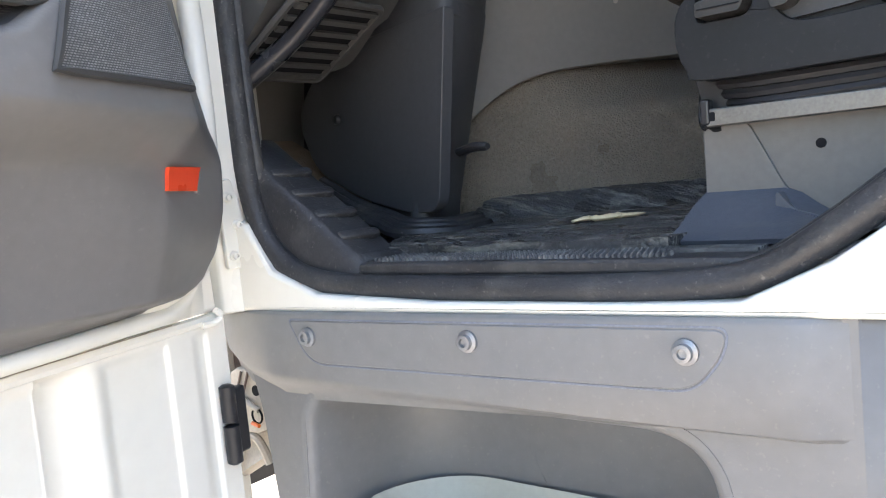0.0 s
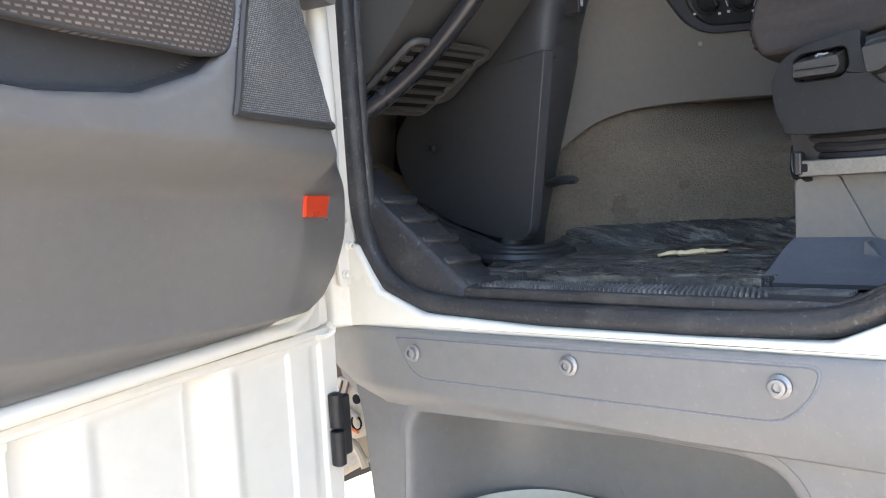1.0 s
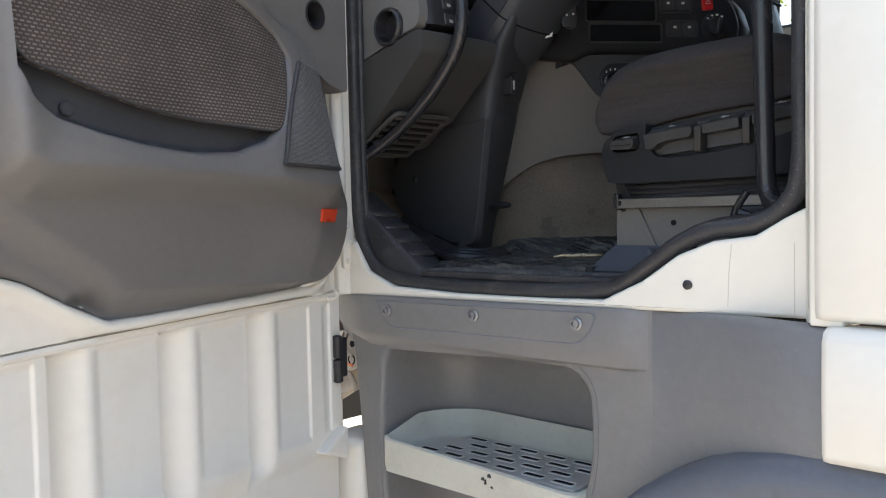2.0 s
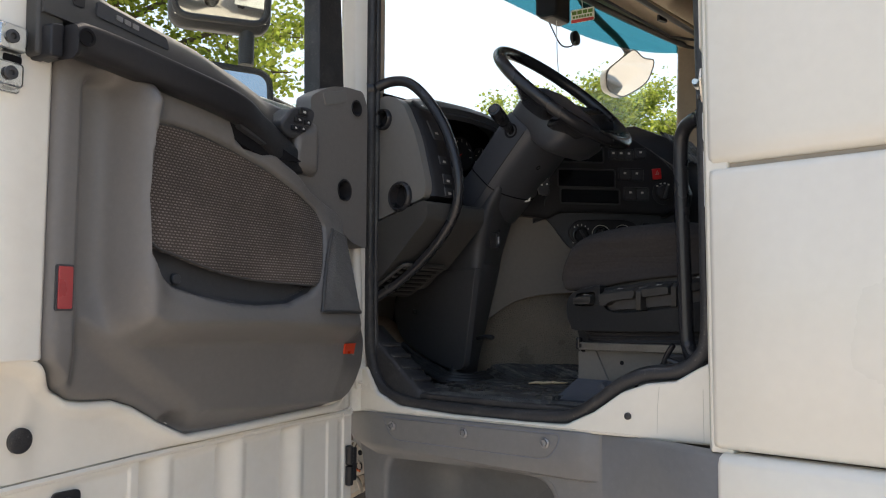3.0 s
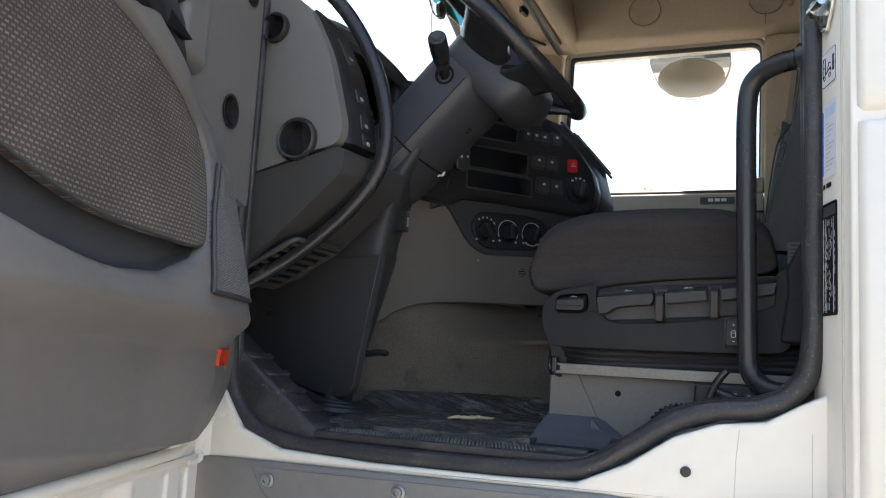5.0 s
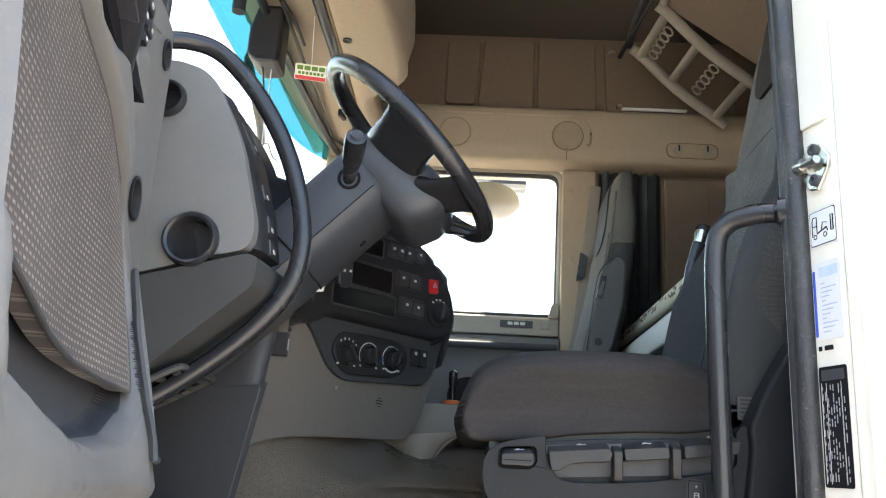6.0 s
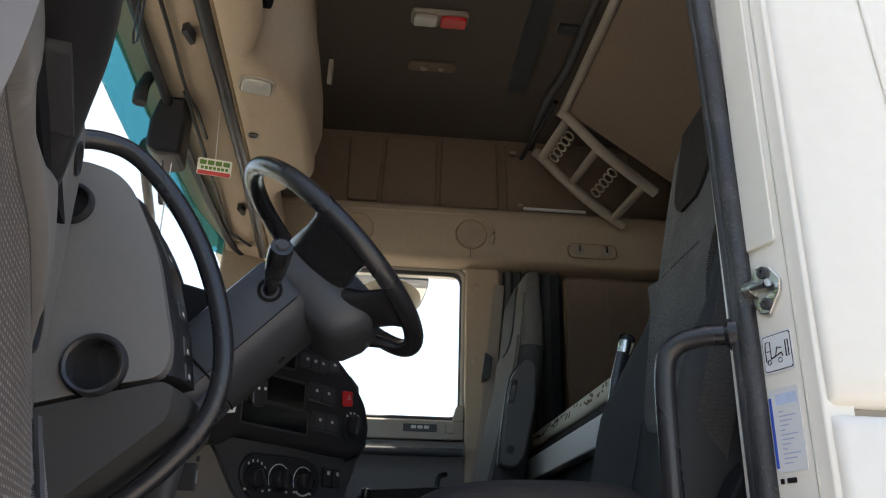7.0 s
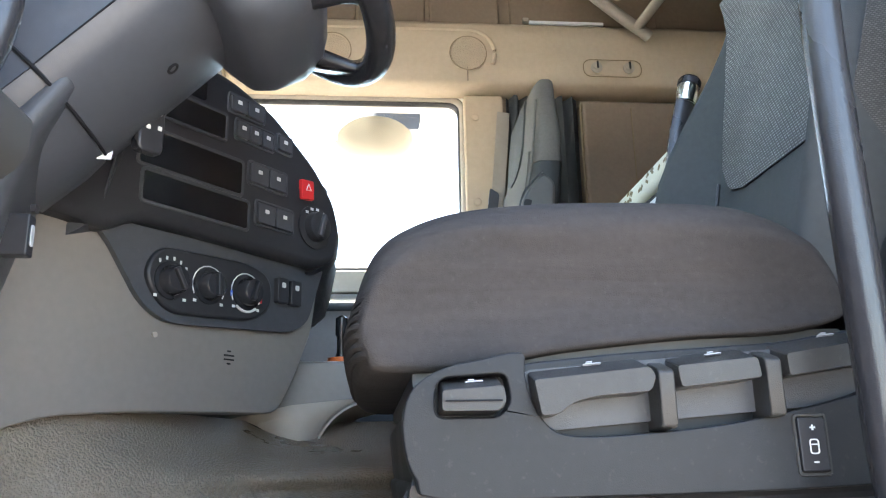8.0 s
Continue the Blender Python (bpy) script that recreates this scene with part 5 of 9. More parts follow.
def build_steering():
    mw = facing(WC, WN)
    # turn so that local y points to the driver's lower edge
    down = (Vector((0, 0, -1)) - WN * WN.dot(Vector((0, 0, -1)))).normalized()
    side = down.cross(WN).normalized()
    mw = Matrix(((side.x, down.x, WN.x, WC.x), (side.y, down.y, WN.y, WC.y), (side.z, down.z, WN.z, WC.z), (0, 0, 0, 1)))
    wheel = thing("steering_wheel", "black steering wheel with padded four-spoke hub", "steering wheel", mw)
    R = 0.205
    ring = [(R * math.cos(a), R * math.sin(a), 0) for a in (2 * math.pi * k / 72 for k in range(72))]
    part("rim", tube(ring, 0.0165, 16, True), GRIP, wheel)
    def slab(hx, y0, y1, z, p=0.42, n=36):
        """A rounded oblong across the wheel's axes at height z."""
        c, h = (y0 + y1) / 2, (y1 - y0) / 2
        return [(hx * math.copysign(abs(math.cos(a)) ** p, math.cos(a)), c + h * math.copysign(abs(math.sin(a)) ** p, math.sin(a)), z) for a in (2 * math.pi * k / n for k in range(n))]
    part("hub_pad", loft([slab(0.088, -0.045, 0.108, -0.1185), slab(0.100, -0.052, 0.124, -0.113), slab(0.108, -0.056, 0.138, -0.095), slab(0.110, -0.057, 0.150, -0.062), slab(0.104, -0.055, 0.150, -0.035),
                          slab(0.090, -0.050, 0.138, -0.016), slab(0.066, -0.038, 0.112, -0.006), slab(0.02, 0.01, 0.06, -0.003)]), COLUMN, wheel, "charcoal moulded hub", angle=60)
    for sx in (-1, 1):
        for ang, wid, root in ((10, 0.115, -0.040), (55, 0.085, -0.066)):
            a = radians(ang)
            d = Vector((sx * math.cos(a), math.sin(a), 0))
            q = Vector((-d.y, d.x, 0))
            secs = []
            for r, w, h, t in ((0.06, wid * 1.15, root, 0.062), (0.11, wid * 1.05, root * 0.92, 0.052), (0.15, wid * 0.95, root * 0.6, 0.036), (0.18, wid * 0.98, root * 0.25, 0.026), (0.203, wid * 1.25, 0.0, 0.018)):
                c = d * r + Vector((0, 0, h))
                secs.append([c + q * (w / 2 * math.copysign(abs(math.cos(b)) ** 0.7, math.cos(b))) + Vector((0, 0, t / 2 * math.copysign(abs(math.sin(b)) ** 0.7, math.sin(b)))) for b in (2 * math.pi * k / 20 for k in range(20))])
            part("spoke", loft(secs), GRIP, wheel, angle=60)
    # column shroud: flat sides and top, a rounded underside toward the driver, split by a seam
    col = thing("steering_column", "charcoal steering column shroud with stalk", "steering column", mw)
    top_ring = [(0.112, 0.039), (0.1125, 0.01), (0.112, -0.028), (0.104, -0.044), (0.088, -0.051), (0.03, -0.053), (-0.03, -0.053), (-0.088, -0.051), (-0.104, -0.044), (-0.112, -0.028), (-0.1125, 0.01), (-0.112, 0.039)]
    low_ring = [(0.1122, 0.0405), (0.106, 0.053), (0.090, 0.064), (0.062, 0.073), (0.03, 0.078), (0.0, 0.0795), (-0.03, 0.078), (-0.062, 0.073), (-0.090, 0.064), (-0.106, 0.053), (-0.1122, 0.0405)]
    for nm, ring_, label in (("upper_shell", top_ring, "blue-grey upper shell"), ("lower_shell", low_ring, "")):
        part(nm, loft([[(x * k, y * k2, z) for x, y in ring_] for z, k, k2 in ((-0.100, 0.95, 0.92), (-0.108, 0.985, 0.98), (-0.118, 1.0, 1.0), (-0.19, 0.99, 0.99), (-0.288, 0.97, 0.97))]), COLUMN, col, label, angle=32)
        part("collar", loft([[(x * k, y * k, z) for x, y in ring_] for z, k in ((-0.292, 0.95), (-0.32, 0.97), (-0.38, 0.93))]), COLUMN, col, angle=32)
    for sx in (-1, 1):
        part("shell_seam", tube([(sx * 0.1122, 0.0398, -0.112), (sx * 0.1115, 0.0394, -0.19), (sx * 0.1086, 0.0384, -0.286)], 0.0010, 6), INK_SHADE, col)
    part("collar_seam", tube([(x * 0.965, y * 0.965, -0.290) for x, y in top_ring + low_ring[::-1][1:-1]], 0.0018, 6, True), INK_SHADE, col)
    part("screw_cap", lathe([(0.007, -0.003), (0.007, 0.001), (0.0055, 0.0016), (0.004, -0.002), (0.001, -0.0025)], facing((0.0157, 0.0785, -0.183), (0, 1, 0)), 18), INK_SHADE, col)
    inv = mw.inverted()
    s0, s1 = Vector((0.112, 0.002, -0.134)), inv @ Vector((-0.0628, 0.1781, 2.1501))
    sdir = (s1 - s0).normalized()
    mS = facing(s0, sdir)
    L = (s1 - s0).length
    st = part("stalk", lathe([(0.0095, -0.02), (0.0105, 0), (0.012, L * 0.18), (0.0150, L * 0.36), (0.0158, L * 0.415), (0.0158, L * 0.43), (0.0165, L * 0.44), (0.0180, L * 0.70), (0.0178, L * 0.94), (0.0165, L * 0.985), (0.012, L)], mS, 26), GRIP, col, "black indicator stalk")
    part("stalk_button", lathe([(0.0105, L - 0.002), (0.0105, L + 0.002), (0.0085, L + 0.0045), (0.002, L + 0.005)], mS, 20), DARK, st)
    part("stalk_groove", lathe([(0.0161, L * 0.425), (0.0161, L * 0.437)], mS, 26), INK_SHADE, st)
    part("stalk_boot", lathe([(0.020, -0.003), (0.020, 0.0012), (0.0165, 0.0015), (0.013, -0.002)], facing((0.1125, 0.002, -0.134), (1, 0, 0)), 24), INK_SHADE, col)
    # lower cowl down to the kick panel
    cowl = thing("column_cowl", "charcoal cowl below the steering column", "cowl")
    def plan(z, x0, x1, y0, y1, r):
        return [(x, y, z) for x, y in rounded([(x0, y0 + 0.065), (x1, y0), (x1 - 0.06, y1 + 0.06), (x0, y1 + 0.06)], [0.01, r, r, 0.01], 6)]
    secs = [plan(1.748, -0.47, -0.186, 0.262, 0.39, 0.05), plan(1.80, -0.46, -0.182, 0.266, 0.40, 0.05), plan(1.86, -0.43, -0.174, 0.273, 0.42, 0.05), plan(1.92, -0.37, -0.158, 0.28, 0.43, 0.05), plan(1.97, -0.30, -0.13, 0.285, 0.42, 0.04), plan(2.02, -0.25, -0.13, 0.29, 0.40, 0.04)]
    part("shell", loft(secs), DARK, cowl, angle=50)
    sw = part("rocker_switch", prism(rrect(0.338, 1.832, 0.016, 0.040, 0.003), -0.200, -0.174, "x"), DARKER, cowl, bevel=0.002)
    part("rocker_mark", prism(rrect(0.338, 1.832, 0.006, 0.020, 0.002), -0.1742, -0.1728, "x"), SYMBOL, sw)
    part("rocker_mark", prism(rrect(0.338, 1.858, 0.010, 0.008, 0.002), -0.176, -0.1715, "x"), DARKER, sw)
    # kick panel with a rounded rear rib
    kick = thing("kick_panel", "charcoal kick panel with rounded rear edge", "kick panel")
    outline = [(-0.462, 1.742), (-0.192, 1.755), (-0.240, 1.492), (-0.258, 1.478), (-0.317, 1.480), (-0.429, 1.505), (-0.554, 1.558), (-0.588, 1.627), (-0.584, 1.668), (-0.532, 1.712)]
    ring = rounded(outline, [0.012, 0.004, 0.02, 0.02, 0.03, 0.04, 0.05, 0.03, 0.03, 0.04], 5)
    def face_y(x):
        return 0.257 - 0.2167 * (x + 0.176)
    bm = bmesh.new()
    A = [bm.verts.new((x, face_y(x), z)) for x, z in ring]
    B = [bm.verts.new((x + 0.004, face_y(x) + 0.02, z)) for x, z in ring]
    bm.faces.new(A)
    bm.faces.new(B[::-1])
    for i in range(len(ring)):
        bm.faces.new((A[i], B[i], B[(i + 1) % len(ring)], A[(i + 1) % len(ring)]))
    part("face", bm, DARK, kick, bevel=0.006, seg=3)
    def rib(z, cx, grow=0.0):
        k0 = (1.765 - z) / 0.30
        c = Vector((cx - 0.032 - 0.018 * k0, 0.362 - 0.004 * k0))
        ax_, sd_ = Vector((-0.331, 0.944)), Vector((0.944, 0.331))
        pts = []
        for a in (2 * math.pi * k / 26 for k in range(26)):
            p = c + ax_ * ((0.080 + grow) * math.copysign(abs(math.sin(a)) ** 0.8, math.sin(a))) + sd_ * ((0.025 + grow) * math.copysign(abs(math.cos(a)) ** 0.8, math.cos(a)))
            pts.append((p.x, p.y, z))
        return pts
    part("rib", loft([rib(1.765, -0.203), rib(1.74, -0.208), rib(1.52, -0.258), rib(1.495, -0.264), rib(1.446, -0.272, 0.003)]), DARK, kick)
    part("rear_fill", loft([[(x, y, z) for x, y in ((-0.48 + s, 0.335), (-0.24 - s, 0.29), (-0.24 - s, 0.36), (-0.48 + s, 0.40))] for z, s in ((1.45, 0.06), (1.745, 0.0))]), DARKER, kick)
    part("stud", lathe([(0.0085, 0), (0.0085, 0.004), (0.006, 0.0075), (0.001, 0.008)], facing((-0.470, 0.3195, 1.636), (-0.2, -1, 0)), 18), DARKER, kick)
    # stepped rubber boot spreading on the floor
    for d in (0.004, 0.016, 0.029):
        e = 0.45 * d
        ringp = [(-0.52, 0.322 - d, 1.540 - e), (-0.43, 0.302 - d, 1.503 - e), (-0.345, 0.284 - d, 1.480 - e), (-0.300, 0.268 - d, 1.469 - e), (-0.270 + 0.5 * d, 0.270 - 0.75 * d, 1.465 - e), (-0.254 + d, 0.300 - 0.3 * d, 1.462 - e), (-0.264 + d, 0.345, 1.462 - e), (-0.287 + d, 0.41, 1.462 - e)]
        part("foot_flange", tube(smooth_path(ringp, 6), 0.0095, 8), RUBBER, kick)


build_steering()


# ---- dashboard ----
def build_dash_end():
    ob = thing("dash_end", "grey dashboard end with round vents", "dashboard")
    end = rounded([(-0.362, 1.868), (-0.36, 2.185), (-0.322, 2.203), (-0.272, 2.188), (-0.247, 2.165), (-0.203, 2.080), (-0.168, 1.955), (-0.172, 1.920)], [0.004, 0.03, 0.02, 0.02, 0.02, 0.03, 0.03, 0.02], 5)
    part("end_cap", holed(end, [circle(-0.254, 1.928, 0.034), circle(-0.318, 2.137, 0.0245)], 0.040, 0.064), TRIM_LIGHT, ob, bevel=0.006, seg=3)
    for (x, z), r in (((-0.254, 1.928), 0.036), ((-0.318, 2.137), 0.026)):
        part("vent", lathe([(r * 1.02, -0.012), (r * 1.10, 0.004), (r * 1.06, 0.011), (r * 0.96, 0.015), (r * 0.86, 0.013), (r * 0.80, 0.002), (r * 0.79, -0.03), (r * 0.78, -0.055), (r * 0.76, -0.056)], facing((x, 0.042, z), (0, -1, 0)), 36), GRIP, ob, "black round vent ring")
        # black cup closes the ring and paints the throat's deep shade
        part("throat_shade_cup", lathe([(r * 0.785, 0.030), (r * 0.782, 0.045), (0.5 * r, 0.048), (0.002, 0.049)], facing((x, 0.042, z), (0, 1, 0)), 30, caps=False), INK_SHADE, ob, "black cup for the shade in the vent throat")
    # sloping wedge below the seam, running inward under the switches
    lowr = []
    for y, s in ((0.036, 0.0), (0.06, 0.004), (0.14, 0.012), (0.24, 0.015)):
        lowr.append([(x + s * (x > -0.3), y, z) for x, z in rounded([(-0.362, 1.862), (-0.172, 1.912), (-0.158, 1.906), (-0.160, 1.868), (-0.300, 1.742), (-0.355, 1.700), (-0.40, 1.697)], [0.004, 0.012, 0.01, 0.012, 0.03, 0.02, 0.01], 4)])
    part("wedge", loft(lowr), WEDGE, ob, angle=40)
    lean = pose(0, 0, 0, 0, -28, 0)
    # black sheet behind the slats paints the shade between them
    part("louvre_shade_sheet", box((0, 0, 0), (0.150, 0.15, 0.004)), INK_SHADE, ob, m=Matrix.Translation((-0.318, 0.125, 1.722)) @ lean)
    part("louvre_frame", tube([(a, b, -0.003) for a, b in rrect(0, 0, 0.155, 0.155, 0.012)], 0.005, 6, True), WEDGE, ob, m=Matrix.Translation((-0.318, 0.125, 1.722)) @ lean)
    for k in range(7):
        q = Vector((-0.318, 0.125, 1.722)) + Vector((0.883, 0, 0.469)) * (0.022 * (k - 3)) + Vector((0.469, 0, -0.883)) * 0.006
        part("louvre", box((0, 0, 0), (0.008, 0.142, 0.004)), WEDGE, ob, m=Matrix.Translation(q) @ lean)
    # switch column beside the cluster, facing the driver
    sw = thing("dash_switch_panel", "black switch strip beside the instruments", "switch panel")
    line = [(-0.285, 2.188), (-0.250, 2.160), (-0.206, 2.075), (-0.180, 1.99), (-0.168, 1.925)]
    part("strip", sheet([[(x - 0.008, 0.058, z), (x + 0.001, 0.066, z), (x + 0.007, 0.078, z), (x + 0.012, 0.150, z), (x - 0.004, 0.168, z), (x - 0.10, 0.172, z - 0.01)] for x, z in line], 0.05, (-1, 0, -0.2)), DARKER, sw, angle=50)
    for t, h in ((0.12, 0.045), (0.42, 0.06), (0.66, 0.025), (0.82, 0.028), (0.95, 0.024)):
        k = t * (len(line) - 1)
        i = min(int(k), len(line) - 2)
        a, b = Vector((line[i][0], 0, line[i][1])), Vector((line[i + 1][0], 0, line[i + 1][1]))
        c = a.lerp(b, k - i)
        d = (b - a).normalized()
        mm = Matrix.Translation((c.x - 0.006 * d.z, 0.12, c.z + 0.006 * d.x)) @ Matrix(((-d.z, 0, d.x, 0), (0, 1, 0, 0), (d.x, 0, d.z, 0), (0, 0, 0, 1)))
        s = part("rocker", box((0, 0, 0), (0.010, 0.034, h)), DARK, sw, bevel=0.003, m=mm)
        part("rocker_mark", box((0.0055, 0, h * 0.18), (0.001, 0.010, 0.006)), MARK, s)
    # instrument hood and cluster
    hood = thing("instrument_cluster", "dark instrument cluster under a curved hood", "instrument cluster")
    rows = []
    for k in range(13):
        a = math.pi * k / 12
        y = 0.335 - 0.235 * math.cos(a)
        h = 0.075 * math.sin(a) ** 0.7
        rows.append([(-0.62, y, 2.13 + h * 0.9), (-0.46, y, 2.17 + h), (-0.34, y, 2.165 + h), (-0.285, y, 2.145 + h), (-0.268, y, 2.128 + h), (-0.275, y, 2.118 + h)])
    part("hood", sheet(rows, 0.02, (0, 0, -1)), DARK, hood, angle=60)
    part("face", sheet([[(-0.40 + 0.10 * (2.2 - z) * -1 + 0.02, y, z) for y in (0.09, 0.2, 0.34, 0.48, 0.58)] for z in (1.92, 2.05, 2.23)], 0.02, (-1, 0, 0)), SCREEN, hood)
    part("bezel_side", prism([(-0.42, 1.90), (-0.275, 1.93), (-0.26, 2.13), (-0.42, 2.18)], 0.085, 0.10), DARKER, hood)
    for y, z, r in ((0.20, 2.10, 0.045), (0.30, 2.11, 0.052), (0.42, 2.11, 0.052), (0.52, 2.10, 0.045), (0.20, 2.01, 0.03), (0.30, 2.005, 0.03)):
        x = -0.372 + 0.1 * (z - 2.2)
        g = part("gauge", lathe([(r, 0), (r, 0.006), (r * 0.92, 0.006), (r * 0.9, 0.002), (0.004, 0.002)], facing((x, y, z), (1, 0, 0.1)), 32), DARKER, hood)
        for q in range(9):
            a = radians(-40 + 32.5 * q)
            part("gauge_tick", box((x + 0.0035, y + r * 0.78 * math.cos(a), z + r * 0.78 * math.sin(a)), (0.001, 0.002, r * 0.18), pose(0, 0, 0, 90 - math.degrees(a), 0, 0)), MARK, g)
        part("needle", box((x + 0.004, y - r * 0.3, z - r * 0.2), (0.001, 0.002, r * 0.7), pose(0, 0, 0, 125, 0, 0)), HAZARD, g)
    part("under_face", sheet([[(-0.30, y, 1.90), (-0.26, y, 1.98), (-0.33, y, 2.03)] for y in (0.09, 0.25, 0.45, 0.6)], 0.02, (-1, 0, 0)), DARKER, hood)


build_dash_end()

STACK = Matrix(((0.64, -0.768, 0, -0.159), (0.768, 0.64, 0, 0.619), (0, 0, 1, 0), (0, 0, 0, 1)))
# stack axes: x along the face toward the passenger, y into the dash, z up


def build_stack():
    ob = thing("centre_dash", "black centre dashboard pod with switches and radio slots", "dashboard", STACK)
    pod = rounded([(-0.20, 1.925), (-0.075, 1.920), (-0.04, 1.912), (0.005, 1.938), (0.19, 1.936), (0.338, 1.934), (0.384, 1.955), (0.394, 2.009), (0.377, 2.058), (0.326, 2.110), (0.231, 2.170), (0.143, 2.195),
                   (0.03, 2.20), (-0.08, 2.195), (-0.20, 2.19)], 0.02, 4)
    part("pod", prism(pod, 0.0, 0.10), DARKER, ob, bevel=0.014, seg=3)
    rows = []
    for y, e in ((0.010, 0.0), (0.020, 0.018), (0.040, 0.040), (0.065, 0.056), (0.10, 0.064), (0.15, 0.066)):
        rows.append([(x + e * g, y, z) for x, z, g in ((0.330, 1.928, 0.75), (0.362, 1.944, 1.0), (0.382, 1.972, 1.1), (0.388, 2.008, 1.1), (0.376, 2.050, 1.05), (0.340, 2.094, 0.9), (0.285, 2.136, 0.6), (0.225, 2.168, 0.3))])
    part("side_cheek", sheet(rows, 0.015, (-0.6, 0.3, -0.1)), DARKER, ob, "glossy rounded pod side", angle=80)
    for x0, z0, w, h in ((0.0, 1.962, 0.184, 0.045), (-0.008, 2.012, 0.178, 0.054), (-0.03, 2.088, 0.165, 0.042)):
        fr = part("radio_frame", tube([(x, -0.001, z) for x, z in rrect(x0 + w / 2, z0 + h / 2, w, h, 0.006, 3)], 0.0028, 6, True, up=(0, 1, 0)), DARK, ob)
        part("radio_slot", prism(rrect(x0 + w / 2, z0 + h / 2, w - 0.006, h - 0.006, 0.004, 3), -0.002, 0.004), SCREEN, fr, "dark empty radio slot")
    disp = part("display", prism(rrect(0.02, 2.155, 0.15, 0.035, 0.005), -0.002, 0.004), SCREEN, ob)
    for k in range(5):
        part("display_mark", prism(rrect(-0.02 + 0.022 * k, 2.15, 0.008, 0.005, 0.001), -0.0028, -0.0018), MARK, disp)
    def bank(x0, z0, w, h, n, lean=0.0):
        b = part("switch_bank", tube([(x, -0.001, z) for x, z in rrect(x0 + w / 2, z0 + h / 2, w + 0.004, h + 0.004, 0.005, 3)], 0.0022, 6, True, up=(0, 1, 0)), DARK, ob)
        for k in range(n):
            cx = x0 + w * (k + 0.5) / n
            part("switch_key", prism(rrect(cx, z0 + h / 2, w / n - 0.003, h - 0.003, 0.002, 2), -0.005, 0.004), DARK, b, bevel=0.0012)
            part("key_mark", prism(rrect(cx, z0 + h * 0.62, 0.008, 0.006, 0.001, 2), -0.0056, -0.0046), MARK, b)
    bank(0.138, 2.140, 0.068, 0.026, 2)
    bank(0.153, 2.101, 0.074, 0.028, 3)
    bank(0.237, 2.107, 0.030, 0.026, 1)
    bank(0.182, 2.038, 0.076, 0.032, 2)
    bank(0.199, 1.978, 0.075, 0.034, 2)
    hz = part("hazard_switch", prism(rounded([(0.291, 2.040), (0.318, 2.043), (0.316, 2.076), (0.288, 2.073)], 0.003), -0.007, 0.004), HAZARD, ob, "red hazard switch", bevel=0.002)
    tri = [(0.298, 2.056), (0.309, 2.057), (0.303, 2.067)]
    part("hazard_mark", tube([(x, -0.0078, z) for x, z in tri], 0.0011, 5, True, up=(0, 1, 0)), MARK, hz)
    kn = part("light_knob", lathe([(0.036, -0.002), (0.036, 0.003), (0.033, 0.004), (0.025, 0.004), (0.023, 0.016), (0.020, 0.018), (0.002, 0.018)], facing((0.325, 0, 2.000), (0, -1, 0)), 34), DARKER, ob, "black rotary light switch")
    part("knob_grip", box((0.325, -0.019, 2.0), (0.010, 0.010, 0.040), pose(0, 0, 0, 0, 15, 0)), DARK, kn, bevel=0.003)
    for a in (60, 85, 110, 135):
        part("knob_mark", box((0.325 + 0.030 * math.cos(radians(a)), -0.0048, 2.0 + 0.030 * math.sin(radians(a))), (0.006, 0.001, 0.004)), MARK, kn)
    # heater panel, set back under the pod
    hp = thing("heater_panel", "black heater panel with three rotary dials", "heater controls", STACK)
    shape = rounded([(-0.06, 1.935), (-0.028, 1.910), (0.030, 1.832), (0.072, 1.812), (0.300, 1.827), (0.338, 1.846), (0.372, 1.94)], [0.004, 0.02, 0.03, 0.03, 0.03, 0.03, 0.004], 5)
    part("panel", prism(shape, 0.022, 0.06), DARK, hp, bevel=0.005)
    oval = rounded([(0.024, 1.872), (0.046, 1.914), (0.205, 1.920), (0.250, 1.906), (0.255, 1.858), (0.214, 1.832), (0.062, 1.824)], 0.035, 6)
    part("bezel", prism(oval, 0.014, 0.03), DARKER, hp, bevel=0.005)
    for k, (x, z) in enumerate(((0.066, 1.868), (0.130, 1.871), (0.199, 1.873))):
        d = part("dial", lathe([(0.026, 0), (0.026, 0.003), (0.021, 0.004), (0.019, 0.017), (0.016, 0.020), (0.002, 0.020)], facing((x, 0.014, z), (0, -1, 0)), 30), GRIP, hp, "black rotary dial")
        part("dial_ridge", box((x, -0.008, z), (0.007, 0.010, 0.032), pose(0, 0, 0, 0, -30 + 25 * k, 0)), DARKER, d, bevel=0.002)
        arc = [(x + 0.0285 * math.cos(radians(a)), 0.0128, z + 0.0285 * math.sin(radians(a))) for a in range(-30, 211, 20)]
        if k:
            part("dial_scale", tube(arc, 0.0009, 5), MARK, d)
        else:
            for a in range(40, 150, 22):
                part("dial_tick", box((x + 0.031 * math.cos(radians(a)), 0.0128, z + 0.031 * math.sin(radians(a))), (0.003, 0.001, 0.005)), MARK, d)
        for a in (-45, 225):
            part("dial_icon", box((x + 0.033 * math.cos(radians(a)), 0.0128, z + 0.033 * math.sin(radians(a))), (0.005, 0.001, 0.004)), MARK, d)
    part("warm_mark", box((0.228, 0.0128, 1.866), (0.004, 0.001, 0.010)), HAZARD, hp)
    part("cool_mark", box((0.171, 0.0128, 1.868), (0.003, 0.001, 0.008)), BLUEINK, hp)
    arc = [(0.199 + 0.0285 * math.cos(radians(a)), 0.0124, 1.873 + 0.0285 * math.sin(radians(a))) for a in range(230, 311, 10)]
    part("mode_mark", tube(arc, 0.002, 6), MARK, hp)
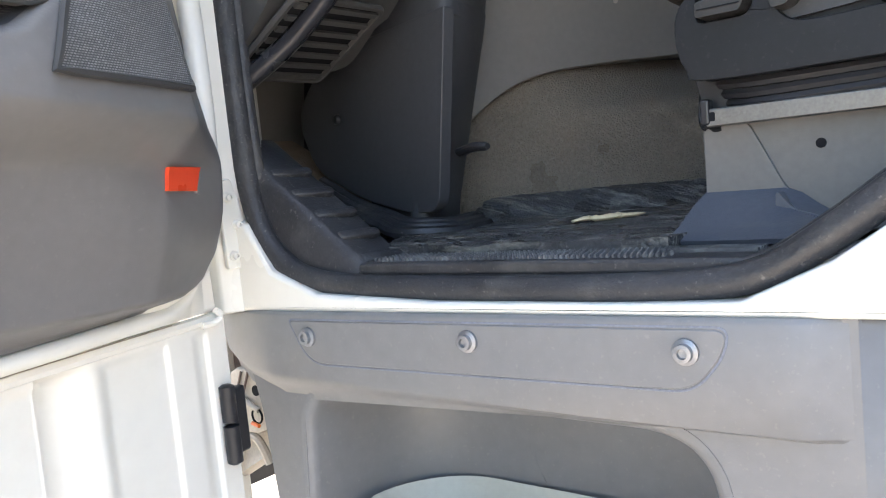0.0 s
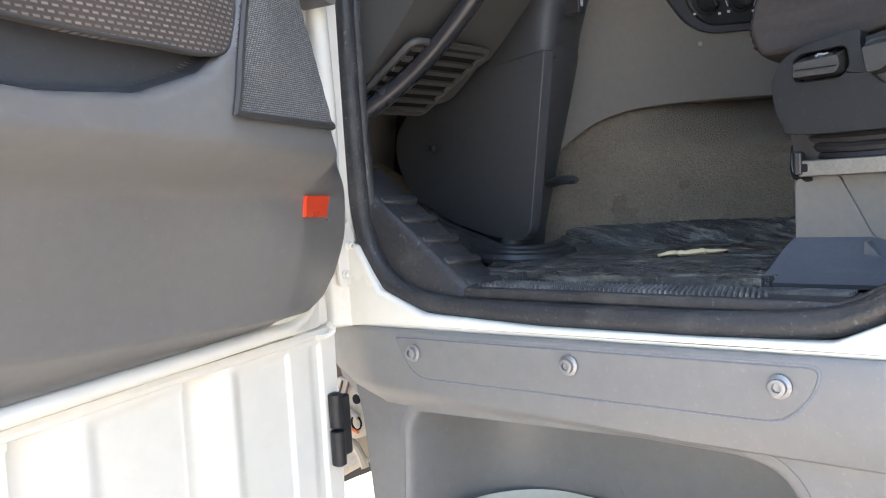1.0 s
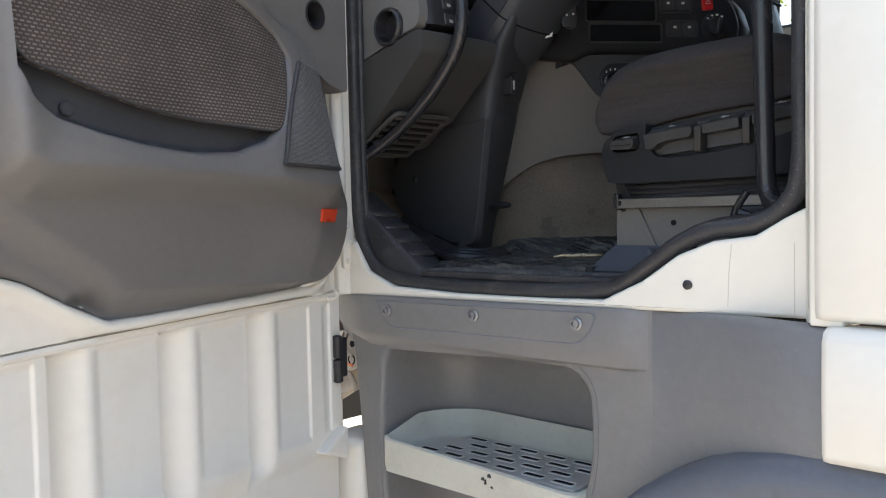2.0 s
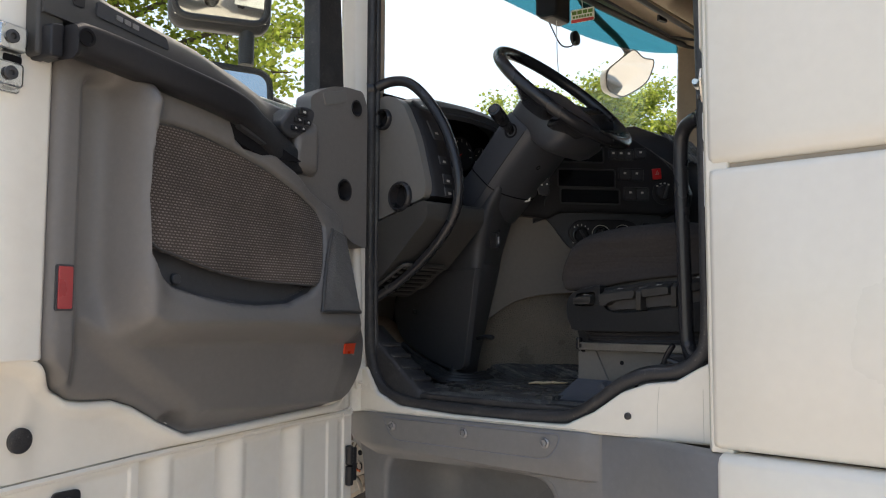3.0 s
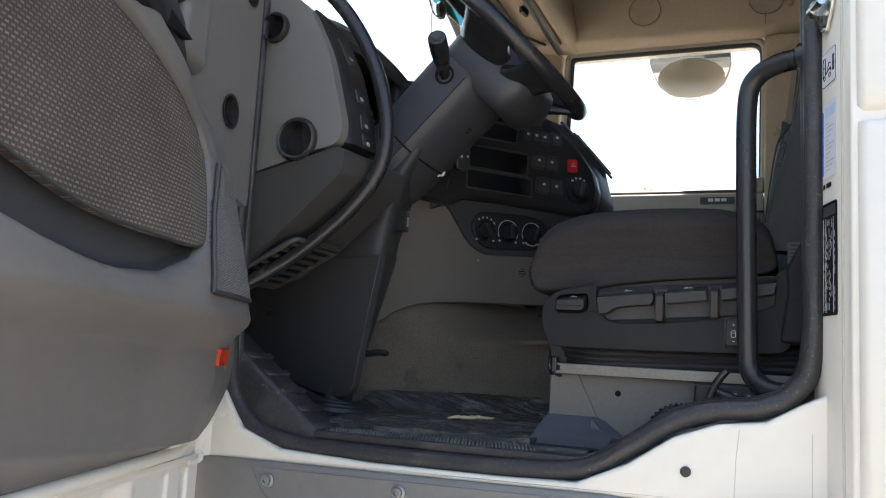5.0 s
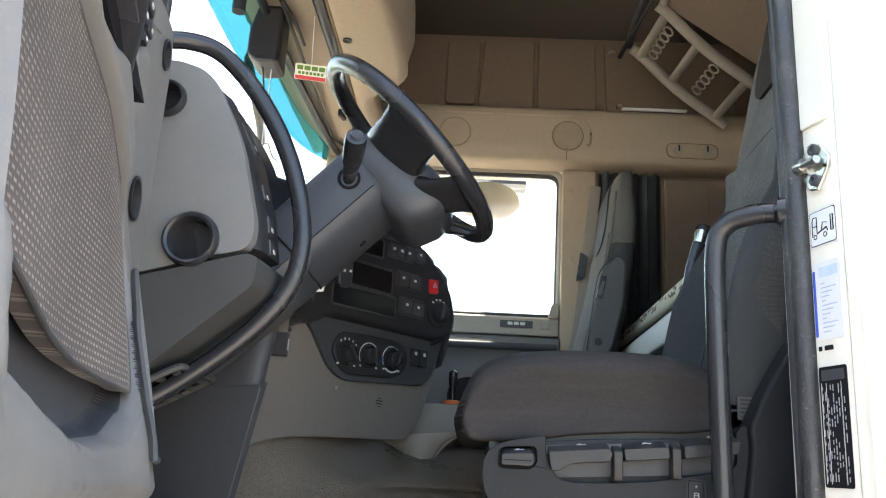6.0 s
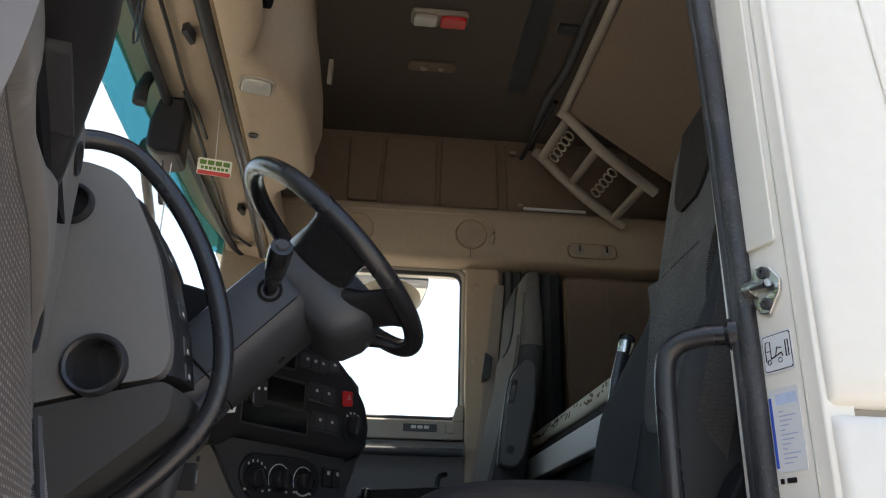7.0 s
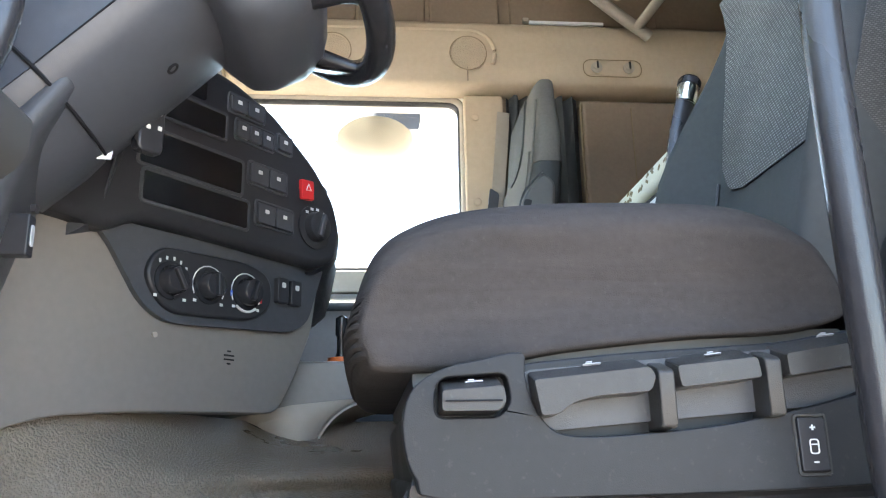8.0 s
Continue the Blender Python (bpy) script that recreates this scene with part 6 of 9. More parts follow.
    for x in (0.274, 0.303):
        k = part("heater_key", prism(rrect(x, 1.889, 0.023, 0.040, 0.004), 0.012, 0.03), DARKER, hp, bevel=0.002)
        part("key_mark", prism(rrect(x, 1.897, 0.008, 0.008, 0.002), 0.0112, 0.0124), MARK, k)
    # pale lower cover
    lc = thing("lower_dash_cover", "grey-brown plastic lower centre dash cover", "dashboard", STACK)
    cov = rounded([(-0.33, 1.540), (-0.24, 1.590), (-0.20, 1.625), (-0.137, 1.667), (-0.070, 1.686), (0.05, 1.695), (0.285, 1.702), (0.318, 1.752), (0.358, 1.836), (0.376, 1.944), (-0.20, 1.944), (-0.33, 1.92)], [0.01, 0.02, 0.03, 0.05, 0.05, 0.03, 0.02, 0.02, 0.02, 0.01, 0.01, 0.01], 5)
    part("cover", prism(cov, 0.032, 0.075), LOWDASH, lc, bevel=0.012, seg=3)
    for k in range(4):
        part("sensor_slot", box((0.188, 0.0325, 1.769 + 0.006 * k), (0.018 if k % 3 else 0.006, 0.004, 0.002)), INK_SHADE, lc)
    part("screw_cover", lathe([(0.004, 0), (0.004, 0.002), (0.001, 0.002)], facing((0.06, 0.032, 1.796), (0, -1, 0)), 12), TAUPE, lc)
    # ignition key with fob and paper tag
    kf = thing("ignition_key", "black key fob with red and white paper tag", "key", STACK @ Matrix.Translation((-0.085, -0.085, -0.035)))
    part("fob", prism(rrect(-0.005, 2.030, 0.034, 0.062, 0.010), -0.060, -0.044), GRIP, kf, bevel=0.004)
    for k, (x, z) in enumerate(((-0.012, 2.045), (0.003, 2.048), (-0.011, 2.028), (0.004, 2.030))):
        part("fob_mark", prism(rrect(x, z, 0.005, 0.005, 0.001), -0.0612, -0.0598), MARK, kf)
    part("tag", prism([(-0.066, 1.978), (-0.04, 1.984), (-0.034, 2.020), (-0.058, 2.016)], -0.04, -0.038), PAPER, kf, "paper tag")
    part("tag_print", prism([(-0.062, 1.998), (-0.041, 2.002), (-0.038, 2.014), (-0.058, 2.012)], -0.0408, -0.0398), TAGRED, kf)
    part("key_shaft", tube([(-0.005, -0.052, 2.05), (-0.03, -0.02, 2.085), (-0.05, 0.0, 2.10)], 0.006, 8), METAL, kf)
    # passenger side of the dash
    pd = thing("passenger_dash", "black dashboard top and far side with vents", "dashboard")
    rows = []
    for y in [0.58 + 0.11 * k for k in range(16)]:
        q = sstep(1.25, 1.75, y)
        f = 0.072 - 0.26 * q - 0.25 * sstep(0.98, 0.80, y)
        h = 0.115 * (1 - 0.75 * q) * sstep(0.70, 1.0, y)
        rows.append([(-0.72, y, 2.09 + 0.2 * h), (-0.52, y, 2.13 + 0.75 * h), (-0.34, y, 2.15 + h), (f - 0.20, y, 2.145 + h), (f - 0.10, y, 2.14 + 0.62 * h), (f - 0.03, y, 2.10 + 0.35 * h), (f, y, 2.02), (f - 0.015, y, 1.94), (f - 0.12, y, 1.88), (-0.6, y, 1.80)])
    part("dash_top", sheet(rows, 0.02, (-0.3, 0, -0.9)), DARK, pd, angle=60)
    for j, (x, z) in enumerate(((0.045, 2.135), (0.008, 2.178), (-0.030, 2.212))):
        part("vent_frame", tube([(x + 0.012, 1.04, z - 0.016), (x - 0.014, 1.04, z + 0.018), (x - 0.014, 1.27, z + 0.018), (x + 0.012, 1.27, z - 0.016)], 0.004, 6, True), DARK, pd)
        for k in range(7):
            part("vent_slat", box((x, 1.058 + 0.032 * k, z + 0.003), (0.036, 0.005, 0.012), pose(0, 0, 0, 0, 50, 0)), TRIM, pd)
    lo = []
    for y in [0.1 + 0.12 * k for k in range(6)]:
        lo.append([(-0.70, y, 2.09), (-0.5, y, 2.14), (-0.42, y, 2.15), (-0.40, y, 1.9), (-0.5, y, 1.72)])
    part("dash_core", sheet(lo, 0.02, (-0.7, 0, -0.4)), DARKER, pd)
    gear = thing("gear_console", "grey tunnel console with orange-based black selector", "console")
    arch = smooth_path([(0.040, 1.575, 0), (0.046, 1.625, 0), (0.060, 1.672, 0), (0.090, 1.708, 0), (0.132, 1.727, 0), (0.20, 1.735, 0), (0.30, 1.737, 0), (0.42, 1.737, 0)], 5)
    side = [(p.x, p.y) for p in arch] + [(0.42, 1.80), (0.0, 1.80), (-0.03, 1.74), (-0.04, 1.60)]
    part("body", prism(side, 1.00, 1.28), LOWDASH, gear, "grey console with an arched underside", bevel=0.006, seg=2)
    part("arch_lining", sheet([[(p.x, 0.985, p.y), (p.x + 0.004, 1.14, p.y - 0.004), (p.x + 0.004, 1.285, p.y - 0.004)] for p in arch], 0.004, (-0.5, 0, 0.6)), TAUPE, gear, "cream arch lining")
    band = [[(-0.105, 0.985, 1.700), (-0.055, 0.975, 1.690), (-0.020, 0.972, 1.667), (0.000, 0.972, 1.640), (0.013, 0.975, 1.613), (0.018, 0.978, 1.57)], [(0.118, 0.992, 1.735), (0.080, 0.988, 1.712), (0.056, 0.985, 1.682), (0.046, 0.985, 1.650), (0.040, 0.985, 1.618), (0.036, 0.985, 1.57)]]
    mid = [tuple((Vector(p) + Vector(q)) / 2 + Vector((0.004, -0.014, 0.006))) for p, q in zip(*band)]
    rows = [smooth_path(r, 5) for r in (band[0], mid, band[1])]
    part("corner_moulding", sheet(rows, 0.010, (0.1, 0.9, -0.3)), TAUPE, gear, "cream corner moulding", angle=80)
    part("moulding_edge", tube(rows[0], 0.005, 8), DARKER, gear)
    lever = part("selector", lathe([(0.020, 0), (0.018, 0.01), (0.008, 0.014), (0.008, 0.05), (0.011, 0.055), (0.011, 0.085), (0.004, 0.09)], Matrix.Translation((0.09, 1.06, 1.80)), 20), GRIP, gear)
    part("selector_base", lathe([(0.024, 0), (0.024, 0.012), (0.012, 0.014)], Matrix.Translation((0.09, 1.06, 1.80)), 22), KNOBORANGE, lever, "orange collar")


build_stack()


# ---- grab handles ----
def build_handles():
    a = thing("grab_handle", "black bent-tube entry handle beside the dash", "grab handle", group="entry grab handles")
    pts = [(-0.352, 0.028, 2.222), (-0.310, 0.055, 2.240), (-0.262, 0.076, 2.232), (-0.208, 0.090, 2.180), (-0.160, 0.100, 2.105), (-0.127, 0.104, 2.02), (-0.115, 0.104, 1.945), (-0.127, 0.102, 1.880), (-0.168, 0.096, 1.820), (-0.226, 0.088, 1.765), (-0.290, 0.074, 1.715), (-0.345, 0.048, 1.676), (-0.385, 0.030, 1.652)]
    part("tube", tube(smooth_path(pts, 6), 0.0135, 14, up=(0, 1, 0)), GRIP, a)
    part("foot", lathe([(0.022, -0.012), (0.022, 0.004), (0.014, 0.012)], facing(pts[0], (0.6, 0.6, 0.2)), 20), GRIP, a)
    b = thing("grab_handle", "black bent-tube entry handle inside the rear pillar", "grab handle", group="entry grab handles")
    pts = [(0.556, 0.045, 2.008), (0.520, 0.070, 2.010), (0.490, 0.092, 2.000), (0.477, 0.101, 1.965), (0.476, 0.104, 1.85), (0.478, 0.106, 1.70), (0.480, 0.106, 1.60), (0.486, 0.102, 1.568), (0.510, 0.075, 1.548), (0.556, 0.048, 1.545)]
    part("tube", tube(smooth_path(pts, 6), 0.0145, 14, up=(0.57, 0.82, 0)), GRIP, b)
    for p in (pts[0], pts[-1]):
        part("foot", lathe([(0.022, -0.008), (0.022, 0.006), (0.015, 0.012)], facing(p, (-1, 0.6, 0)), 20), GRIP, b)
    part("tape_mark", lathe([(0.0152, -0.006), (0.0152, 0.006)], facing((0.548, 0.052, 1.5455), (1, -0.6, 0)), 16), BLUEINK, b)


build_handles()


# ---- seats ----
def build_driver_seat():
    ob = thing("driver_seat", "dark cloth air-suspended driver seat with woven centre", "truck seat")
    yc = 0.435
    # cushion: one side outline carried across the width, with raised side bolsters and a rounded nose
    side = [(0.150, 1.688), (0.221, 1.691), (0.287, 1.702), (0.378, 1.711), (0.470, 1.716), (0.515, 1.728), (0.515, 1.748), (0.498, 1.776), (0.448, 1.798),
            (0.386, 1.803), (0.293, 1.802), (0.224, 1.796), (0.184, 1.786), (0.155, 1.768), (0.138, 1.745), (0.131, 1.720), (0.136, 1.701)]
    side = [(p.x, p.y) for p in smooth_path([(a, b, 0) for a, b in side], 4, True)]
    def station(dy, inset, lift_up):
        cx, cz, nose = 0.32, 1.748, 0.015 * (1 - min(1, abs(dy) / 0.245) ** 4)
        ring = []
        for x, z in side:
            kx, kz = 1 - inset / 0.19, 1 - inset / 0.055
            px, pz = cx + (x - cx) * kx, cz + (z - cz) * kz
            pz += 1.25 * lift_up * sstep(1.715, 1.778, z)
            px -= nose * sstep(0.20, 0.14, x)
            ring.append((px, yc + dy, pz))
        return ring
    half = [(-0.2385, 0.020, -0.002), (-0.2425, 0.010, 0.0), (-0.2445, 0.003, 0.001), (-0.2425, 0.0, 0.004), (-0.235, -0.001, 0.012), (-0.222, -0.001, 0.019), (-0.20, -0.001, 0.023), (-0.16, -0.001, 0.018), (-0.08, -0.001, 0.012)]
    secs = [station(*h) for h in half] + [station(0, -0.001, 0.010)] + [station(-d, i, u) for d, i, u in reversed(half)]
    part("cushion", loft(secs), SEATCLOTH, ob, "dark brown-black cloth cushion", angle=80)
    nose_x = [(1.690, 0.150), (1.701, 0.136), (1.720, 0.131), (1.745, 0.138), (1.768, 0.155), (1.786, 0.184)]
    for k in range(13):
        z = 1.694 + 0.0070 * k
        x = interp(z, nose_x)
        line = [(x + 0.003, yc - 0.2395, z - 0.001), (x - 0.0035, yc - 0.232, z), (x - 0.009, yc - 0.21, z), (x - 0.0135, yc - 0.15, z), (x - 0.015, yc, z), (x - 0.0135, yc + 0.15, z), (x - 0.009, yc + 0.21, z), (x - 0.002, yc + 0.240, z)]
        part("cushion_pleat", tube(smooth_path(line, 4), 0.0038, 7), SEATCLOTH, ob)
    part("cushion_pan", prism(rounded([(0.17, 1.672), (0.52, 1.69), (0.52, 1.72), (0.40, 1.716), (0.17, 1.694)], 0.008), 0.205, 0.66), WEDGE, ob, "grey cushion pan edge")
    # backrest: the front line leans back, the side bolsters stand forward
    FX = [(1.76, 0.565), (1.95, 0.611), (2.2, 0.648), (2.33, 0.675), (2.45, 0.700), (2.6, 0.736), (2.72, 0.815), (2.78, 0.86)]
    HW = [(1.76, 0.225), (1.85, 0.235), (2.0, 0.237), (2.12, 0.222), (2.22, 0.192), (2.30, 0.180), (2.55, 0.176), (2.68, 0.150), (2.75, 0.115), (2.78, 0.06)]
    def bolster(z):
        return 0.084 * sstep(2.25, 1.96, z) + 0.008
    def back_ring(z, grow=0.0):
        x, w = interp(z, FX), interp(z, HW) + grow
        pts = []
        for q in range(40):
            a = 2 * math.pi * q / 40
            c, q_ = math.cos(a), math.sin(a)
            yy = w * math.copysign(abs(q_) ** 0.5, q_)
            dep = 0.065 - 0.02 * sstep(2.2, 2.7, z) + grow
            xx = x + dep - dep * math.copysign(abs(c) ** 0.55, c)
            if c > 0:
                xx -= bolster(z) * sstep(0.60, 0.92, abs(yy) / w) * sstep(0.0, 0.30, c)
            pts.append((xx, yc + yy, z))
        return pts
    zs = [1.76, 1.78, 1.82, 1.87, 1.92, 1.96, 2.0, 2.04, 2.08, 2.12, 2.16, 2.20, 2.24, 2.28, 2.32, 2.38, 2.44, 2.5, 2.56, 2.62, 2.66, 2.70, 2.74, 2.77, 2.785]
    part("backrest", loft([back_ring(z) for z in zs if z < 2.3]), SEATVINYL, ob, "charcoal bolstered backrest", angle=75)
    part("upper_backrest", loft([back_ring(z, 0.003) for z in zs if z > 2.23]), MESHSEAT, ob, "grey woven upper backrest", angle=75)
    def centre_rows(z0, z1, hw, off, n=26):
        rows = []
        for i in range(n):
            z = z0 + (z1 - z0) * i / (n - 1)
            w, full = interp(z, hw), interp(z, HW)
            rows.append([(interp(z, FX) - off - bolster(z) * sstep(0.60, 0.92, w * abs(j / 8 - 1) / full), yc + w * (j / 8 - 1), z) for j in range(17)])
        return rows
    part("centre_panel", sheet(centre_rows(1.953, 2.27, [(1.953, 0.085), (1.960, 0.115), (1.975, 0.135), (2.0, 0.147), (2.06, 0.146), (2.20, 0.140), (2.24, 0.155), (2.27, 0.172)], 0.003, 34), 0.012, (1, 0, 0.1)), MESHSEAT, ob, "grey woven centre panel", angle=70)
    for sy in (-1, 1):
        part("back_seam", tube([(interp(z, FX) - 0.004 - bolster(z) * sstep(0.60, 0.92, 0.150 / interp(z, HW)), yc + sy * 0.150, z) for z in (1.80, 1.86, 1.92, 1.98)], 0.0022, 6), DARKER, ob)
    part("headrest_cover", loft([back_ring(z, 0.007) for z in (2.635, 2.65, 2.68, 2.71, 2.74, 2.772, 2.790)]), SEATCLOTH, ob, "black headrest cover", angle=75)
    part("headrest_patch", sheet(centre_rows(2.385, 2.70, [(2.385, 0.035), (2.395, 0.055), (2.42, 0.078), (2.47, 0.090), (2.6, 0.10), (2.7, 0.10)], 0.007), 0.012, (1, 0, 0.1)), SEATCLOTH, ob, "black headrest tongue", angle=70)
    # moulded side cover: a plate with a long open well along its top, levers standing in it
    core = rounded([(0.172, 1.600), (0.520, 1.603), (0.56, 1.62), (0.60, 1.70), (0.60, 1.735), (0.514, 1.716), (0.454, 1.706), (0.388, 1.702), (0.322, 1.698), (0.259, 1.692), (0.217, 1.686), (0.184, 1.678), (0.166, 1.664)], 0.012, 3)
    part("base_core", prism(core, 0.182, 0.70), SEATPLASTIC, ob, bevel=0.008, seg=2)
    plate = [(0.185, 1.596), (0.30, 1.595), (0.48, 1.598), (0.535, 1.608), (0.55, 1.66), (0.535, 1.722), (0.517, 1.716), (0.516, 1.676), (0.505, 1.667), (0.479, 1.659), (0.40, 1.644), (0.315, 1.637), (0.277, 1.638), (0.262, 1.647), (0.253, 1.663),
             (0.249, 1.682), (0.247, 1.697), (0.217, 1.692), (0.190, 1.686), (0.170, 1.674), (0.161, 1.655), (0.162, 1.628), (0.170, 1.608)]
    slot = rounded([(0.184, 1.651), (0.230, 1.651), (0.238, 1.661), (0.235, 1.682), (0.188, 1.679), (0.183, 1.668)], 0.006, 4)
    part("base_cover", holed(smooth_ring(plate, 3), [slot], 0.164, 0.192), SEATPLASTIC, ob, "charcoal moulded seat base", bevel=0.006, seg=3, angle=50)
    part("well_back", prism(rounded([(0.25, 1.64), (0.52, 1.66), (0.52, 1.705), (0.25, 1.685)], 0.006), 0.176, 0.186), DARK, ob)
    part("bellows", prism(rounded([(0.175, 1.555), (0.60, 1.560), (0.60, 1.612), (0.165, 1.606)], 0.01), 0.20, 0.68), DARKER, ob)
    for k in range(4):
        part("bellows_fold", tube(smooth_path([(0.17 + 0.006 * k, 0.21, 1.604 - 0.010 * k), (0.24, 0.190, 1.600 - 0.010 * k), (0.40, 0.189, 1.601 - 0.009 * k), (0.60, 0.19, 1.606 - 0.010 * k)], 6), 0.006, 8), DARKER, ob)
    def lever(front, top, name):
        """A lift lever: an upright front face and a top that slopes back into the cover."""
        bm = bmesh.new()
        A = [bm.verts.new((x, 0.1505, z)) for x, z in front]
        B = [bm.verts.new((x, 0.184, z + (0.0105 if z > top else -0.001))) for x, z in front]
        bm.faces.new(A)
        bm.faces.new(B[::-1])
        for i in range(len(front)):
            bm.faces.new((A[i], B[i], B[(i + 1) % len(front)], A[(i + 1) % len(front)]))
        lv = part("lever", bm, SEATLEVER, ob, name, bevel=0.0028, seg=3, angle=30)
        x0, x1 = min(x for x, z in front), max(x for x, z in front)
        zt = max(z for x, z in front)
        slope = pose(0, 0, 0, -17, -5, 0)
        c = Vector(((x0 + x1) / 2 + 0.002, 0.166, zt + 0.0042))
        part("lever_mark", box(c, (0.013, 0.0028, 0.0008), slope), SYMBOL, lv)
        part("lever_mark", box(c + Vector((-0.002, 0.002, 0.0006)), (0.0045, 0.0068, 0.0008), slope), SYMBOL, lv)
        return lv
    first = lever(rounded([(0.187, 1.6545), (0.228, 1.6545), (0.233, 1.661), (0.231, 1.672), (0.1875, 1.669)], [0.003, 0.003, 0.004, 0.003, 0.003], 3), 1.664, "seat slide lever")
    part("lever_groove", box((0.2095, 0.1498, 1.6615), (0.040, 0.0012, 0.0012)), INK_SHADE, first)
    lever(rounded([(0.257, 1.6505), (0.270, 1.6515), (0.279, 1.659), (0.296, 1.6635), (0.337, 1.6665), (0.3415, 1.677), (0.3375, 1.684), (0.2525, 1.6755)], [0.003, 0.004, 0.006, 0.01, 0.004, 0.003, 0.003, 0.003], 3), 1.672, "seat height lever")
    lever(rounded([(0.3595, 1.669), (0.4205, 1.6755), (0.4185, 1.6905), (0.3575, 1.6845)], 0.003, 3), 1.680, "seat tilt lever")
    lever(rounded([(0.4415, 1.6765), (0.5145, 1.687), (0.518, 1.7045), (0.4405, 1.6925)], 0.003, 3), 1.690, "damper lever")
    for x, z0, z1 in ((0.3495, 1.641, 1.6925), (0.4305, 1.648, 1.7005)):
        part("well_rib", prism([(0.186, z0 - 0.002), (0.154, z0), (0.152, z0 + 0.003), (0.152, z1 - 0.012), (0.156, z1 - 0.009), (0.186, z1)], x - 0.0062, x + 0.0062, "x"), SEATLEVER, ob, bevel=0.0018, seg=2)
    sw = part("rocker_switch", prism(rrect(0.458, 1.628, 0.021, 0.038, 0.002), 0.161, 0.172), DARKER, ob, "black seat-heater rocker", bevel=0.0012)
    part("switch_bezel", tube([(x, 0.1642, z) for x, z in rrect(0.458, 1.628, 0.024, 0.042, 0.003, 3)], 0.0016, 6, True, up=(0, 1, 0)), SEATLEVER, sw)
    part("switch_mark", tube([(x, 0.1606, z) for x, z in rrect(0.458, 1.6265, 0.0062, 0.010, 0.002, 3)], 0.0006, 5, True, up=(0, 1, 0)), MARK, sw)
    part("switch_mark", box((0.458, 0.1606, 1.628), (0.006, 0.001, 0.0009)), MARK, sw)
    part("switch_plus", box((0.458, 0.1606, 1.640), (0.0038, 0.001, 0.0011)), MARK, sw)
    part("switch_plus", box((0.458, 0.1606, 1.640), (0.0011, 0.001, 0.0038)), MARK, sw)
    part("switch_minus", box((0.458, 0.1606, 1.6155), (0.0036, 0.001, 0.0012)), MARK, sw)
    shield = rounded([(0.522, 1.615), (0.534, 1.700), (0.530, 1.722), (0.555, 1.776), (0.598, 1.850), (0.64, 1.875), (0.72, 1.86), (0.72, 1.62)], [0.01, 0.03, 0.02, 0.04, 0.03, 0.03, 0.02, 0.02], 5)
    part("recliner_cover", prism(shield, 0.146, 0.205), SEATPLASTIC, ob, "charcoal recliner side shield", bevel=0.014, seg=4)
    tag = part("buckle_label", prism(rrect(0.548, 1.755, 0.030, 0.034, 0.003), 0.205, 0.21), SEATGREY, ob, "grey ribbed tag", m=pose(0, 0, 0))
    for k in range(5):
        part("label_rib", box((0.548, 0.2043, 1.743 + 0.006 * k), (0.024, 0.0012, 0.002)), SEATLEVER, tag)
    # mounting rail and belt
    part("mount_rail", box((0.36, 0.186, 1.560), (0.36, 0.012, 0.018)), RAILSTEEL, ob, "bare steel mounting rail", bevel=0.002)
    part("rail_slot", prism(rrect(0.187, 1.561, 0.006, 0.009, 0.002), 0.1795, 0.181), INK_SHADE, ob)
    part("rail_end", box((0.180, 0.186, 1.566), (0.010, 0.016, 0.026)), GRIP, ob, bevel=0.003)
    part("rail_hook", tube(smooth_path([(0.19, 0.23, 1.62), (0.165, 0.225, 1.592), (0.168, 0.205, 1.556), (0.182, 0.198, 1.549), (0.19, 0.198, 1.549)], 6), 0.0036, 8), GRIP, ob)
    belt = [(0.71, 0.135, 2.66), (0.662, 0.152, 2.30), (0.620, 0.170, 2.08), (0.592, 0.190, 1.95), (0.574, 0.208, 1.87), (0.566, 0.222, 1.79)]
    part("seat_belt", sheet([[(p[0] - 0.026, p[1] + 0.010, p[2]), (p[0], p[1] - 0.001, p[2]), (p[0] + 0.026, p[1] - 0.008, p[2])] for p in smooth_path(belt, 6)], 0.002, (0, 1, 0)), BELT, ob, "dark grey seat belt webbing")
    # belt guide and armrest end between the seats
    part("armrest", tube(smooth_path([(0.62, 0.70, 2.05), (0.66, 0.70, 2.0), (0.72, 0.70, 1.95)], 5), 0.028, 12), SEATVINYL, ob)
    bk = part("buckle_stalk", tube([(0.575, 0.672, 1.98), (0.596, 0.672, 2.09), (0.612, 0.672, 2.145)], 0.009, 10, flat=1.6), GRIP, ob, "belt guide stalk")
    part("buckle", lathe([(0.014, 0), (0.016, 0.015), (0.016, 0.035), (0.008, 0.04)], facing((0.612, 0.672, 2.142), (0.3, 0, 1)), 16), CHROME, bk)
    part("buckle_cap", lathe([(0.015, 0.026), (0.0175, 0.028), (0.0175, 0.036), (0.014, 0.041), (0.004, 0.042)], facing((0.612, 0.672, 2.142), (0.3, 0, 1)), 16), GRIP, bk)


build_driver_seat()


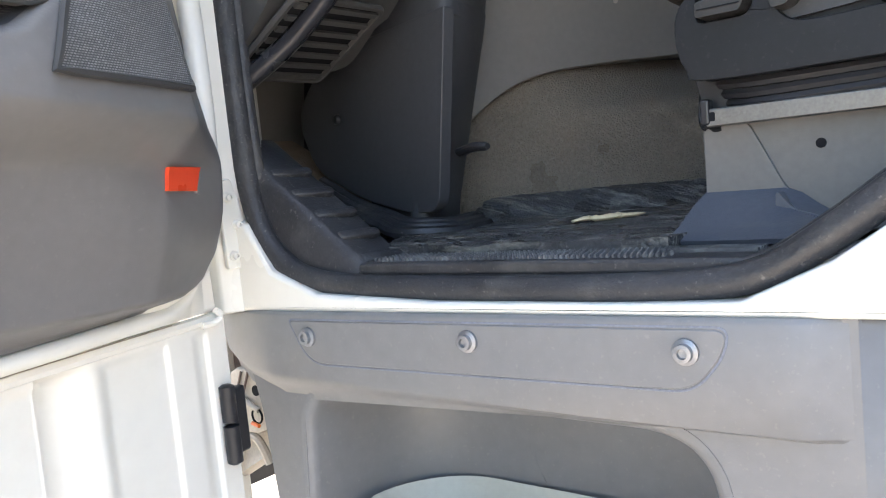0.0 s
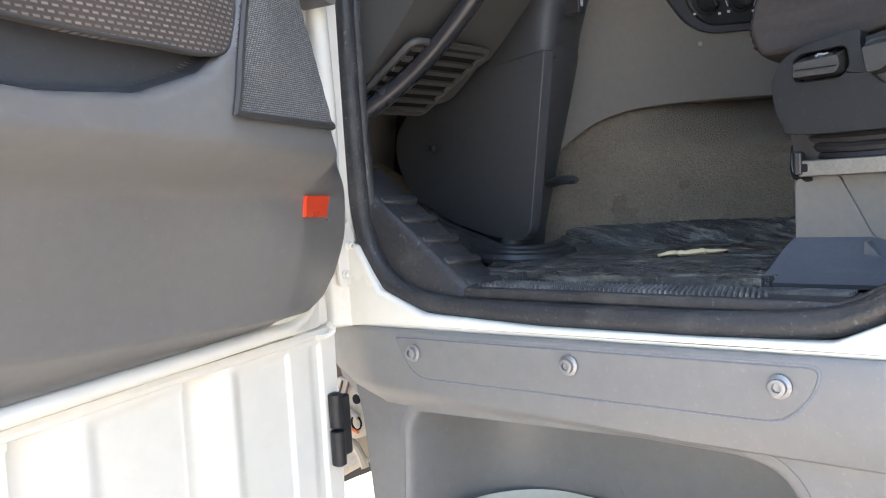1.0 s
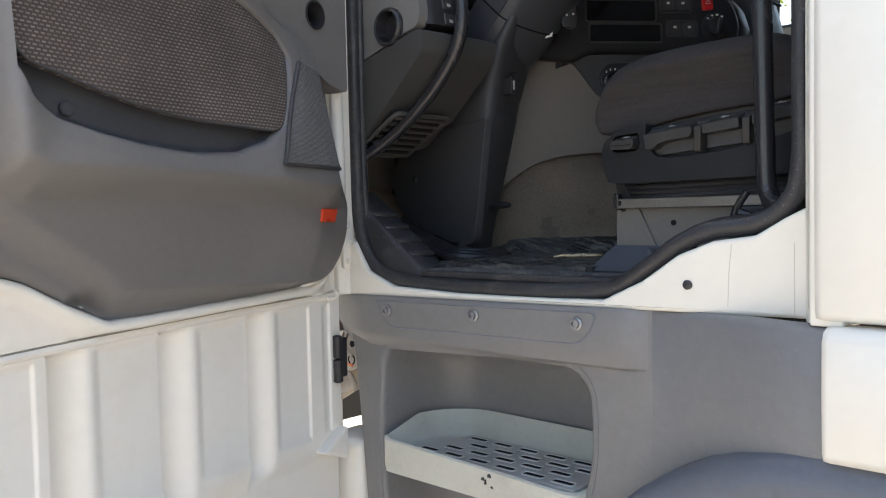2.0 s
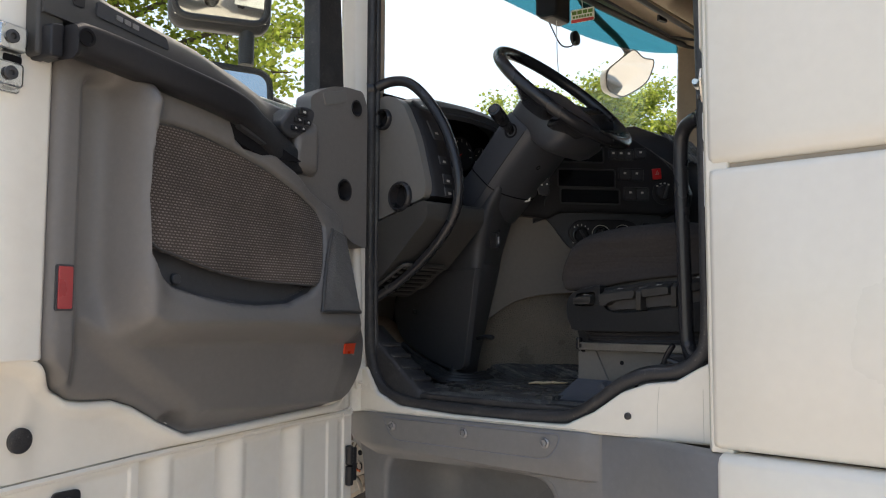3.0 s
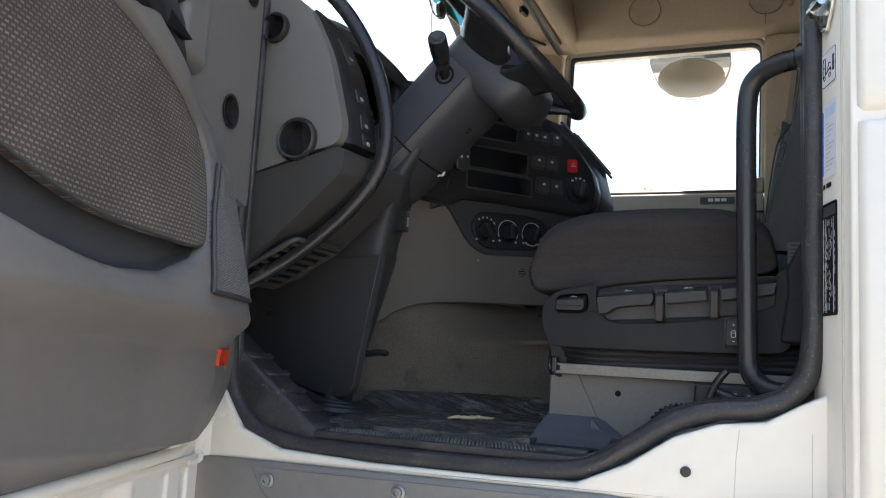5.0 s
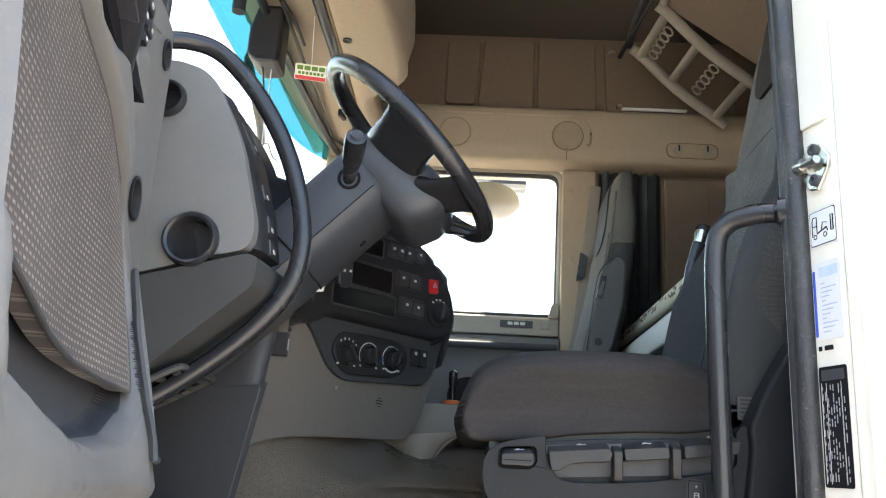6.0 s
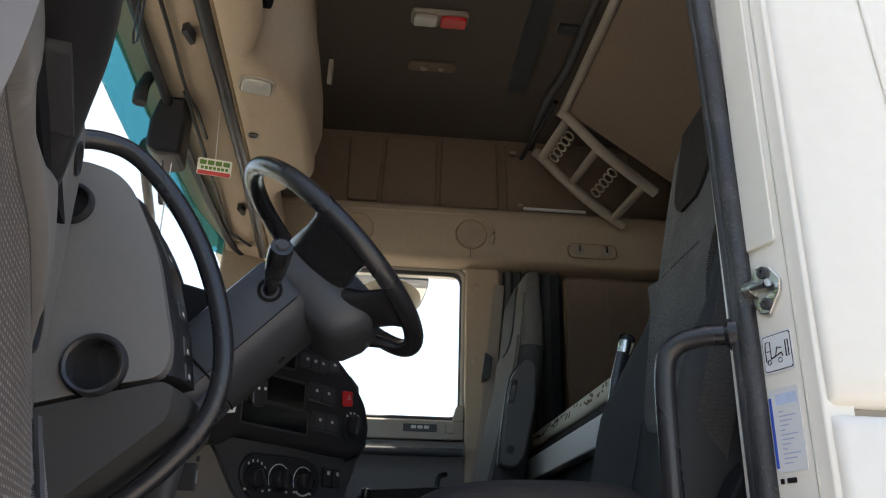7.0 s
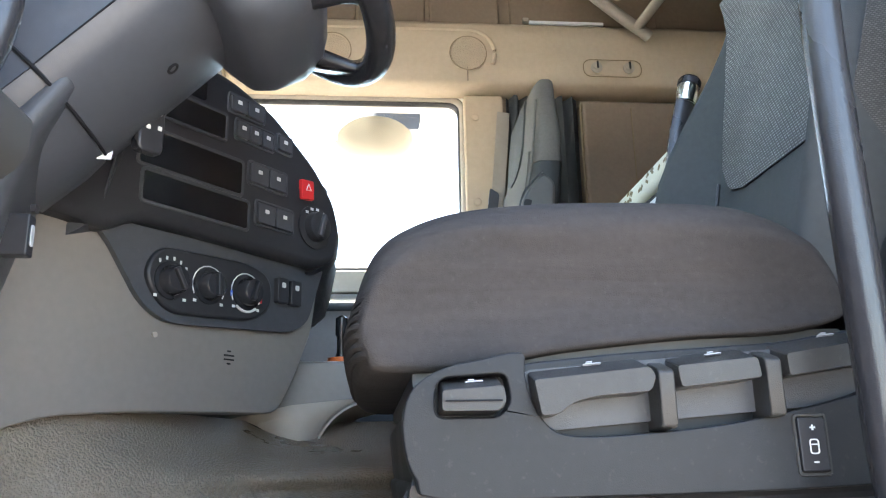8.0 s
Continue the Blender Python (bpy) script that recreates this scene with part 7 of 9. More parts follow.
def build_passenger_seat():
    ob = thing("passenger_seat", "dark cloth passenger seat with integrated headrest and armrest", "truck seat")
    yc = 1.815
    FX = [(1.93, 0.462), (2.03, 0.488), (2.35, 0.562), (2.5, 0.580), (2.62, 0.592), (2.68, 0.612), (2.71, 0.64)]
    DEP = [(1.93, 0.062), (2.35, 0.050), (2.5, 0.042), (2.66, 0.030), (2.71, 0.016)]
    HW = [(1.93, 0.242), (2.2, 0.248), (2.38, 0.246), (2.5, 0.236), (2.62, 0.205), (2.68, 0.16), (2.71, 0.09)]
    def ring(z, grow=0.0):
        x, w, d = interp(z, FX), interp(z, HW) + grow, interp(z, DEP) + grow
        return [(x + d - grow - d * math.copysign(abs(c) ** 0.5, c), yc + w * math.copysign(abs(q) ** 0.5, q), z) for c, q in ((math.cos(2 * math.pi * k / 32), math.sin(2 * math.pi * k / 32)) for k in range(32))]
    zs = [1.93, 1.95, 2.02, 2.1, 2.2, 2.3, 2.4, 2.46, 2.5, 2.56, 2.6, 2.64, 2.67, 2.69, 2.70, 2.71]
    part("backrest", loft([ring(z) for z in zs if z < 2.47]), SEATVINYL, ob, "charcoal backrest shell", angle=75)
    part("headrest", loft([ring(z, 0.003) for z in zs if z > 2.39]), SEATGREY, ob, "grey cloth headrest", angle=75)
    def front(z0, z1, hw, off, dy=0.0, n=20):
        return [[(interp(z, FX) - off, yc + dy + interp(z, hw) * (j / 6 - 1), z) for j in range(13)] for z in (z0 + (z1 - z0) * i / (n - 1) for i in range(n))]
    part("front_cover", sheet(front(1.95, 2.44, [(1.95, 0.20), (2.44, 0.205)], 0.004), 0.012, (1, 0, 0)), SEATGREY, ob, "grey cloth front", angle=70)
    part("front_seam", tube([(interp(z, FX) + 0.002, yc - 0.232, z) for z in (1.96, 2.1, 2.2, 2.3, 2.4, 2.5, 2.58)], 0.004, 7), SEATGREY, ob)
    part("headrest_badge", sheet(front(2.425, 2.665, [(2.425, 0.04), (2.44, 0.085), (2.48, 0.115), (2.58, 0.120), (2.64, 0.10), (2.665, 0.06)], 0.008, 0.01), 0.012, (1, 0, 0)), SEATVINYL, ob, "dark oval headrest pad", angle=70)
    arm = part("armrest", prism(rounded([(0.486, 2.012), (0.503, 2.150), (0.522, 2.262), (0.548, 2.305), (0.580, 2.340), (0.610, 2.315), (0.600, 2.177), (0.566, 2.035), (0.538, 2.000), (0.505, 2.000)], 0.016, 4), 1.495, 1.562), ARMGREY, ob, "grey plastic armrest folded up", bevel=0.012, seg=4)
    lt = part("armrest_latch", prism(rounded([(0.512, 2.190), (0.532, 2.190), (0.546, 2.262), (0.528, 2.264)], 0.005, 3), 1.488, 1.498), GRIP, arm, bevel=0.002)
    part("latch_insert", prism(rounded([(0.518, 2.20), (0.530, 2.20), (0.540, 2.245), (0.529, 2.247)], 0.004, 3), 1.4865, 1.4885), ARMGREY, arm)
    part("armrest_stud", lathe([(0.012, 0), (0.012, 0.004), (0.004, 0.005)], facing((0.520, 1.4955, 2.052), (0, -1, 0)), 18), DARKER, arm)
    part("armrest_edge", tube(smooth_path([(0.484, 1.497, 2.015), (0.500, 1.496, 2.15), (0.519, 1.496, 2.262), (0.546, 1.497, 2.308), (0.578, 1.50, 2.342)], 5), 0.003, 6), DARK, arm)
    cush = []
    for y in (yc - 0.245, yc - 0.25, yc - 0.22, yc, yc + 0.22, yc + 0.25):
        k = 0.0 if abs(y - yc) > 0.24 else 1.0
        cush.append([(x, y, z) for x, z in rounded([(0.06, 1.80), (0.56, 1.80), (0.56, 1.945), (0.30, 1.942 + 0.006 * k), (0.10, 1.93 + 0.004 * k), (0.06, 1.90)], 0.03, 4)])
    part("cushion", loft(cush), SEATCLOTH, ob, angle=70)
    part("base", prism(rounded([(0.10, 1.44), (0.55, 1.44), (0.55, 1.80), (0.10, 1.80)], 0.02), 1.60, 2.05), DARKER, ob, bevel=0.01)
    part("seat_belt", sheet([[(p[0], p[1], p[2]), (p[0] + 0.045, p[1] + 0.01, p[2])] for p in smooth_path([(0.58, 2.14, 2.80), (0.545, 2.10, 2.50), (0.51, 2.075, 2.2), (0.47, 2.05, 1.98)], 6)], 0.002, (0, 1, 0)), TAUPE, ob, "grey seat belt webbing")
    part("belt_tongue", prism(rounded([(0.52, 2.38), (0.555, 2.40), (0.565, 2.48), (0.535, 2.50)], 0.008), 2.075, 2.09), GRIP, ob, "black belt tongue", bevel=0.003)


build_passenger_seat()


def build_seat_box():
    ob = thing("seat_box", "grey seat pedestal panel with a round hole", "seat pedestal")
    part("panel", prism(rounded([(0.168, 1.440), (0.56, 1.44), (0.56, 1.556), (0.205, 1.556), (0.168, 1.552)], 0.008), 0.20, 0.66), SEATBOX, ob, bevel=0.004)
    part("side_field", prism(rounded([(0.170, 1.450), (0.282, 1.450), (0.266, 1.468), (0.248, 1.487), (0.216, 1.553), (0.172, 1.550)], 0.008), 0.1955, 0.202), SEATBOX, ob, bevel=0.002)
    # black disc on the panel paints the bolt hole's shade
    part("hole_shade_disc", lathe([(0.0048, 0), (0.0048, 0.001), (0.001, 0.001)], facing((0.282, 0.1993, 1.525), (0, -1, 0)), 18), INK_SHADE, ob, "black disc for the shade in a round hole")
    br = thing("seat_skirt_flap", "blue-black worn plastic flap below the seat", "plastic flap")
    rows = []
    for k in range(9):
        x = 0.158 + 0.0155 * k
        rows.append([(x + 0.012, 0.197, 1.486 - 0.03 * sstep(0.235, 0.29, x)), (x + 0.006, 0.175, 1.474 - 0.02 * sstep(0.235, 0.29, x)), (x, 0.15, 1.456), (x - 0.004, 0.118, 1.444)])
    part("flap", sheet(rows, 0.006, (0, 0.5, -0.8)), FLAP, br, angle=60)
    part("flap_side", prism(rounded([(0.245, 1.44), (0.30, 1.436), (0.30, 1.452), (0.262, 1.466), (0.246, 1.485)], 0.006), 0.17, 0.199), FLAP, br, bevel=0.004)
    # park-brake remote with T handle and coiled lead
    rm = thing("control_box", "black control box with buttons and coiled lead", "control box")
    body = part("case", prism(rounded([(0.400, 1.478), (0.545, 1.490), (0.545, 1.552), (0.404, 1.550)], 0.008), 0.150, 0.195), DARKER, rm, bevel=0.006)
    part("logo_mark", prism(rrect(0.421, 1.515, 0.007, 0.020, 0.002), 0.1485, 0.1505), MARK, body)
    part("red_button", lathe([(0.007, 0), (0.007, 0.003), (0.005, 0.005), (0.001, 0.005)], facing((0.501, 0.149, 1.537), (0, -1, 0)), 18), HAZARD, body)
    for x, z in ((0.443, 1.533), (0.462, 1.537), (0.481, 1.536), (0.443, 1.515), (0.462, 1.517)):
        part("button", lathe([(0.006, 0), (0.006, 0.002), (0.001, 0.003)], facing((x, 0.149, z), (0, -1, 0)), 14), DARK, body)
        part("button_mark", box((x, 0.1465, z), (0.004, 0.001, 0.004)), MARK, body)
    lead = [(0.408, 0.165, 1.514), (0.39, 0.16, 1.513), (0.365, 0.155, 1.508), (0.345, 0.15, 1.49), (0.345, 0.148, 1.470), (0.358, 0.148, 1.456)]
    path = smooth_path(lead, 14)
    part("coiled_lead", tube(path, [0.0055 + 0.0018 * math.sin(i * 1.6) for i in range(len(path))], 8), GRIP, rm)
    th = thing("pull_handle", "black T-shaped pull handle above the sill", "pull handle")
    part("shaft", tube([(0.53, 0.13, 1.515), (0.475, 0.115, 1.525), (0.438, 0.108, 1.542)], [0.012, 0.009, 0.006], 12), GRIP, th)
    part("crossbar", tube(smooth_path([(0.452, 0.105, 1.572), (0.440, 0.106, 1.556), (0.432, 0.107, 1.540), (0.424, 0.106, 1.522), (0.421, 0.104, 1.512)], 5), 0.0058, 10), GRIP, th)


build_seat_box()


# ---- far door with window ----
def build_far_door():
    ob = thing("far_truck_door", "closed far truck door with dark trim and bright window", "truck door")
    win = [(-0.335, 2.262), (0.462, 2.262), (0.466, 2.872), (-0.315, 2.872)]
    ring = rounded(win, [0.03, 0.05, 0.06, 0.03], 6)
    part("window_seal", tube([(x, 2.245, z) for x, z in ring], 0.013, 10, True, up=(0, 1, 0)), RUBBER, ob)
    part("window_frame", tube([(x * 1.03 - 0.006, 2.235, 2.567 + (z - 2.567) * 1.05) for x, z in ring], 0.014, 10, True, up=(0, 1, 0)), TAUPE, ob, "beige window frame")
    pane = part("pane", prism(ring, 2.262, 2.266), GLASS, ob, "clear window pane")
    pane.visible_shadow = False
    part("sill_capping", prism(rounded([(-0.42, 2.175), (0.47, 2.180), (0.47, 2.252), (-0.42, 2.252)], 0.01), 2.20, 2.30), TAUPE, ob, bevel=0.01, seg=3)
    part("badge_plate", prism(rrect(0.30, 2.222, 0.13, 0.028, 0.004), 2.194, 2.202), DARK, ob)
    for k in range(3):
        part("badge_mark", prism(rrect(0.275 + 0.025 * k, 2.224, 0.02, 0.012, 0.003), 2.192, 2.195), MARK, ob)
    part("lock_plate", prism(rrect(0.415, 2.222, 0.035, 0.035, 0.004), 2.192, 2.202), TAUPE, ob, bevel=0.002)
    part("corner_block", prism(rounded([(0.425, 2.25), (0.468, 2.25), (0.468, 2.31), (0.44, 2.31)], 0.008), 2.19, 2.24), TAUPE, ob, bevel=0.004)
    rows = [[(x, 2.195, 2.172), (x, 2.17, 2.15), (x, 2.16, 2.12), (x, 2.185, 2.09), (x, 2.20, 2.05), (x, 2.20, 1.7), (x, 2.22, 1.45)] for x in [-0.42 + 0.0741 * k for k in range(13)]]
    part("trim_panel", sheet(rows, 0.02, (0, 1, 0)), TRIM, ob, angle=50)
    part("armrest_bar", tube([(-0.40, 2.165, 2.125), (0.46, 2.165, 2.128)], 0.016, 12), DARK, ob)
    part("grip", tube(smooth_path([(0.40, 2.17, 2.05), (0.37, 2.15, 2.03), (0.365, 2.15, 1.95), (0.38, 2.17, 1.90)], 5), 0.010, 10), DARKER, ob)
    for z in (2.80, 2.49):
        part("pillar_cap", lathe([(0.013, 0), (0.013, 0.004), (0.009, 0.006), (0.002, 0.006)], facing((0.51, 2.19, z), (0, -1, 0)), 20), BEIGE, ob)
    # curtain gathered behind the pillar
    cur = thing("sleeper_curtain", "dark gathered sleeper curtain behind the far pillar", "curtain")
    rows = []
    for z in (1.6, 1.9, 2.2, 2.5, 2.86):
        rows.append([(0.615 + 0.012 * k, 2.15 + 0.025 * math.sin(k * 1.9) + 0.006 * math.sin(z * 3 + k), z) for k in range(22)])
    part("cloth", sheet(rows, 0.004, (0, 1, 0)), SEATVINYL, cur, angle=80)
    pnl = thing("sleeper_side_pad", "brown padded sleeper side panel", "wall panel")
    part("pad", prism(rounded([(0.87, 1.9), (1.40, 1.9), (1.40, 2.85), (0.87, 2.85)], 0.03), 2.13, 2.20), BEIGE_DARK, pnl, bevel=0.02, seg=3)
    for x in (1.05, 1.22):
        part("seam", tube([(x, 2.129, 1.93), (x, 2.129, 2.82)], 0.0022, 6), BROWN, pnl)
    part("edge_piping", tube([(0.872, 2.135, 1.92), (0.872, 2.135, 2.83)], 0.005, 8), BROWN, pnl)
    # kerb mirror above the window, outside
    km = thing("kerb_mirror", "white-cased kerb mirror outside the far window", "mirror")
    secs = []
    for r, z, y in ((1.0, 2.905, 2.50), (1.02, 2.890, 2.50), (0.97, 2.850, 2.505), (0.86, 2.810, 2.515), (0.62, 2.778, 2.525), (0.3, 2.765, 2.53)):
        secs.append([(0.165 + 0.165 * r * math.cos(a), y + 0.10 * r * math.sin(a), z) for a in (2 * math.pi * k / 28 for k in range(28))])
    part("case", loft(secs), TAUPE, km, angle=60)
    part("glass", lathe([(0.15, 0), (0.14, 0.012), (0.10, 0.026), (0.05, 0.034), (0.002, 0.036)], Matrix.Translation((0.165, 2.50, 2.903)) @ Matrix.Diagonal((1.02, 0.6, 1, 1)), 32), MIRROR, km, "mirror glass")
    moon = rounded([(-0.165, 0.0), (0.165, 0.0), (0.168, -0.05), (0.13, -0.14), (0.05, -0.185), (-0.05, -0.185), (-0.13, -0.14), (-0.168, -0.05)], [0.02, 0.02, 0.05, 0.06, 0.06, 0.06, 0.06, 0.05], 4)
    face = Matrix.Translation((0.165, 2.375, 2.915)) @ pose(0, 0, 0, 143, 0, 0) @ Matrix.Diagonal((1, 1.35, 1, 1))
    part("moon_glass", prism(moon, -0.004, 0.004, "z"), MIRROR, km, "half-moon mirror glass", m=face)
    part("moon_rim", tube([(a, b, 0.0) for a, b in moon], 0.004, 8, True), TAUPE, km, m=face)
    part("bracket", prism(rounded([(0.13, 2.90), (0.20, 2.90), (0.20, 2.99), (0.13, 2.99)], 0.01), 2.34, 2.50), DARKER, km, bevel=0.006)
    # tall mirrors ahead of the far door
    fm = thing("far_mirror", "dark-cased main mirror outside the far door", "mirror")
    part("case", prism(rrect(2.56, 2.50, 0.20, 0.46, 0.03), -0.66, -0.56, "x"), DARK, fm, bevel=0.02, seg=3)
    part("glass", prism(rrect(2.56, 2.56, 0.17, 0.28, 0.02), -0.562, -0.557, "x"), MIRROR, fm, "mirror glass")
    part("glass", prism(rrect(2.56, 2.34, 0.17, 0.11, 0.02), -0.562, -0.557, "x"), MIRROR, fm, "mirror glass")
    for z in (2.35, 2.70):
        part("arm", tube([(-0.52, 2.36, z), (-0.60, 2.50, z)], 0.014, 10), DARKER, fm)


build_far_door()


# ---- windscreen and header ----
def screen_x(y, z):
    q = min(1, abs((y - 1.16) / 1.12))
    return -0.45 - 0.14 * math.sqrt(max(0, 1 - q ** 2.6)) + 0.10 * (z - 2.85)


def build_windscreen():
    ob = thing("windscreen", "curved windscreen with a teal tinted top band", "windscreen")
    ys = [0.09 + 2.14 * k / 28 for k in range(29)]
    def band(y):
        return 2.785 + 0.095 * abs((y - 1.1) / 1.1) ** 2.6
    low = sheet([[(screen_x(y, 2.02 + (band(y) - 2.02) * t), y, 2.02 + (band(y) - 2.02) * t) for y in ys] for t in (0, 0.25, 0.5, 0.75, 1.0)], 0.005, (-1, 0, 0))
    p = part("pane", low, GLASS, ob, "clear pane", angle=80)
    p.visible_shadow = False
    tint = sheet([[(screen_x(y, band(y) + 0.001 + (2.98 - band(y)) * t), y, band(y) + 0.001 + (2.98 - band(y)) * t) for y in ys] for t in (0, 0.5, 1.0)], 0.005, (-1, 0, 0))
    p = part("tint_band", tint, GLASS_TEAL, ob, "teal tint band", angle=80)
    p.visible_shadow = False
    wp = thing("wiper", "dark wiper arm resting outside the windscreen", "wiper")
    part("arm", tube([(-0.72, 1.55, 2.05), (-0.69, 1.50, 2.22)], 0.008, 8), DARKER, wp)


build_windscreen()


def build_overhead():
    """Moulded console over the windscreen, with blind rails, lamps and a locker mouth painted black."""
    ob = thing("overhead_console", "beige moulded overhead console with lamps and lockers", "overhead console")
    REAR = [(0.02, -0.205), (0.55, -0.208), (0.68, -0.214), (0.78, -0.246), (0.83, -0.222), (0.88, -0.188), (0.94, -0.148), (1.02, -0.130), (1.13, -0.122), (1.35, -0.119), (1.44, -0.124), (1.50, -0.16), (1.56, -0.235), (1.62, -0.262), (2.25, -0.262)]
    ys = [0.02 + 0.0317 * k for k in range(71)]
    rows = []
    for y in ys:
        r = interp(y, REAR)
        lobe = sstep(0.80, 1.0, y) * sstep(1.58, 1.46, y)
        u = 2.884
        rows.append([(-0.335, y, u + 0.03), (-0.315, y, u + 0.004), (-0.29, y, u - 0.002), (r - 0.035, y, u - 0.004), (r - 0.010, y, u + 0.004), (r, y, u + 0.022), (r - 0.004, y, u + 0.06),
                     (r - 0.015 + 0.03 * lobe, y, u + 0.14), (r - 0.04 + 0.05 * lobe, y, u + 0.24), (r - 0.07 + 0.06 * lobe, y, u + 0.36), (r - 0.09 + 0.06 * lobe, y, u + 0.50), (r - 0.10 + 0.06 * lobe, y, 3.5)])
    part("underside", sheet(rows, 0.012, (-0.6, 0, 0.3)), BEIGE, ob, angle=70)
    # solid black plate: the locker's inner shade is painted, not hollowed out
    part("locker_shade_plate", prism(rounded([(0.30, 2.935), (0.66, 2.935), (0.74, 3.0), (0.76, 3.12), (0.30, 3.12)], [0.02, 0.05, 0.05, 0.03, 0.02]), -0.25, -0.206, "x"), INK_SHADE, ob, "black plate for the shade inside a locker")
    tilt = pose(0, 0, 0, 180, 0, 14)
    part("reading_lamp", prism(rrect(0, 0, 0.078, 0.066, 0.018), 0, 0.012, "z"), LENS, ob, "clear oblong reading lamp", bevel=0.005, m=Matrix.Translation((-0.251, 0.908, 2.883)) @ tilt)
    part("lamp_rim", tube([(x, y, 0.003) for x, y in rrect(0, 0, 0.084, 0.072, 0.02)], 0.005, 8, True), TAUPE, ob, m=Matrix.Translation((-0.251, 0.908, 2.884)) @ tilt)
    part("screw_socket", lathe([(0.014, 0), (0.014, 0.004), (0.006, 0.001)], facing((-0.288, 1.176, 2.881), (0, 0, -1)), 18), DARKER, ob)
    part("console_strap", prism(rounded([(1.38, 3.20), (1.44, 3.24), (1.46, 3.34), (1.40, 3.32)], 0.02), -0.105, -0.09, "x"), TAUPE, ob, bevel=0.004)
    hd = thing("header_trim", "beige windscreen header strip with clips", "header trim")
    part("strip", sheet([[(-0.60 + 0.10 * e, y, 2.93), (-0.53 + 0.05 * e, y, 2.905), (-0.45, y, 2.905), (-0.36, y, 2.915), (-0.30, y, 2.93)] for y, e in ((0.06, 1), (0.5, 0.2), (1.16, 0), (1.8, 0.2), (2.22, 1))], 0.02, (0, 0, 1)), BEIGE, hd)
    for y in (0.726, 1.755):
        part("visor_clip", prism(rounded([(-0.408, y - 0.020), (-0.390, y - 0.030), (-0.380, y + 0.025), (-0.395, y + 0.035)], 0.006), 2.885, 2.91, "z"), DARKER, hd, bevel=0.003)
    bl = thing("roller_blind", "dark roller sun blind with rails above the windscreen", "sun blind")
    part("front_rail", tube(smooth_path([(-0.47, 0.08, 2.888), (-0.495, 0.6, 2.886), (-0.503, 1.1, 2.884), (-0.498, 1.5, 2.885), (-0.477, 2.03, 2.888), (-0.44, 2.2, 2.89)], 5), 0.013, 10), DARKER, bl)
    part("blind_roll", tube([(-0.342, 0.06, 2.898), (-0.342, 1.4, 2.898), (-0.36, 2.2, 2.898)], 0.020, 12), DARKER, bl)
    part("rear_rail", tube([(-0.315, 0.06, 2.894), (-0.32, 1.2, 2.894), (-0.345, 2.2, 2.894)], 0.008, 10), BROWN, bl)
    part("cord_rod", tube(smooth_path([(-0.434, 0.08, 2.892), (-0.434, 0.6, 2.892), (-0.443, 0.96, 2.890), (-0.432, 1.08, 2.888), (-0.430, 1.225, 2.886)], 5), 0.0055, 8), DARKER, bl)
    part("cord_rod", tube([(-0.448, 0.98, 2.889), (-0.452, 1.29, 2.888), (-0.462, 1.97, 2.890), (-0.40, 2.10, 2.892)], 0.006, 8), DARKER, bl)
    cb = thing("windscreen_camera", "black camera housing on the windscreen header", "camera box")
    part("case", loft([[(-0.545 + s, 1.03, z), (-0.455, 1.05 - s, z), (-0.455, 1.14, z), (-0.545 + s, 1.15, z)] for z, s in ((2.725, 0.03), (2.75, 0.0), (2.83, 0.0), (2.905, 0.02))]), DARKER, cb, bevel=0.012, seg=3)
    part("side_arm", tube(smooth_path([(-0.53, 0.93, 2.90), (-0.535, 0.90, 2.84), (-0.53, 0.885, 2.79)], 4), 0.018, 10, flat=0.7), DARKER, cb)
    part("sensor_cup", lathe([(0.03, 0), (0.03, 0.012), (0.016, 0.02)], facing((-0.565, 1.33, 2.74), (1, 0, 0)), 18), DARKER, cb)
    part("sensor_wire", tube(smooth_path([(-0.50, 1.06, 2.72), (-0.51, 1.15, 2.66), (-0.53, 1.25, 2.68), (-0.555, 1.33, 2.73)], 5), 0.003, 6), DARKER, cb)
    part("wire", tube([(-0.48, 1.08, 2.73), (-0.485, 1.09, 2.60), (-0.49, 1.11, 2.50)], 0.0018, 5), MARK, cb)
    tg = thing("hanging_tag", "green, cream and red printed tag on a string", "tag")
    mt = Matrix.Translation((-0.365, 1.078, 2.718)) @ pose(0, 0, 0, 0, 0, 12) @ Matrix.Diagonal((0.86, 1, 0.95, 1))
    card = part("card", prism(rrect(0, 0, 0.105, 0.052, 0.006), -0.001, 0.001), TAGCREAM, tg, m=mt)
    for k in range(4):
        part("print_bar", prism(rrect(-0.036 + 0.024 * k, 0.013, 0.020, 0.014, 0.003), -0.0022, 0.0022), TAGGREEN, card)
    for k in range(7):
        part("print_bar", prism(rrect(-0.037 + 0.0125 * k, -0.004, 0.009, 0.009, 0.002), -0.0022, 0.0022), TAGGREEN, card)
    part("print_band", prism(rrect(0, -0.0195, 0.10, 0.012, 0.003), -0.0022, 0.0022), TAGRED, card)
    part("string", tube([(-0.365, 1.078, 2.744), (-0.372, 1.08, 2.90)], 0.0012, 5), MARK, tg)
    lp = thing("wire_loop", "thin dark wire loop hanging inside the windscreen", "wire loop")
    part("wire", tube([(-0.36, 0.26, 2.90), (-0.36, 0.26, 2.56), (-0.36, 0.27, 2.545), (-0.36, 0.285, 2.56), (-0.36, 0.285, 2.90)], 0.0022, 6), DARKER, lp)


build_overhead()


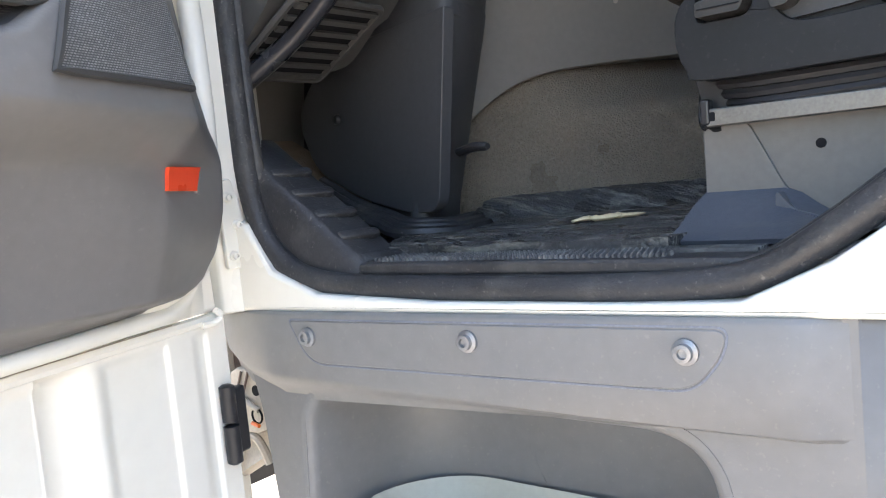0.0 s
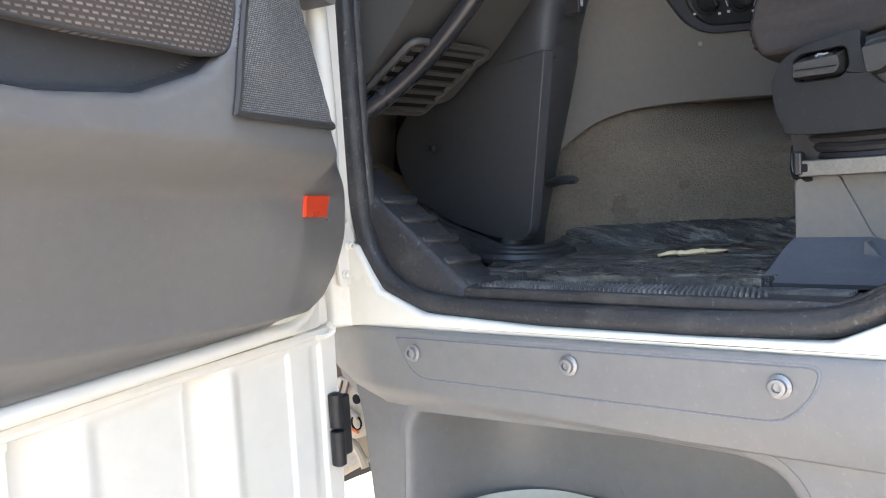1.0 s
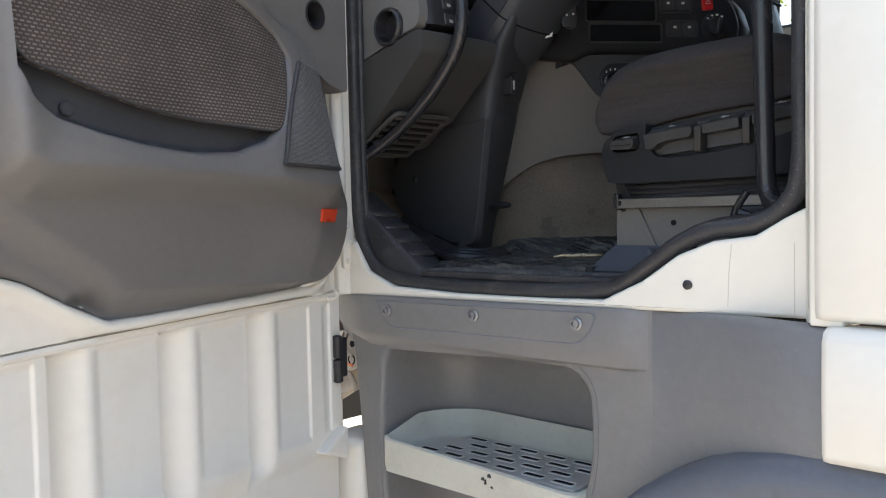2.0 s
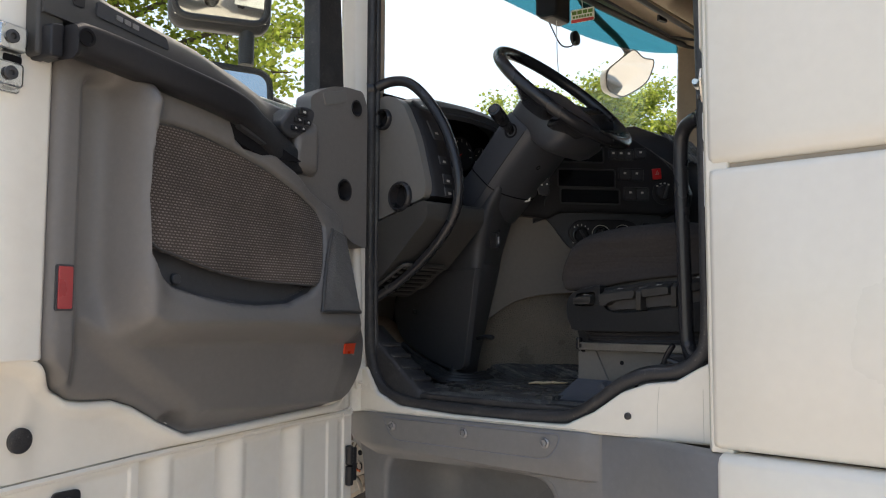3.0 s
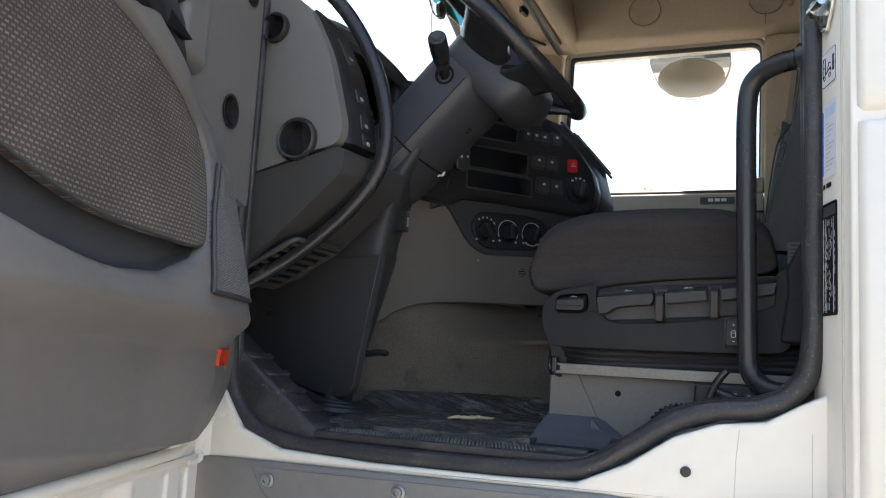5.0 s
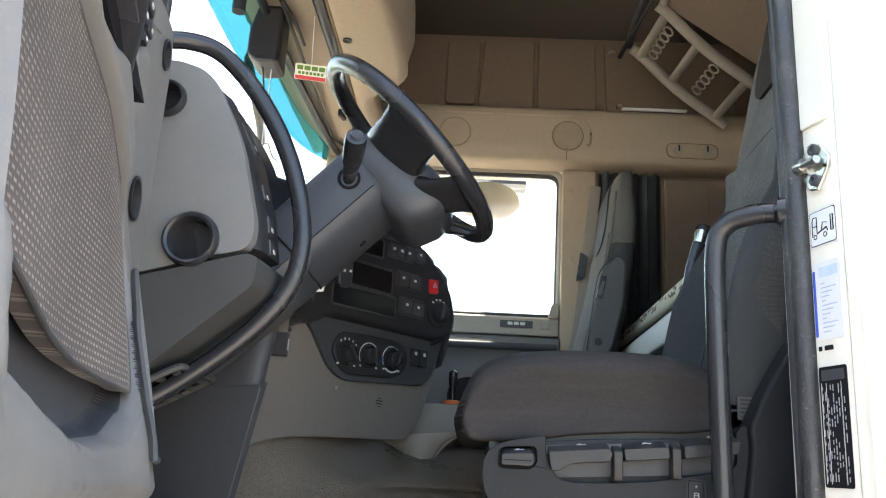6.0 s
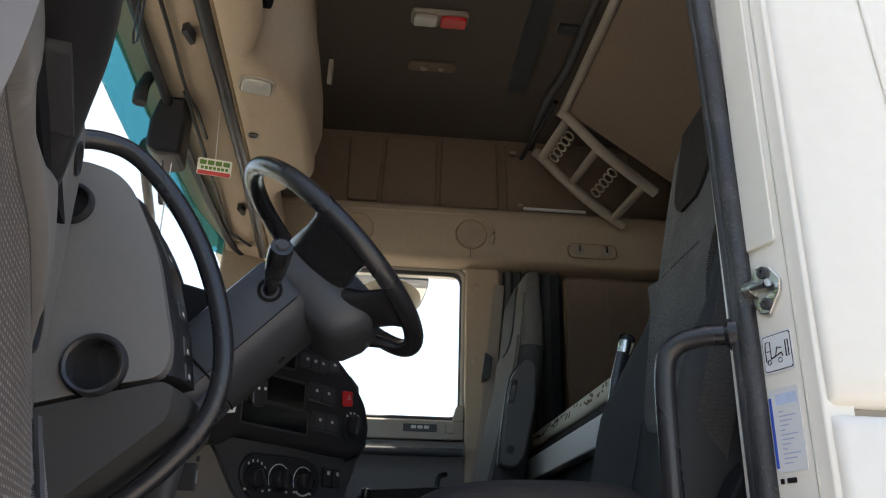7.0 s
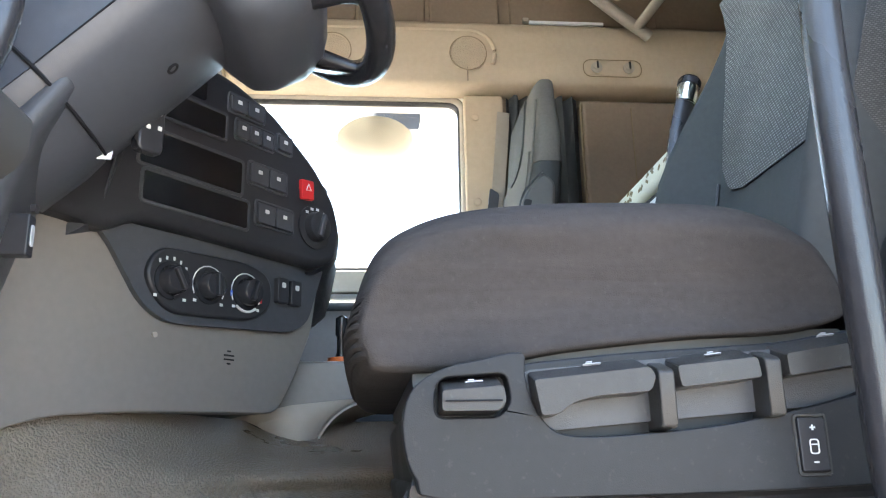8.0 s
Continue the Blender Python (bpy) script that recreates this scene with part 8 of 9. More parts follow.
# ---- roof and bunks ----
def build_roof_things():
    rl = thing("roof_lamp", "white and red split roof lamp", "ceiling lamp")
    part("base", prism(rrect(0.265, 1.36, 0.20, 0.075, 0.02), 3.480, 3.5, "z"), TAUPE, rl, bevel=0.006)
    part("lens", prism(rrect(0.215, 1.36, 0.085, 0.055, 0.012), 3.466, 3.482, "z"), LENS, rl, "clear lens", bevel=0.005)
    part("lens", prism(rrect(0.312, 1.36, 0.09, 0.055, 0.012), 3.466, 3.482, "z"), HAZARD, rl, "red lens", bevel=0.005)
    hatch = thing("roof_hatch", "dark roof hatch panel with latch plate", "roof hatch")
    part("latch_plate", prism(rrect(0.265, 1.66, 0.18, 0.055, 0.02), 3.488, 3.5, "z"), BEIGE_DARK, hatch, bevel=0.004)
    part("latch", lathe([(0.014, 0), (0.014, 0.008), (0.008, 0.01)], facing((0.235, 1.66, 3.488), (0, 0, -1)), 18), TAUPE, hatch)
    part("latch", lathe([(0.010, 0), (0.010, 0.006), (0.006, 0.008)], facing((0.30, 1.66, 3.488), (0, 0, -1)), 18), TAUPE, hatch)
    part("rail", prism([(0.555, 1.0), (0.635, 1.0), (0.645, 1.78), (0.575, 1.78)], 3.482, 3.5, "z"), DARK, hatch, "dark rail")
    part("switch_plate", prism(rrect(0.72, 1.37, 0.07, 0.05, 0.006), 3.486, 3.5, "z"), DARK, hatch, bevel=0.003)
    # upper bunk folded up, sloping down to the rear
    ub = thing("upper_bunk", "folded upper bunk with beige fabric underside", "bunk bed")
    d = Vector((0.93, 0, -0.66)).normalized()
    nrm = Vector((-0.66, 0, -0.93)).normalized()
    a = Vector((0.775, 0, 3.345))
    rows = [[a + d * s + Vector((0, y, 0)) for y in (0.08, 0.5, 1.0, 1.4, 1.66)] for s in (0, 0.02, 0.3, 0.7, 1.05)]
    part("underside", sheet(rows, 0.05, tuple(-nrm)), BEIGE_DARK, ub, "beige fabric underside")
    part("front_edge", tube([a + Vector((0, y, 0.0)) for y in (0.06, 1.67)], 0.018, 10), TAUPE, ub, "cream front edge strip")
    part("front_tube", tube(smooth_path([(0.74, 0.3, 3.39), (0.735, 1.0, 3.39), (0.735, 1.45, 3.385), (0.70, 1.62, 3.36), (0.70, 1.95, 3.335)], 6), 0.016, 10), DARK, ub, "dark retaining tube")
    part("gas_strut", tube([(0.725, 1.60, 3.34), (0.67, 1.98, 3.30)], 0.010, 8), DARKER, ub)
    # ladder stowed across the end
    ld = thing("bunk_ladder", "beige plastic bunk ladder stowed under the upper bunk", "ladder")
    C, A, B = Vector((0.723, 1.935, 3.306)), Vector((0.766, 1.665, 3.335)), Vector((1.085, 2.04, 3.065))
    s, w = B - C, A - C
    for p in (C, A):
        q = smooth_path([p - s * 0.03, p + s * 0.1 + w.cross(s).normalized() * 0.0, p + s * 0.5 + Vector((0.0, 0.0, -0.02)), p + s * 1.06], 6)
        part("stile", tube(q, 0.021, 12), TAUPE, ld)
    for t in (0.06, 0.42, 0.93):
        part("rung", tube([C + s * t + w * 0.02 + Vector((0, 0, -0.01)), C + s * t + w * 0.98 + Vector((0, 0, -0.01))], 0.020, 12, flat=0.6), TAUPE, ld)
    for t0 in (0.16, 0.66):
        for k in range(5):
            c = C + s * t0 + w * (0.18 + 0.14 * k)
            part("grip_ring", tube([c + s * 0.045 * math.cos(b) + w.normalized() * 0.018 * math.sin(b) for b in (2 * math.pi * j / 12 for j in range(12))], 0.0045, 6, True), TAUPE, ld)
    # lower bunk with patterned mattress and pale board
    lb = thing("lower_bunk", "lower bunk with patterned mattress and pale board", "bunk bed")
    part("board", prism(rounded([(0.62, 1.985), (0.66, 1.985), (0.66, 2.055), (0.62, 2.055)], 0.006), 0.75, 1.95), BUNKWHITE, lb, "pale front board", bevel=0.006)
    part("base", prism([(0.66, 1.45), (1.70, 1.45), (1.70, 2.0), (0.66, 2.0)], 0.08, 2.12), DARKER, lb)
    part("mattress_side", prism(rounded([(0.655, 2.0), (1.68, 2.0), (1.68, 2.10), (0.655, 2.10)], 0.02), 0.12, 2.10), SEATCLOTH, lb, bevel=0.02, seg=3)
    top = part("mattress", prism(rounded([(0.65, 2.102), (1.68, 2.102), (1.68, 2.165), (0.665, 2.165)], 0.03), 0.12, 2.10), CLOTHPALE, lb, "cream mattress with brown tufts", bevel=0.02, seg=3)
    bm = bmesh.new()
    rnd = random.Random(4)
    for k in range(170):
        y = rnd.uniform(0.2, 2.05)
        z = rnd.uniform(2.122, 2.144)
        bmesh.ops.create_cube(bm, size=1, matrix=Matrix.Translation((0.6497 + (z - 2.102) * 0.238, y, z)) @ pose(0, 0, 0, rnd.uniform(-40, 40), 0, 0) @ Matrix.Diagonal((0.0012, 0.012, 0.0055, 1)))
    tagged(part("tuft", bm, BROWN, top), kind="stuff")


build_roof_things()


# ---- rear pillar fittings ----
def build_pillar_fittings():
    st = thing("door_striker", "zinc-plated door striker on the rear pillar", "door striker")
    n = Vector((-0.955, -0.29, 0)).normalized()
    t = Vector((0.29, -0.955, 0)).normalized()
    def at(s, z, d=0.0):
        p = Vector((0.571, 0.020, 0)).lerp(Vector((0.588, -0.038, 0)), s) + n * d
        return Vector((p.x, p.y, z))
    def plate(s0, s1, z0, z1, d0, d1, r=0.004):
        bm = bmesh.new()
        ring = rrect((s0 + s1) / 2 * 0.0604, (z0 + z1) / 2, (s1 - s0) * 0.0604, z1 - z0, r, 4)
        A = [bm.verts.new(at(a / 0.0604, b, d0)) for a, b in ring]
        B = [bm.verts.new(at(a / 0.0604, b, d1)) for a, b in ring]
        bm.faces.new(A)
        bm.faces.new(B[::-1])
        for i in range(len(ring)):
            bm.faces.new((A[i], B[i], B[(i + 1) % len(ring)], A[(i + 1) % len(ring)]))
        return bm
    hexa = bmesh.new()
    pts = [(0.35, 2.085), (0.75, 2.08), (1.0, 2.06), (0.95, 2.045), (0.60, 2.018), (0.35, 2.022), (0.05, 2.05), (0.05, 2.062)]
    A = [hexa.verts.new(at(a, z, 0.001)) for a, z in pts]
    B = [hexa.verts.new(at(a, z, 0.007)) for a, z in pts]
    hexa.faces.new(A)
    hexa.faces.new(B[::-1])
    for i in range(len(pts)):
        hexa.faces.new((A[i], B[i], B[(i + 1) % len(pts)], A[(i + 1) % len(pts)]))
    part("plate", hexa, CHROME, st, bevel=0.002)
    part("pin", tube([at(0.25, 2.056, 0.015), at(0.80, 2.056, 0.015)], 0.0055, 12), CHROME, st)
    part("pin_block", tube([at(0.12, 2.057, 0.010), at(0.34, 2.057, 0.010)], 0.011, 12), CHROME, st)
    for z in (2.074, 2.032):
        part("bolt", lathe([(0.008, 0), (0.008, 0.004), (0.004, 0.005), (0.003, 0.002)], facing(at(0.58, z, 0.007), n), 18), DARK, st)
    pil = bpy.data.objects["pillar_rear"]
    part("pillar_step", plate(0.10, 0.97, 2.112, 2.98, 0.0002, 0.0050, 0.006), WHITE, pil, bevel=0.003, seg=3)
    part("pillar_groove", tube([(0.5925, -0.0435, 1.42), (0.5925, -0.0435, 3.05)], 0.0016, 6), STEPTRAY, pil)
    # labels
    s1 = thing("pictogram_label", "white label with truck and fuel pictogram", "label")
    part("sheet", plate(0.18, 1.0, 1.945, 1.995, 0.0006, 0.0014), PAPER, s1)
    part("border", plate(0.20, 0.98, 1.947, 1.993, 0.0013, 0.0017), INK_SHADE, s1)
    part("field", plate(0.215, 0.965, 1.948, 1.992, 0.0016, 0.0020), PAPER, s1)
    def line(pts, r, mt, ob_):
        part("drawing", tube([at(p, z, 0.0022) for p, z in pts], r, 5, up=tuple(n)), mt, ob_)
    cab = [(0.28, 1.960), (0.28, 1.980), (0.31, 1.985), (0.42, 1.985), (0.42, 1.962)]
    line(cab, 0.0007, INK_SHADE, s1)
    line([(0.31, 1.973), (0.40, 1.973)], 0.0006, INK_SHADE, s1)
    line([(0.42, 1.963), (0.72, 1.968), (0.74, 1.963)], 0.0009, INK_SHADE, s1)
    line([(0.55, 1.966), (0.60, 1.976), (0.72, 1.974)], 0.0007, INK_SHADE, s1)
    line([(0.84, 1.962), (0.84, 1.982), (0.91, 1.982), (0.91, 1.962), (0.84, 1.962)], 0.0008, INK_SHADE, s1)
    for a in (0.36, 0.66):
        line([(a + 0.05 * math.cos(q), 1.959 + 0.003 * math.sin(q)) for q in (2 * math.pi * k / 10 for k in range(11))], 0.0006, INK_SHADE, s1)
    s2 = thing("service_label", "white printed label with a blue edge", "label")
    part("sheet", plate(0.20, 0.98, 1.825, 1.925, 0.0006, 0.0012), PAPER, s2)
    part("blue_edge", plate(0.18, 0.25, 1.830, 1.915, 0.0011, 0.0018, 0.001), BLUEINK, s2)
    faint = mat("faint_blue_print", (0.40, 0.47, 0.66), 0.6)
    for k in range(12):
        part("print_line", plate(0.40, 0.52 + 0.11 * (k * 7 % 4), 1.896 - 0.0056 * k, 1.8974 - 0.0056 * k, 0.0011, 0.0014, 0.0002), faint, s2)
    part("print_block", plate(0.36, 0.92, 1.905, 1.918, 0.0011, 0.0014, 0.001), mat("pale_blue_print", (0.55, 0.65, 0.85), 0.6), s2)
    for a0, a1 in ((0.02, 0.12), (0.2, 0.45)):
        part("print_block", plate(a0 + 0.2, a1 + 0.2, 1.812, 1.818, 0.0008, 0.0014, 0.001), INK_SHADE, s2)
    s3 = thing("type_plate", "black type plate with pale print bars", "label")
    part("plate", plate(0.18, 0.98, 1.648, 1.792, 0.0006, 0.0016), INK_SHADE, s3)
    part("header_block", plate(0.26, 0.92, 1.775, 1.788, 0.0015, 0.0020, 0.001), DARK, s3)
    rnd = random.Random(7)
    for c in range(9):
        z = 1.655
        while z < 1.765:
            h = rnd.uniform(0.003, 0.012)
            if rnd.random() < 0.75:
                part("print_bar", plate(0.255 + 0.076 * c, 0.278 + 0.076 * c, z, min(z + h, 1.77), 0.0015, 0.0019, 0.0002), SYMBOL, s3)
            z += h + rnd.uniform(0.002, 0.006)
    for a in (0.235, 0.375, 0.80):
        part("rule", plate(a, a + 0.012, 1.652, 1.772, 0.0015, 0.0019, 0.0002), MARK, s3)
    # small label on the front pillar
    s4 = thing("body_code_label", "narrow white code label on the front pillar", "label")
    part("sheet", prism([(-0.366, 1.612), (-0.358, 1.612), (-0.358, 1.690), (-0.366, 1.690)], -0.0245, -0.0225), PAPER, s4)
    cu = bpy.data.curves.new("code_text", "FONT")
    cu.body, cu.size, cu.extrude, cu.align_x, cu.align_y = "H3279WHTE", 0.0105, 0.0002, "CENTER", "CENTER"
    cu.materials.append(INK_SHADE)
    tx = new("code_text", cu)
    tx.matrix_basis = Matrix(((0, -1, 0, -0.3605), (0, 0, -1, -0.0248), (1, 0, 0, 1.651), (0, 0, 0, 1))) @ Matrix.Diagonal((-1, -1, 1, 1))
    tx.parent = s4
    for k in range(10):
        part("print_bar", box((-0.3648, -0.0248, 1.616 + 0.0075 * k), (0.0018, 0.0006, 0.005)), SYMBOL, s4)


build_pillar_fittings()


# ---- near mirrors ----
def build_near_mirrors():
    ob = thing("near_mirror", "charcoal twin truck mirrors with pale lower case on an arm", "mirror")
    def aimed(p, n):
        z = Vector(n).normalized()
        y = (Vector((0, 0, 1)) - z * z.z).normalized()
        x = y.cross(z)
        return Matrix(((x.x, y.x, z.x, p[0]), (x.y, y.y, z.y, p[1]), (x.z, y.z, z.z, p[2]), (0, 0, 0, 1)))
    # axes: x across, y up, z out of the glass
    o = aimed((-0.50, -0.335, 2.545), (0.872, -0.444, -0.190))
    part("upper_case", prism(rounded([(-0.125, -0.215), (0.125, -0.215), (0.13, 0.22), (-0.13, 0.22)], 0.045), -0.09, -0.004, "z"), DARK, ob, bevel=0.025, seg=4, m=o)
    part("upper_rim", tube([(x, y, 0) for x, y in rrect(0, 0.008, 0.225, 0.395, 0.04)], 0.009, 8, True), DARK, ob, m=o)
    dome = sheet([[(0.11 * a, 0.008 + 0.195 * b, 0.008 - ((0.11 * a) ** 2 + (0.195 * b) ** 2) / (2 * 1.9)) for a in [k / 8 - 1 for k in range(17)]] for b in [k / 10 - 1 for k in range(21)]], -0.006, (0, 0, 1))
    part("upper_glass", dome, MIRROR, ob, "convex mirror glass", m=o, angle=60)
    part("neck", tube([(-0.53, -0.245, 2.40), (-0.53, -0.245, 2.26)], 0.020, 10), DARK, ob)
    q = aimed((-0.50, -0.305, 2.165), (0.90, -0.28, 0.12))
    part("lower_case", prism(rrect(0.0, 0, 0.235, 0.175, 0.05), -0.09, -0.004, "z"), TAUPE, ob, "pale grey case", bevel=0.03, seg=4, m=q)
    part("lower_rim", tube([(x, y, 0) for x, y in rrect(-0.004, 0, 0.205, 0.145, 0.04)], 0.009, 8, True), DARK, ob, m=q)
    part("lower_glass", prism(rrect(-0.004, 0, 0.20, 0.14, 0.038), -0.006, 0.001, "z"), MIRROR, ob, "mirror glass", m=q)
    part("arm", tube([(-0.54, -0.25, 2.20), (-0.50, -0.06, 2.14), (-0.44, 0.04, 2.10)], 0.02, 10), DARKER, ob)
    fr = thing("front_mirror", "white-backed front mirror on a dark arm ahead of the windscreen", "mirror")
    shield = rounded([(-0.25, -0.04), (-0.05, 0.135), (0.10, 0.105), (0.24, 0.13), (0.25, 0.0), (0.16, -0.07), (0.02, -0.145), (-0.17, -0.135)], 0.05, 5)
    shield = [(0.84 * a + 0.01, 0.84 * b + 0.005) for a, b in shield]
    lean = 0.45      # the glass looks down at the road ahead of the bumper
    secs = [[(-0.86 + dx + lean * w * b, 2.28 + w * a, 2.865 + w * b) for a, b in shield] for dx, w in ((0.004, 0.97), (0.0, 1.0), (-0.03, 0.97), (-0.06, 0.7))]
    part("case", loft(secs), BUNKWHITE, fr, angle=60)
    part("glass", loft([[(-0.86 + dx + lean * 0.95 * b, 2.28 + 0.95 * a, 2.865 + 0.95 * b) for a, b in shield] for dx in (0.003, 0.008)]), MIRROR, fr, "mirror glass")
    part("glass_edge", tube([(-0.853 + lean * 0.97 * b, 2.28 + 0.97 * a, 2.865 + 0.97 * b) for a, b in shield], 0.004, 6, True, up=(1, 0, 0)), DARK, fr)
    part("arm", tube(smooth_path([(-0.56, 1.56, 3.08), (-0.72, 1.618, 3.063), (-0.75, 1.79, 3.01), (-0.80, 2.11, 2.98), (-0.845, 2.30, 2.95)], 5), 0.018, 10), DARKER, fr)


build_near_mirrors()


# ---- parked trucks behind ----
REDCHASSIS = mat("red_chassis_paint", (0.42, 0.035, 0.03), 0.4, var=0.1, vscale=4, dirt=0.3)
TYRE = mat("tyre_rubber", (0.025, 0.025, 0.026), 0.8, var=0.2, vscale=6, bump=0.4, bscale=90)


def build_parked_truck(label, m, chassis):
    """Cab-over tractor unit; its front faces minus x, axes as for the near truck."""
    ob = thing("parked_truck", label, "truck", m, group="parked trucks")
    side = rounded([(0.0, 0.95), (2.15, 0.95), (2.15, 3.35), (0.55, 3.5), (0.10, 3.0), (0.0, 2.2)], [0.05, 0.05, 0.2, 0.25, 0.2, 0.2], 5)
    part("cab", prism(side, -1.2, 1.2), WHITE, ob, bevel=0.08, seg=3)
    part("windscreen", prism([(-0.008, 2.25), (0.02, 2.25), (0.12, 2.98), (0.088, 2.98)], -1.02, 1.02), SCREEN, ob, "dark windscreen")
    part("sun_visor", prism([(-0.12, 2.92), (0.12, 3.02), (0.12, 3.08), (-0.12, 2.98)], -1.05, 1.05), DARK, ob, bevel=0.01)
    g = part("grille", prism(rrect(0, 1.58, 1.5, 1.0, 0.06), -0.018, 0.02, "x"), DARKER, ob, "dark grille panel")
    for k in range(8):
        part("grille_slat", box((-0.03, 0, 1.16 + 0.12 * k), (0.04, 1.42, 0.065), pose(0, 0, 0, 0, 15, 0)), WHITE, g, bevel=0.012)
    part("bumper", prism(rounded([(-0.06, 0.40), (0.5, 0.40), (0.5, 0.94), (-0.02, 0.94)], 0.06), -1.23, 1.23), WHITE, ob, bevel=0.05, seg=3)
    for s in (-1, 1):
        hl = part("headlamp", prism(rrect(s * 0.93, 0.74, 0.42, 0.24, 0.06), -0.075, 0.0, "x"), LENS, ob, "clear headlamp", bevel=0.02)
        part("reflector", lathe([(0.08, 0), (0.06, 0.02), (0.01, 0.03)], facing((-0.075, s * 0.88, 0.74), (-1, 0, 0)), 20), CHROME, hl)
        part("side_window", prism([(0.35, 2.25), (1.15, 2.25), (1.15, 2.9), (0.42, 2.9)], s * 1.19, s * 1.206), SCREEN, ob, "dark side window")
        part("mirror", box((-0.10, s * 1.42, 2.45), (0.16, 0.26, 0.72)), DARK, ob, bevel=0.05)
        part("step_panel", prism(rounded([(0.30, 0.40), (0.85, 0.40), (0.85, 0.94), (0.30, 0.94)], 0.03), s * 1.15, s * 1.235), SKIRT, ob, bevel=0.01)
        for x, w in ((1.38, 0.32), (5.1, 0.56)):
            wh = part("wheel", lathe([(0.30, -w / 2), (0.46, -w / 2), (0.51, -w / 2 + 0.05), (0.51, w / 2 - 0.05), (0.46, w / 2), (0.30, w / 2)], facing((x, s * (1.20 - w / 2), 0.51), (0, s, 0)), 32), TYRE, ob, "black tyre")
            part("rim", lathe([(0.30, w / 2 - 0.01), (0.27, w / 2 - 0.08), (0.16, w / 2 - 0.06), (0.12, w / 2 + 0.02), (0.01, w / 2 + 0.03)], facing((x, s * (1.20 - w / 2), 0.51), (0, s, 0)), 24), METAL, wh)
        part("chassis_rail", box((3.6, s * 0.42, 0.90), (5.2, 0.09, 0.28)), chassis, ob, bevel=0.01)
        part("mudguard", sheet([[(5.1 + 0.62 * math.cos(a), s * y, 0.51 + 0.62 * math.sin(a)) for y in (0.62, 1.22)] for a in (radians(20 + 20 * k) for k in range(8))], 0.02, (0, 0, 1)), WHITE, ob)
    part("fuel_tank", lathe([(0.02, -0.6), (0.32, -0.6), (0.32, 0.6), (0.02, 0.6)], Matrix.Translation((3.1, -0.85, 0.68)) @ pose(0, 0, 0, 0, 90, 0), 28), CHROME, ob)
    return ob


build_parked_truck("white parked tractor unit with slatted grille", Matrix.Translation((8.6, -6.2, 0)) @ pose(0, 0, 0, 0, 0, 8), DARKER)
build_parked_truck("white parked tractor unit on a red chassis", Matrix.Translation((9.8, -2.6, 0)) @ pose(0, 0, 0, 0, 0, -14), REDCHASSIS)


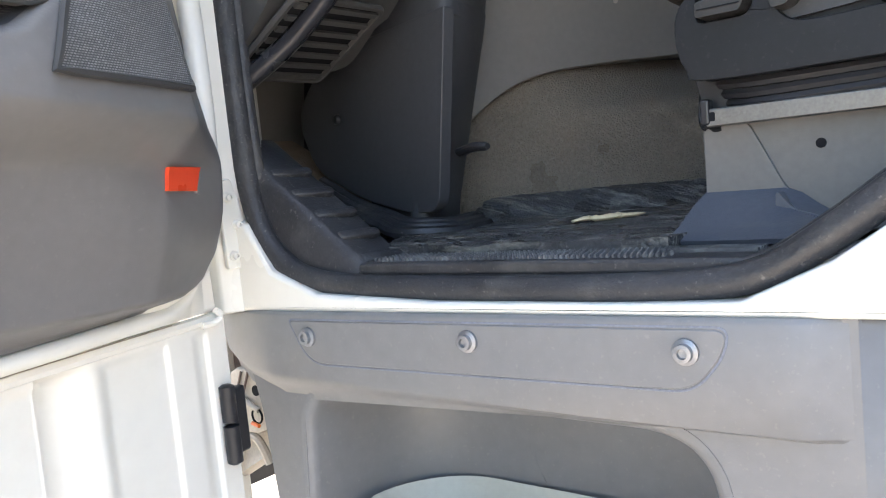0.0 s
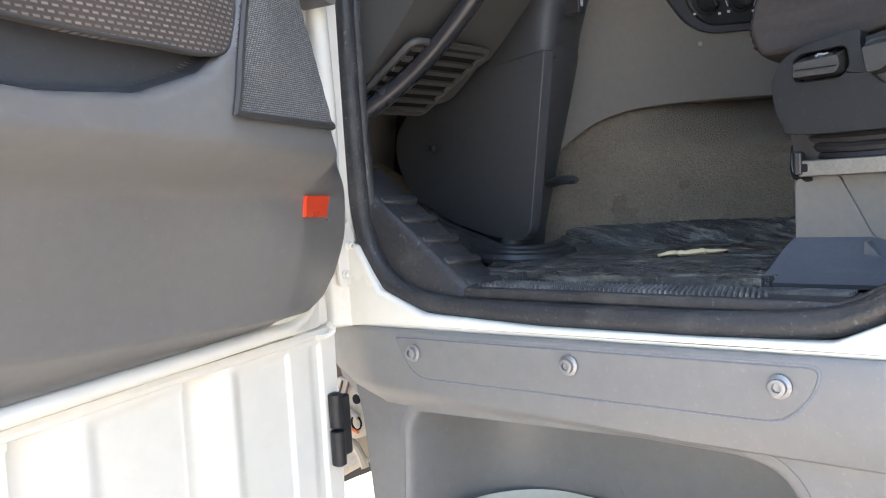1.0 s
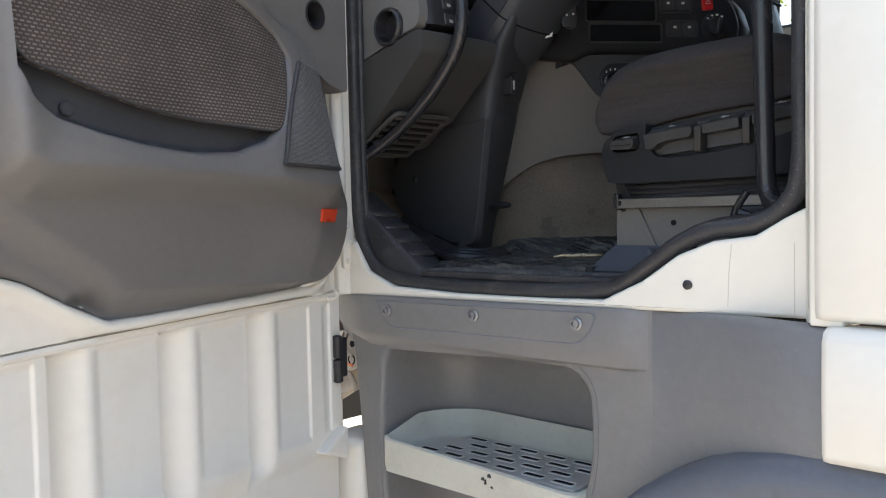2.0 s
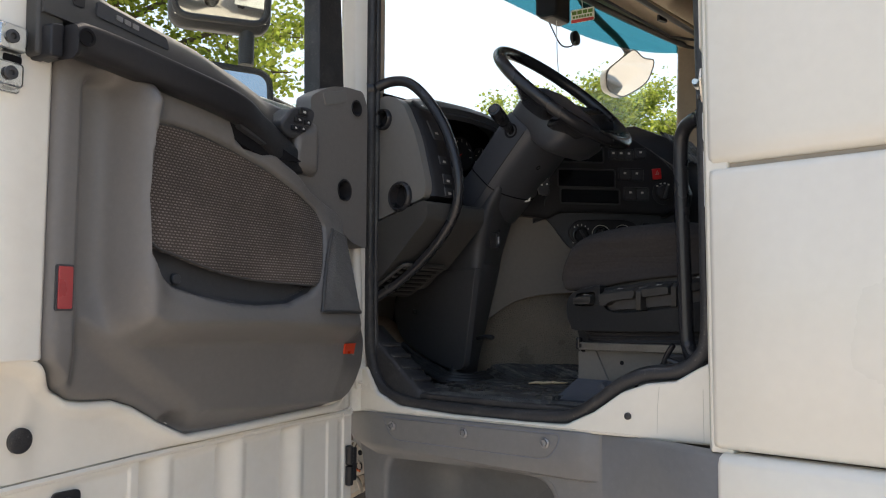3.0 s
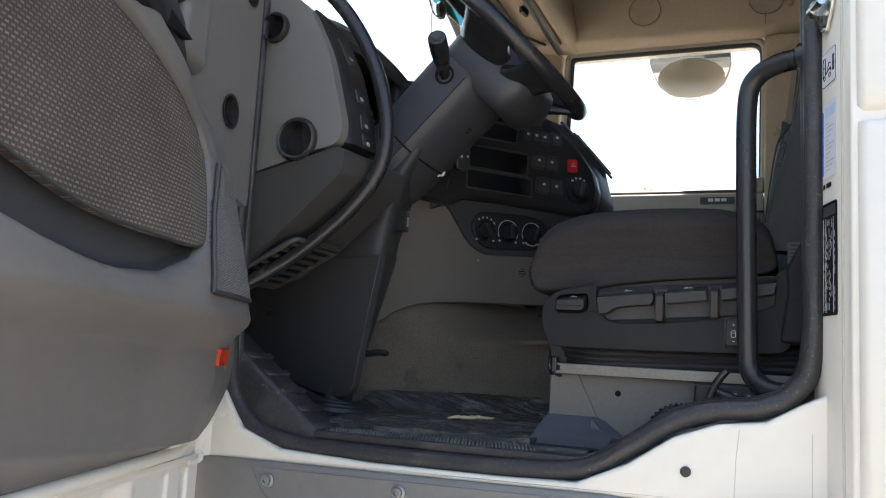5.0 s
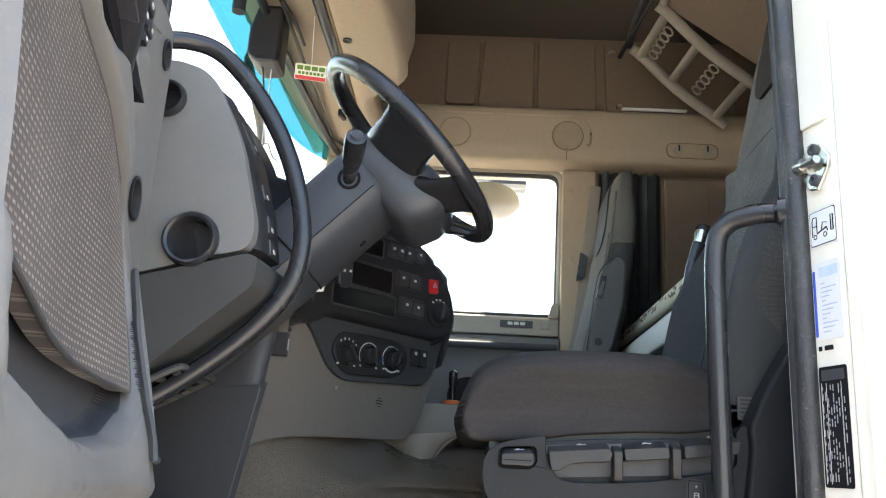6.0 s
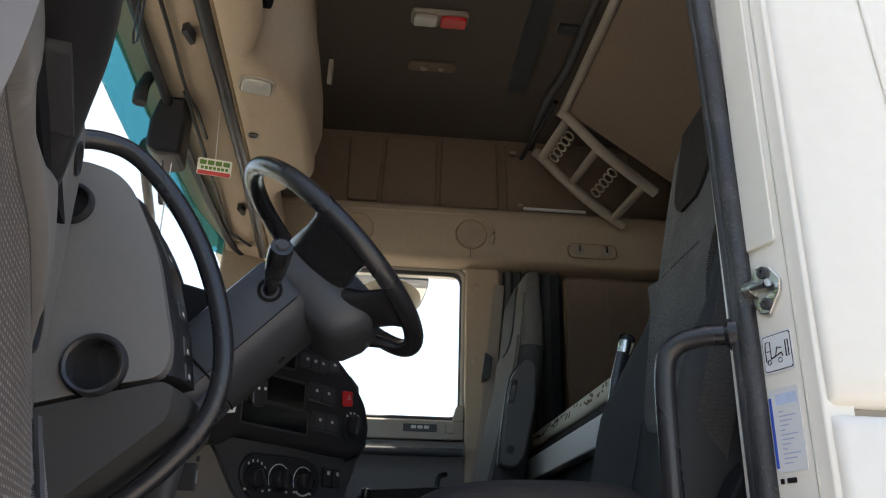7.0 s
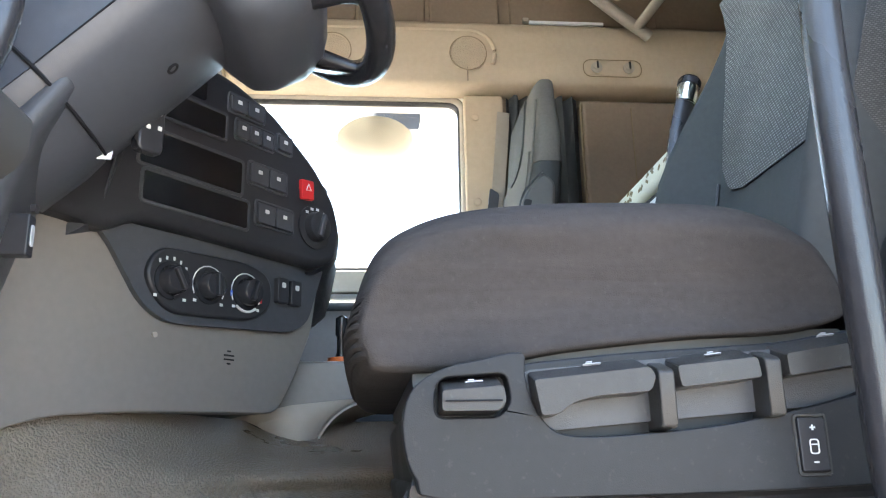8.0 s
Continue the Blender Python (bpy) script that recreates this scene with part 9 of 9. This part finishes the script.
# ---- trees ----
def build_tree(name, label, base, height, spread, crown0, seed, leaves, leaf):
    rnd = random.Random(seed)
    ob = thing(name, label, "tree", Matrix.Translation(base), group="trees beyond the yard")
    tips, bm = [], bmesh.new()
    top = height * 0.72
    trunk = [Vector((0.12 * math.sin(z * 0.7 + seed), 0.10 * math.cos(z * 0.9 + seed), z)) for z in (0, height * 0.2, height * 0.4, height * 0.58, top)]
    tube(trunk, [0.20, 0.17, 0.13, 0.09, 0.04], 10, bm=bm)
    for k in range(26):
        z = crown0 + (height * 0.93 - crown0) * (k / 25) ** 1.1 * 0.85
        a = k * 2.4 + rnd.uniform(-0.4, 0.4)
        reach = spread * (0.55 + 0.55 * math.sin(math.pi * min(1, max(0.08, (z - crown0 * 0.8) / (height - crown0 * 0.8))))) * rnd.uniform(0.7, 1.1)
        s = Vector((0, 0, min(z, top)))
        e = s + Vector((reach * math.cos(a), reach * math.sin(a), reach * rnd.uniform(0.15, 0.55)))
        mid = s.lerp(e, 0.5) + Vector((0, 0, reach * 0.1))
        tube([s, mid, e], [0.055, 0.035, 0.010], 6, bm=bm)
        for j in range(7):
            q = rnd.uniform(0.35, 1.05)
            b0 = s.lerp(e, q)
            b1 = b0 + Vector((rnd.uniform(-1, 1), rnd.uniform(-1, 1), rnd.uniform(-0.3, 0.8))) * spread * 0.30
            tube([b0, b1], [0.016, 0.005], 5, bm=bm)
            tips += [b0.lerp(b1, 0.5), b1]
    part("trunk", bm, BARK, ob)
    P, F = [], []
    for i in range(leaves):
        c = rnd.choice(tips) + Vector((rnd.gauss(0, 1), rnd.gauss(0, 1), rnd.gauss(0, 0.8))) * spread * 0.10
        u = Vector((rnd.uniform(-1, 1), rnd.uniform(-1, 1), rnd.uniform(-0.7, 0.4))).normalized()
        v = u.cross(Vector((rnd.uniform(-1, 1), rnd.uniform(-1, 1), rnd.uniform(-1, 1)))).normalized()
        s = leaf * rnd.uniform(0.6, 1.25)
        k = len(P)
        P += [c, c + u * s * 0.5 + v * s * 0.36, c + u * s, c + u * s * 0.5 - v * s * 0.36]
        F.append((k, k + 1, k + 2, k + 3))
    me = bpy.data.meshes.new("crown")
    me.from_pydata([tuple(p) for p in P], [], F)
    me.materials.append(LEAF)
    cr = new("crown", me)
    cr.parent = ob
    tagged(cr, kind="stuff")


build_tree("tree", "leafy green roadside tree with airy crown", (-10.0, 3.9, 0), 9.5, 2.5, 3.2, 3, 42000, 0.105)
build_tree("tree", "leafy green tree with drooping side twigs", (-12.8, 0.6, 0), 10.5, 2.6, 3.2, 5, 28000, 0.125)
build_tree("tree", "distant broad green tree beyond the windscreen", (-15.0, 22.5, 0), 10.3, 2.3, 2.4, 8, 40000, 0.13)
build_tree("tree", "distant tall green tree beyond the windscreen", (-13.2, 22.8, 0), 11.1, 2.4, 2.4, 11, 40000, 0.13)
build_tree("tree", "distant low green tree beyond the windscreen", (-11.0, 22.8, 0), 9.3, 2.6, 1.8, 14, 36000, 0.13)
build_tree("tree", "distant low green tree beside the yard", (-5.5, 24.5, 0), 7.6, 2.6, 1.5, 17, 30000, 0.13)
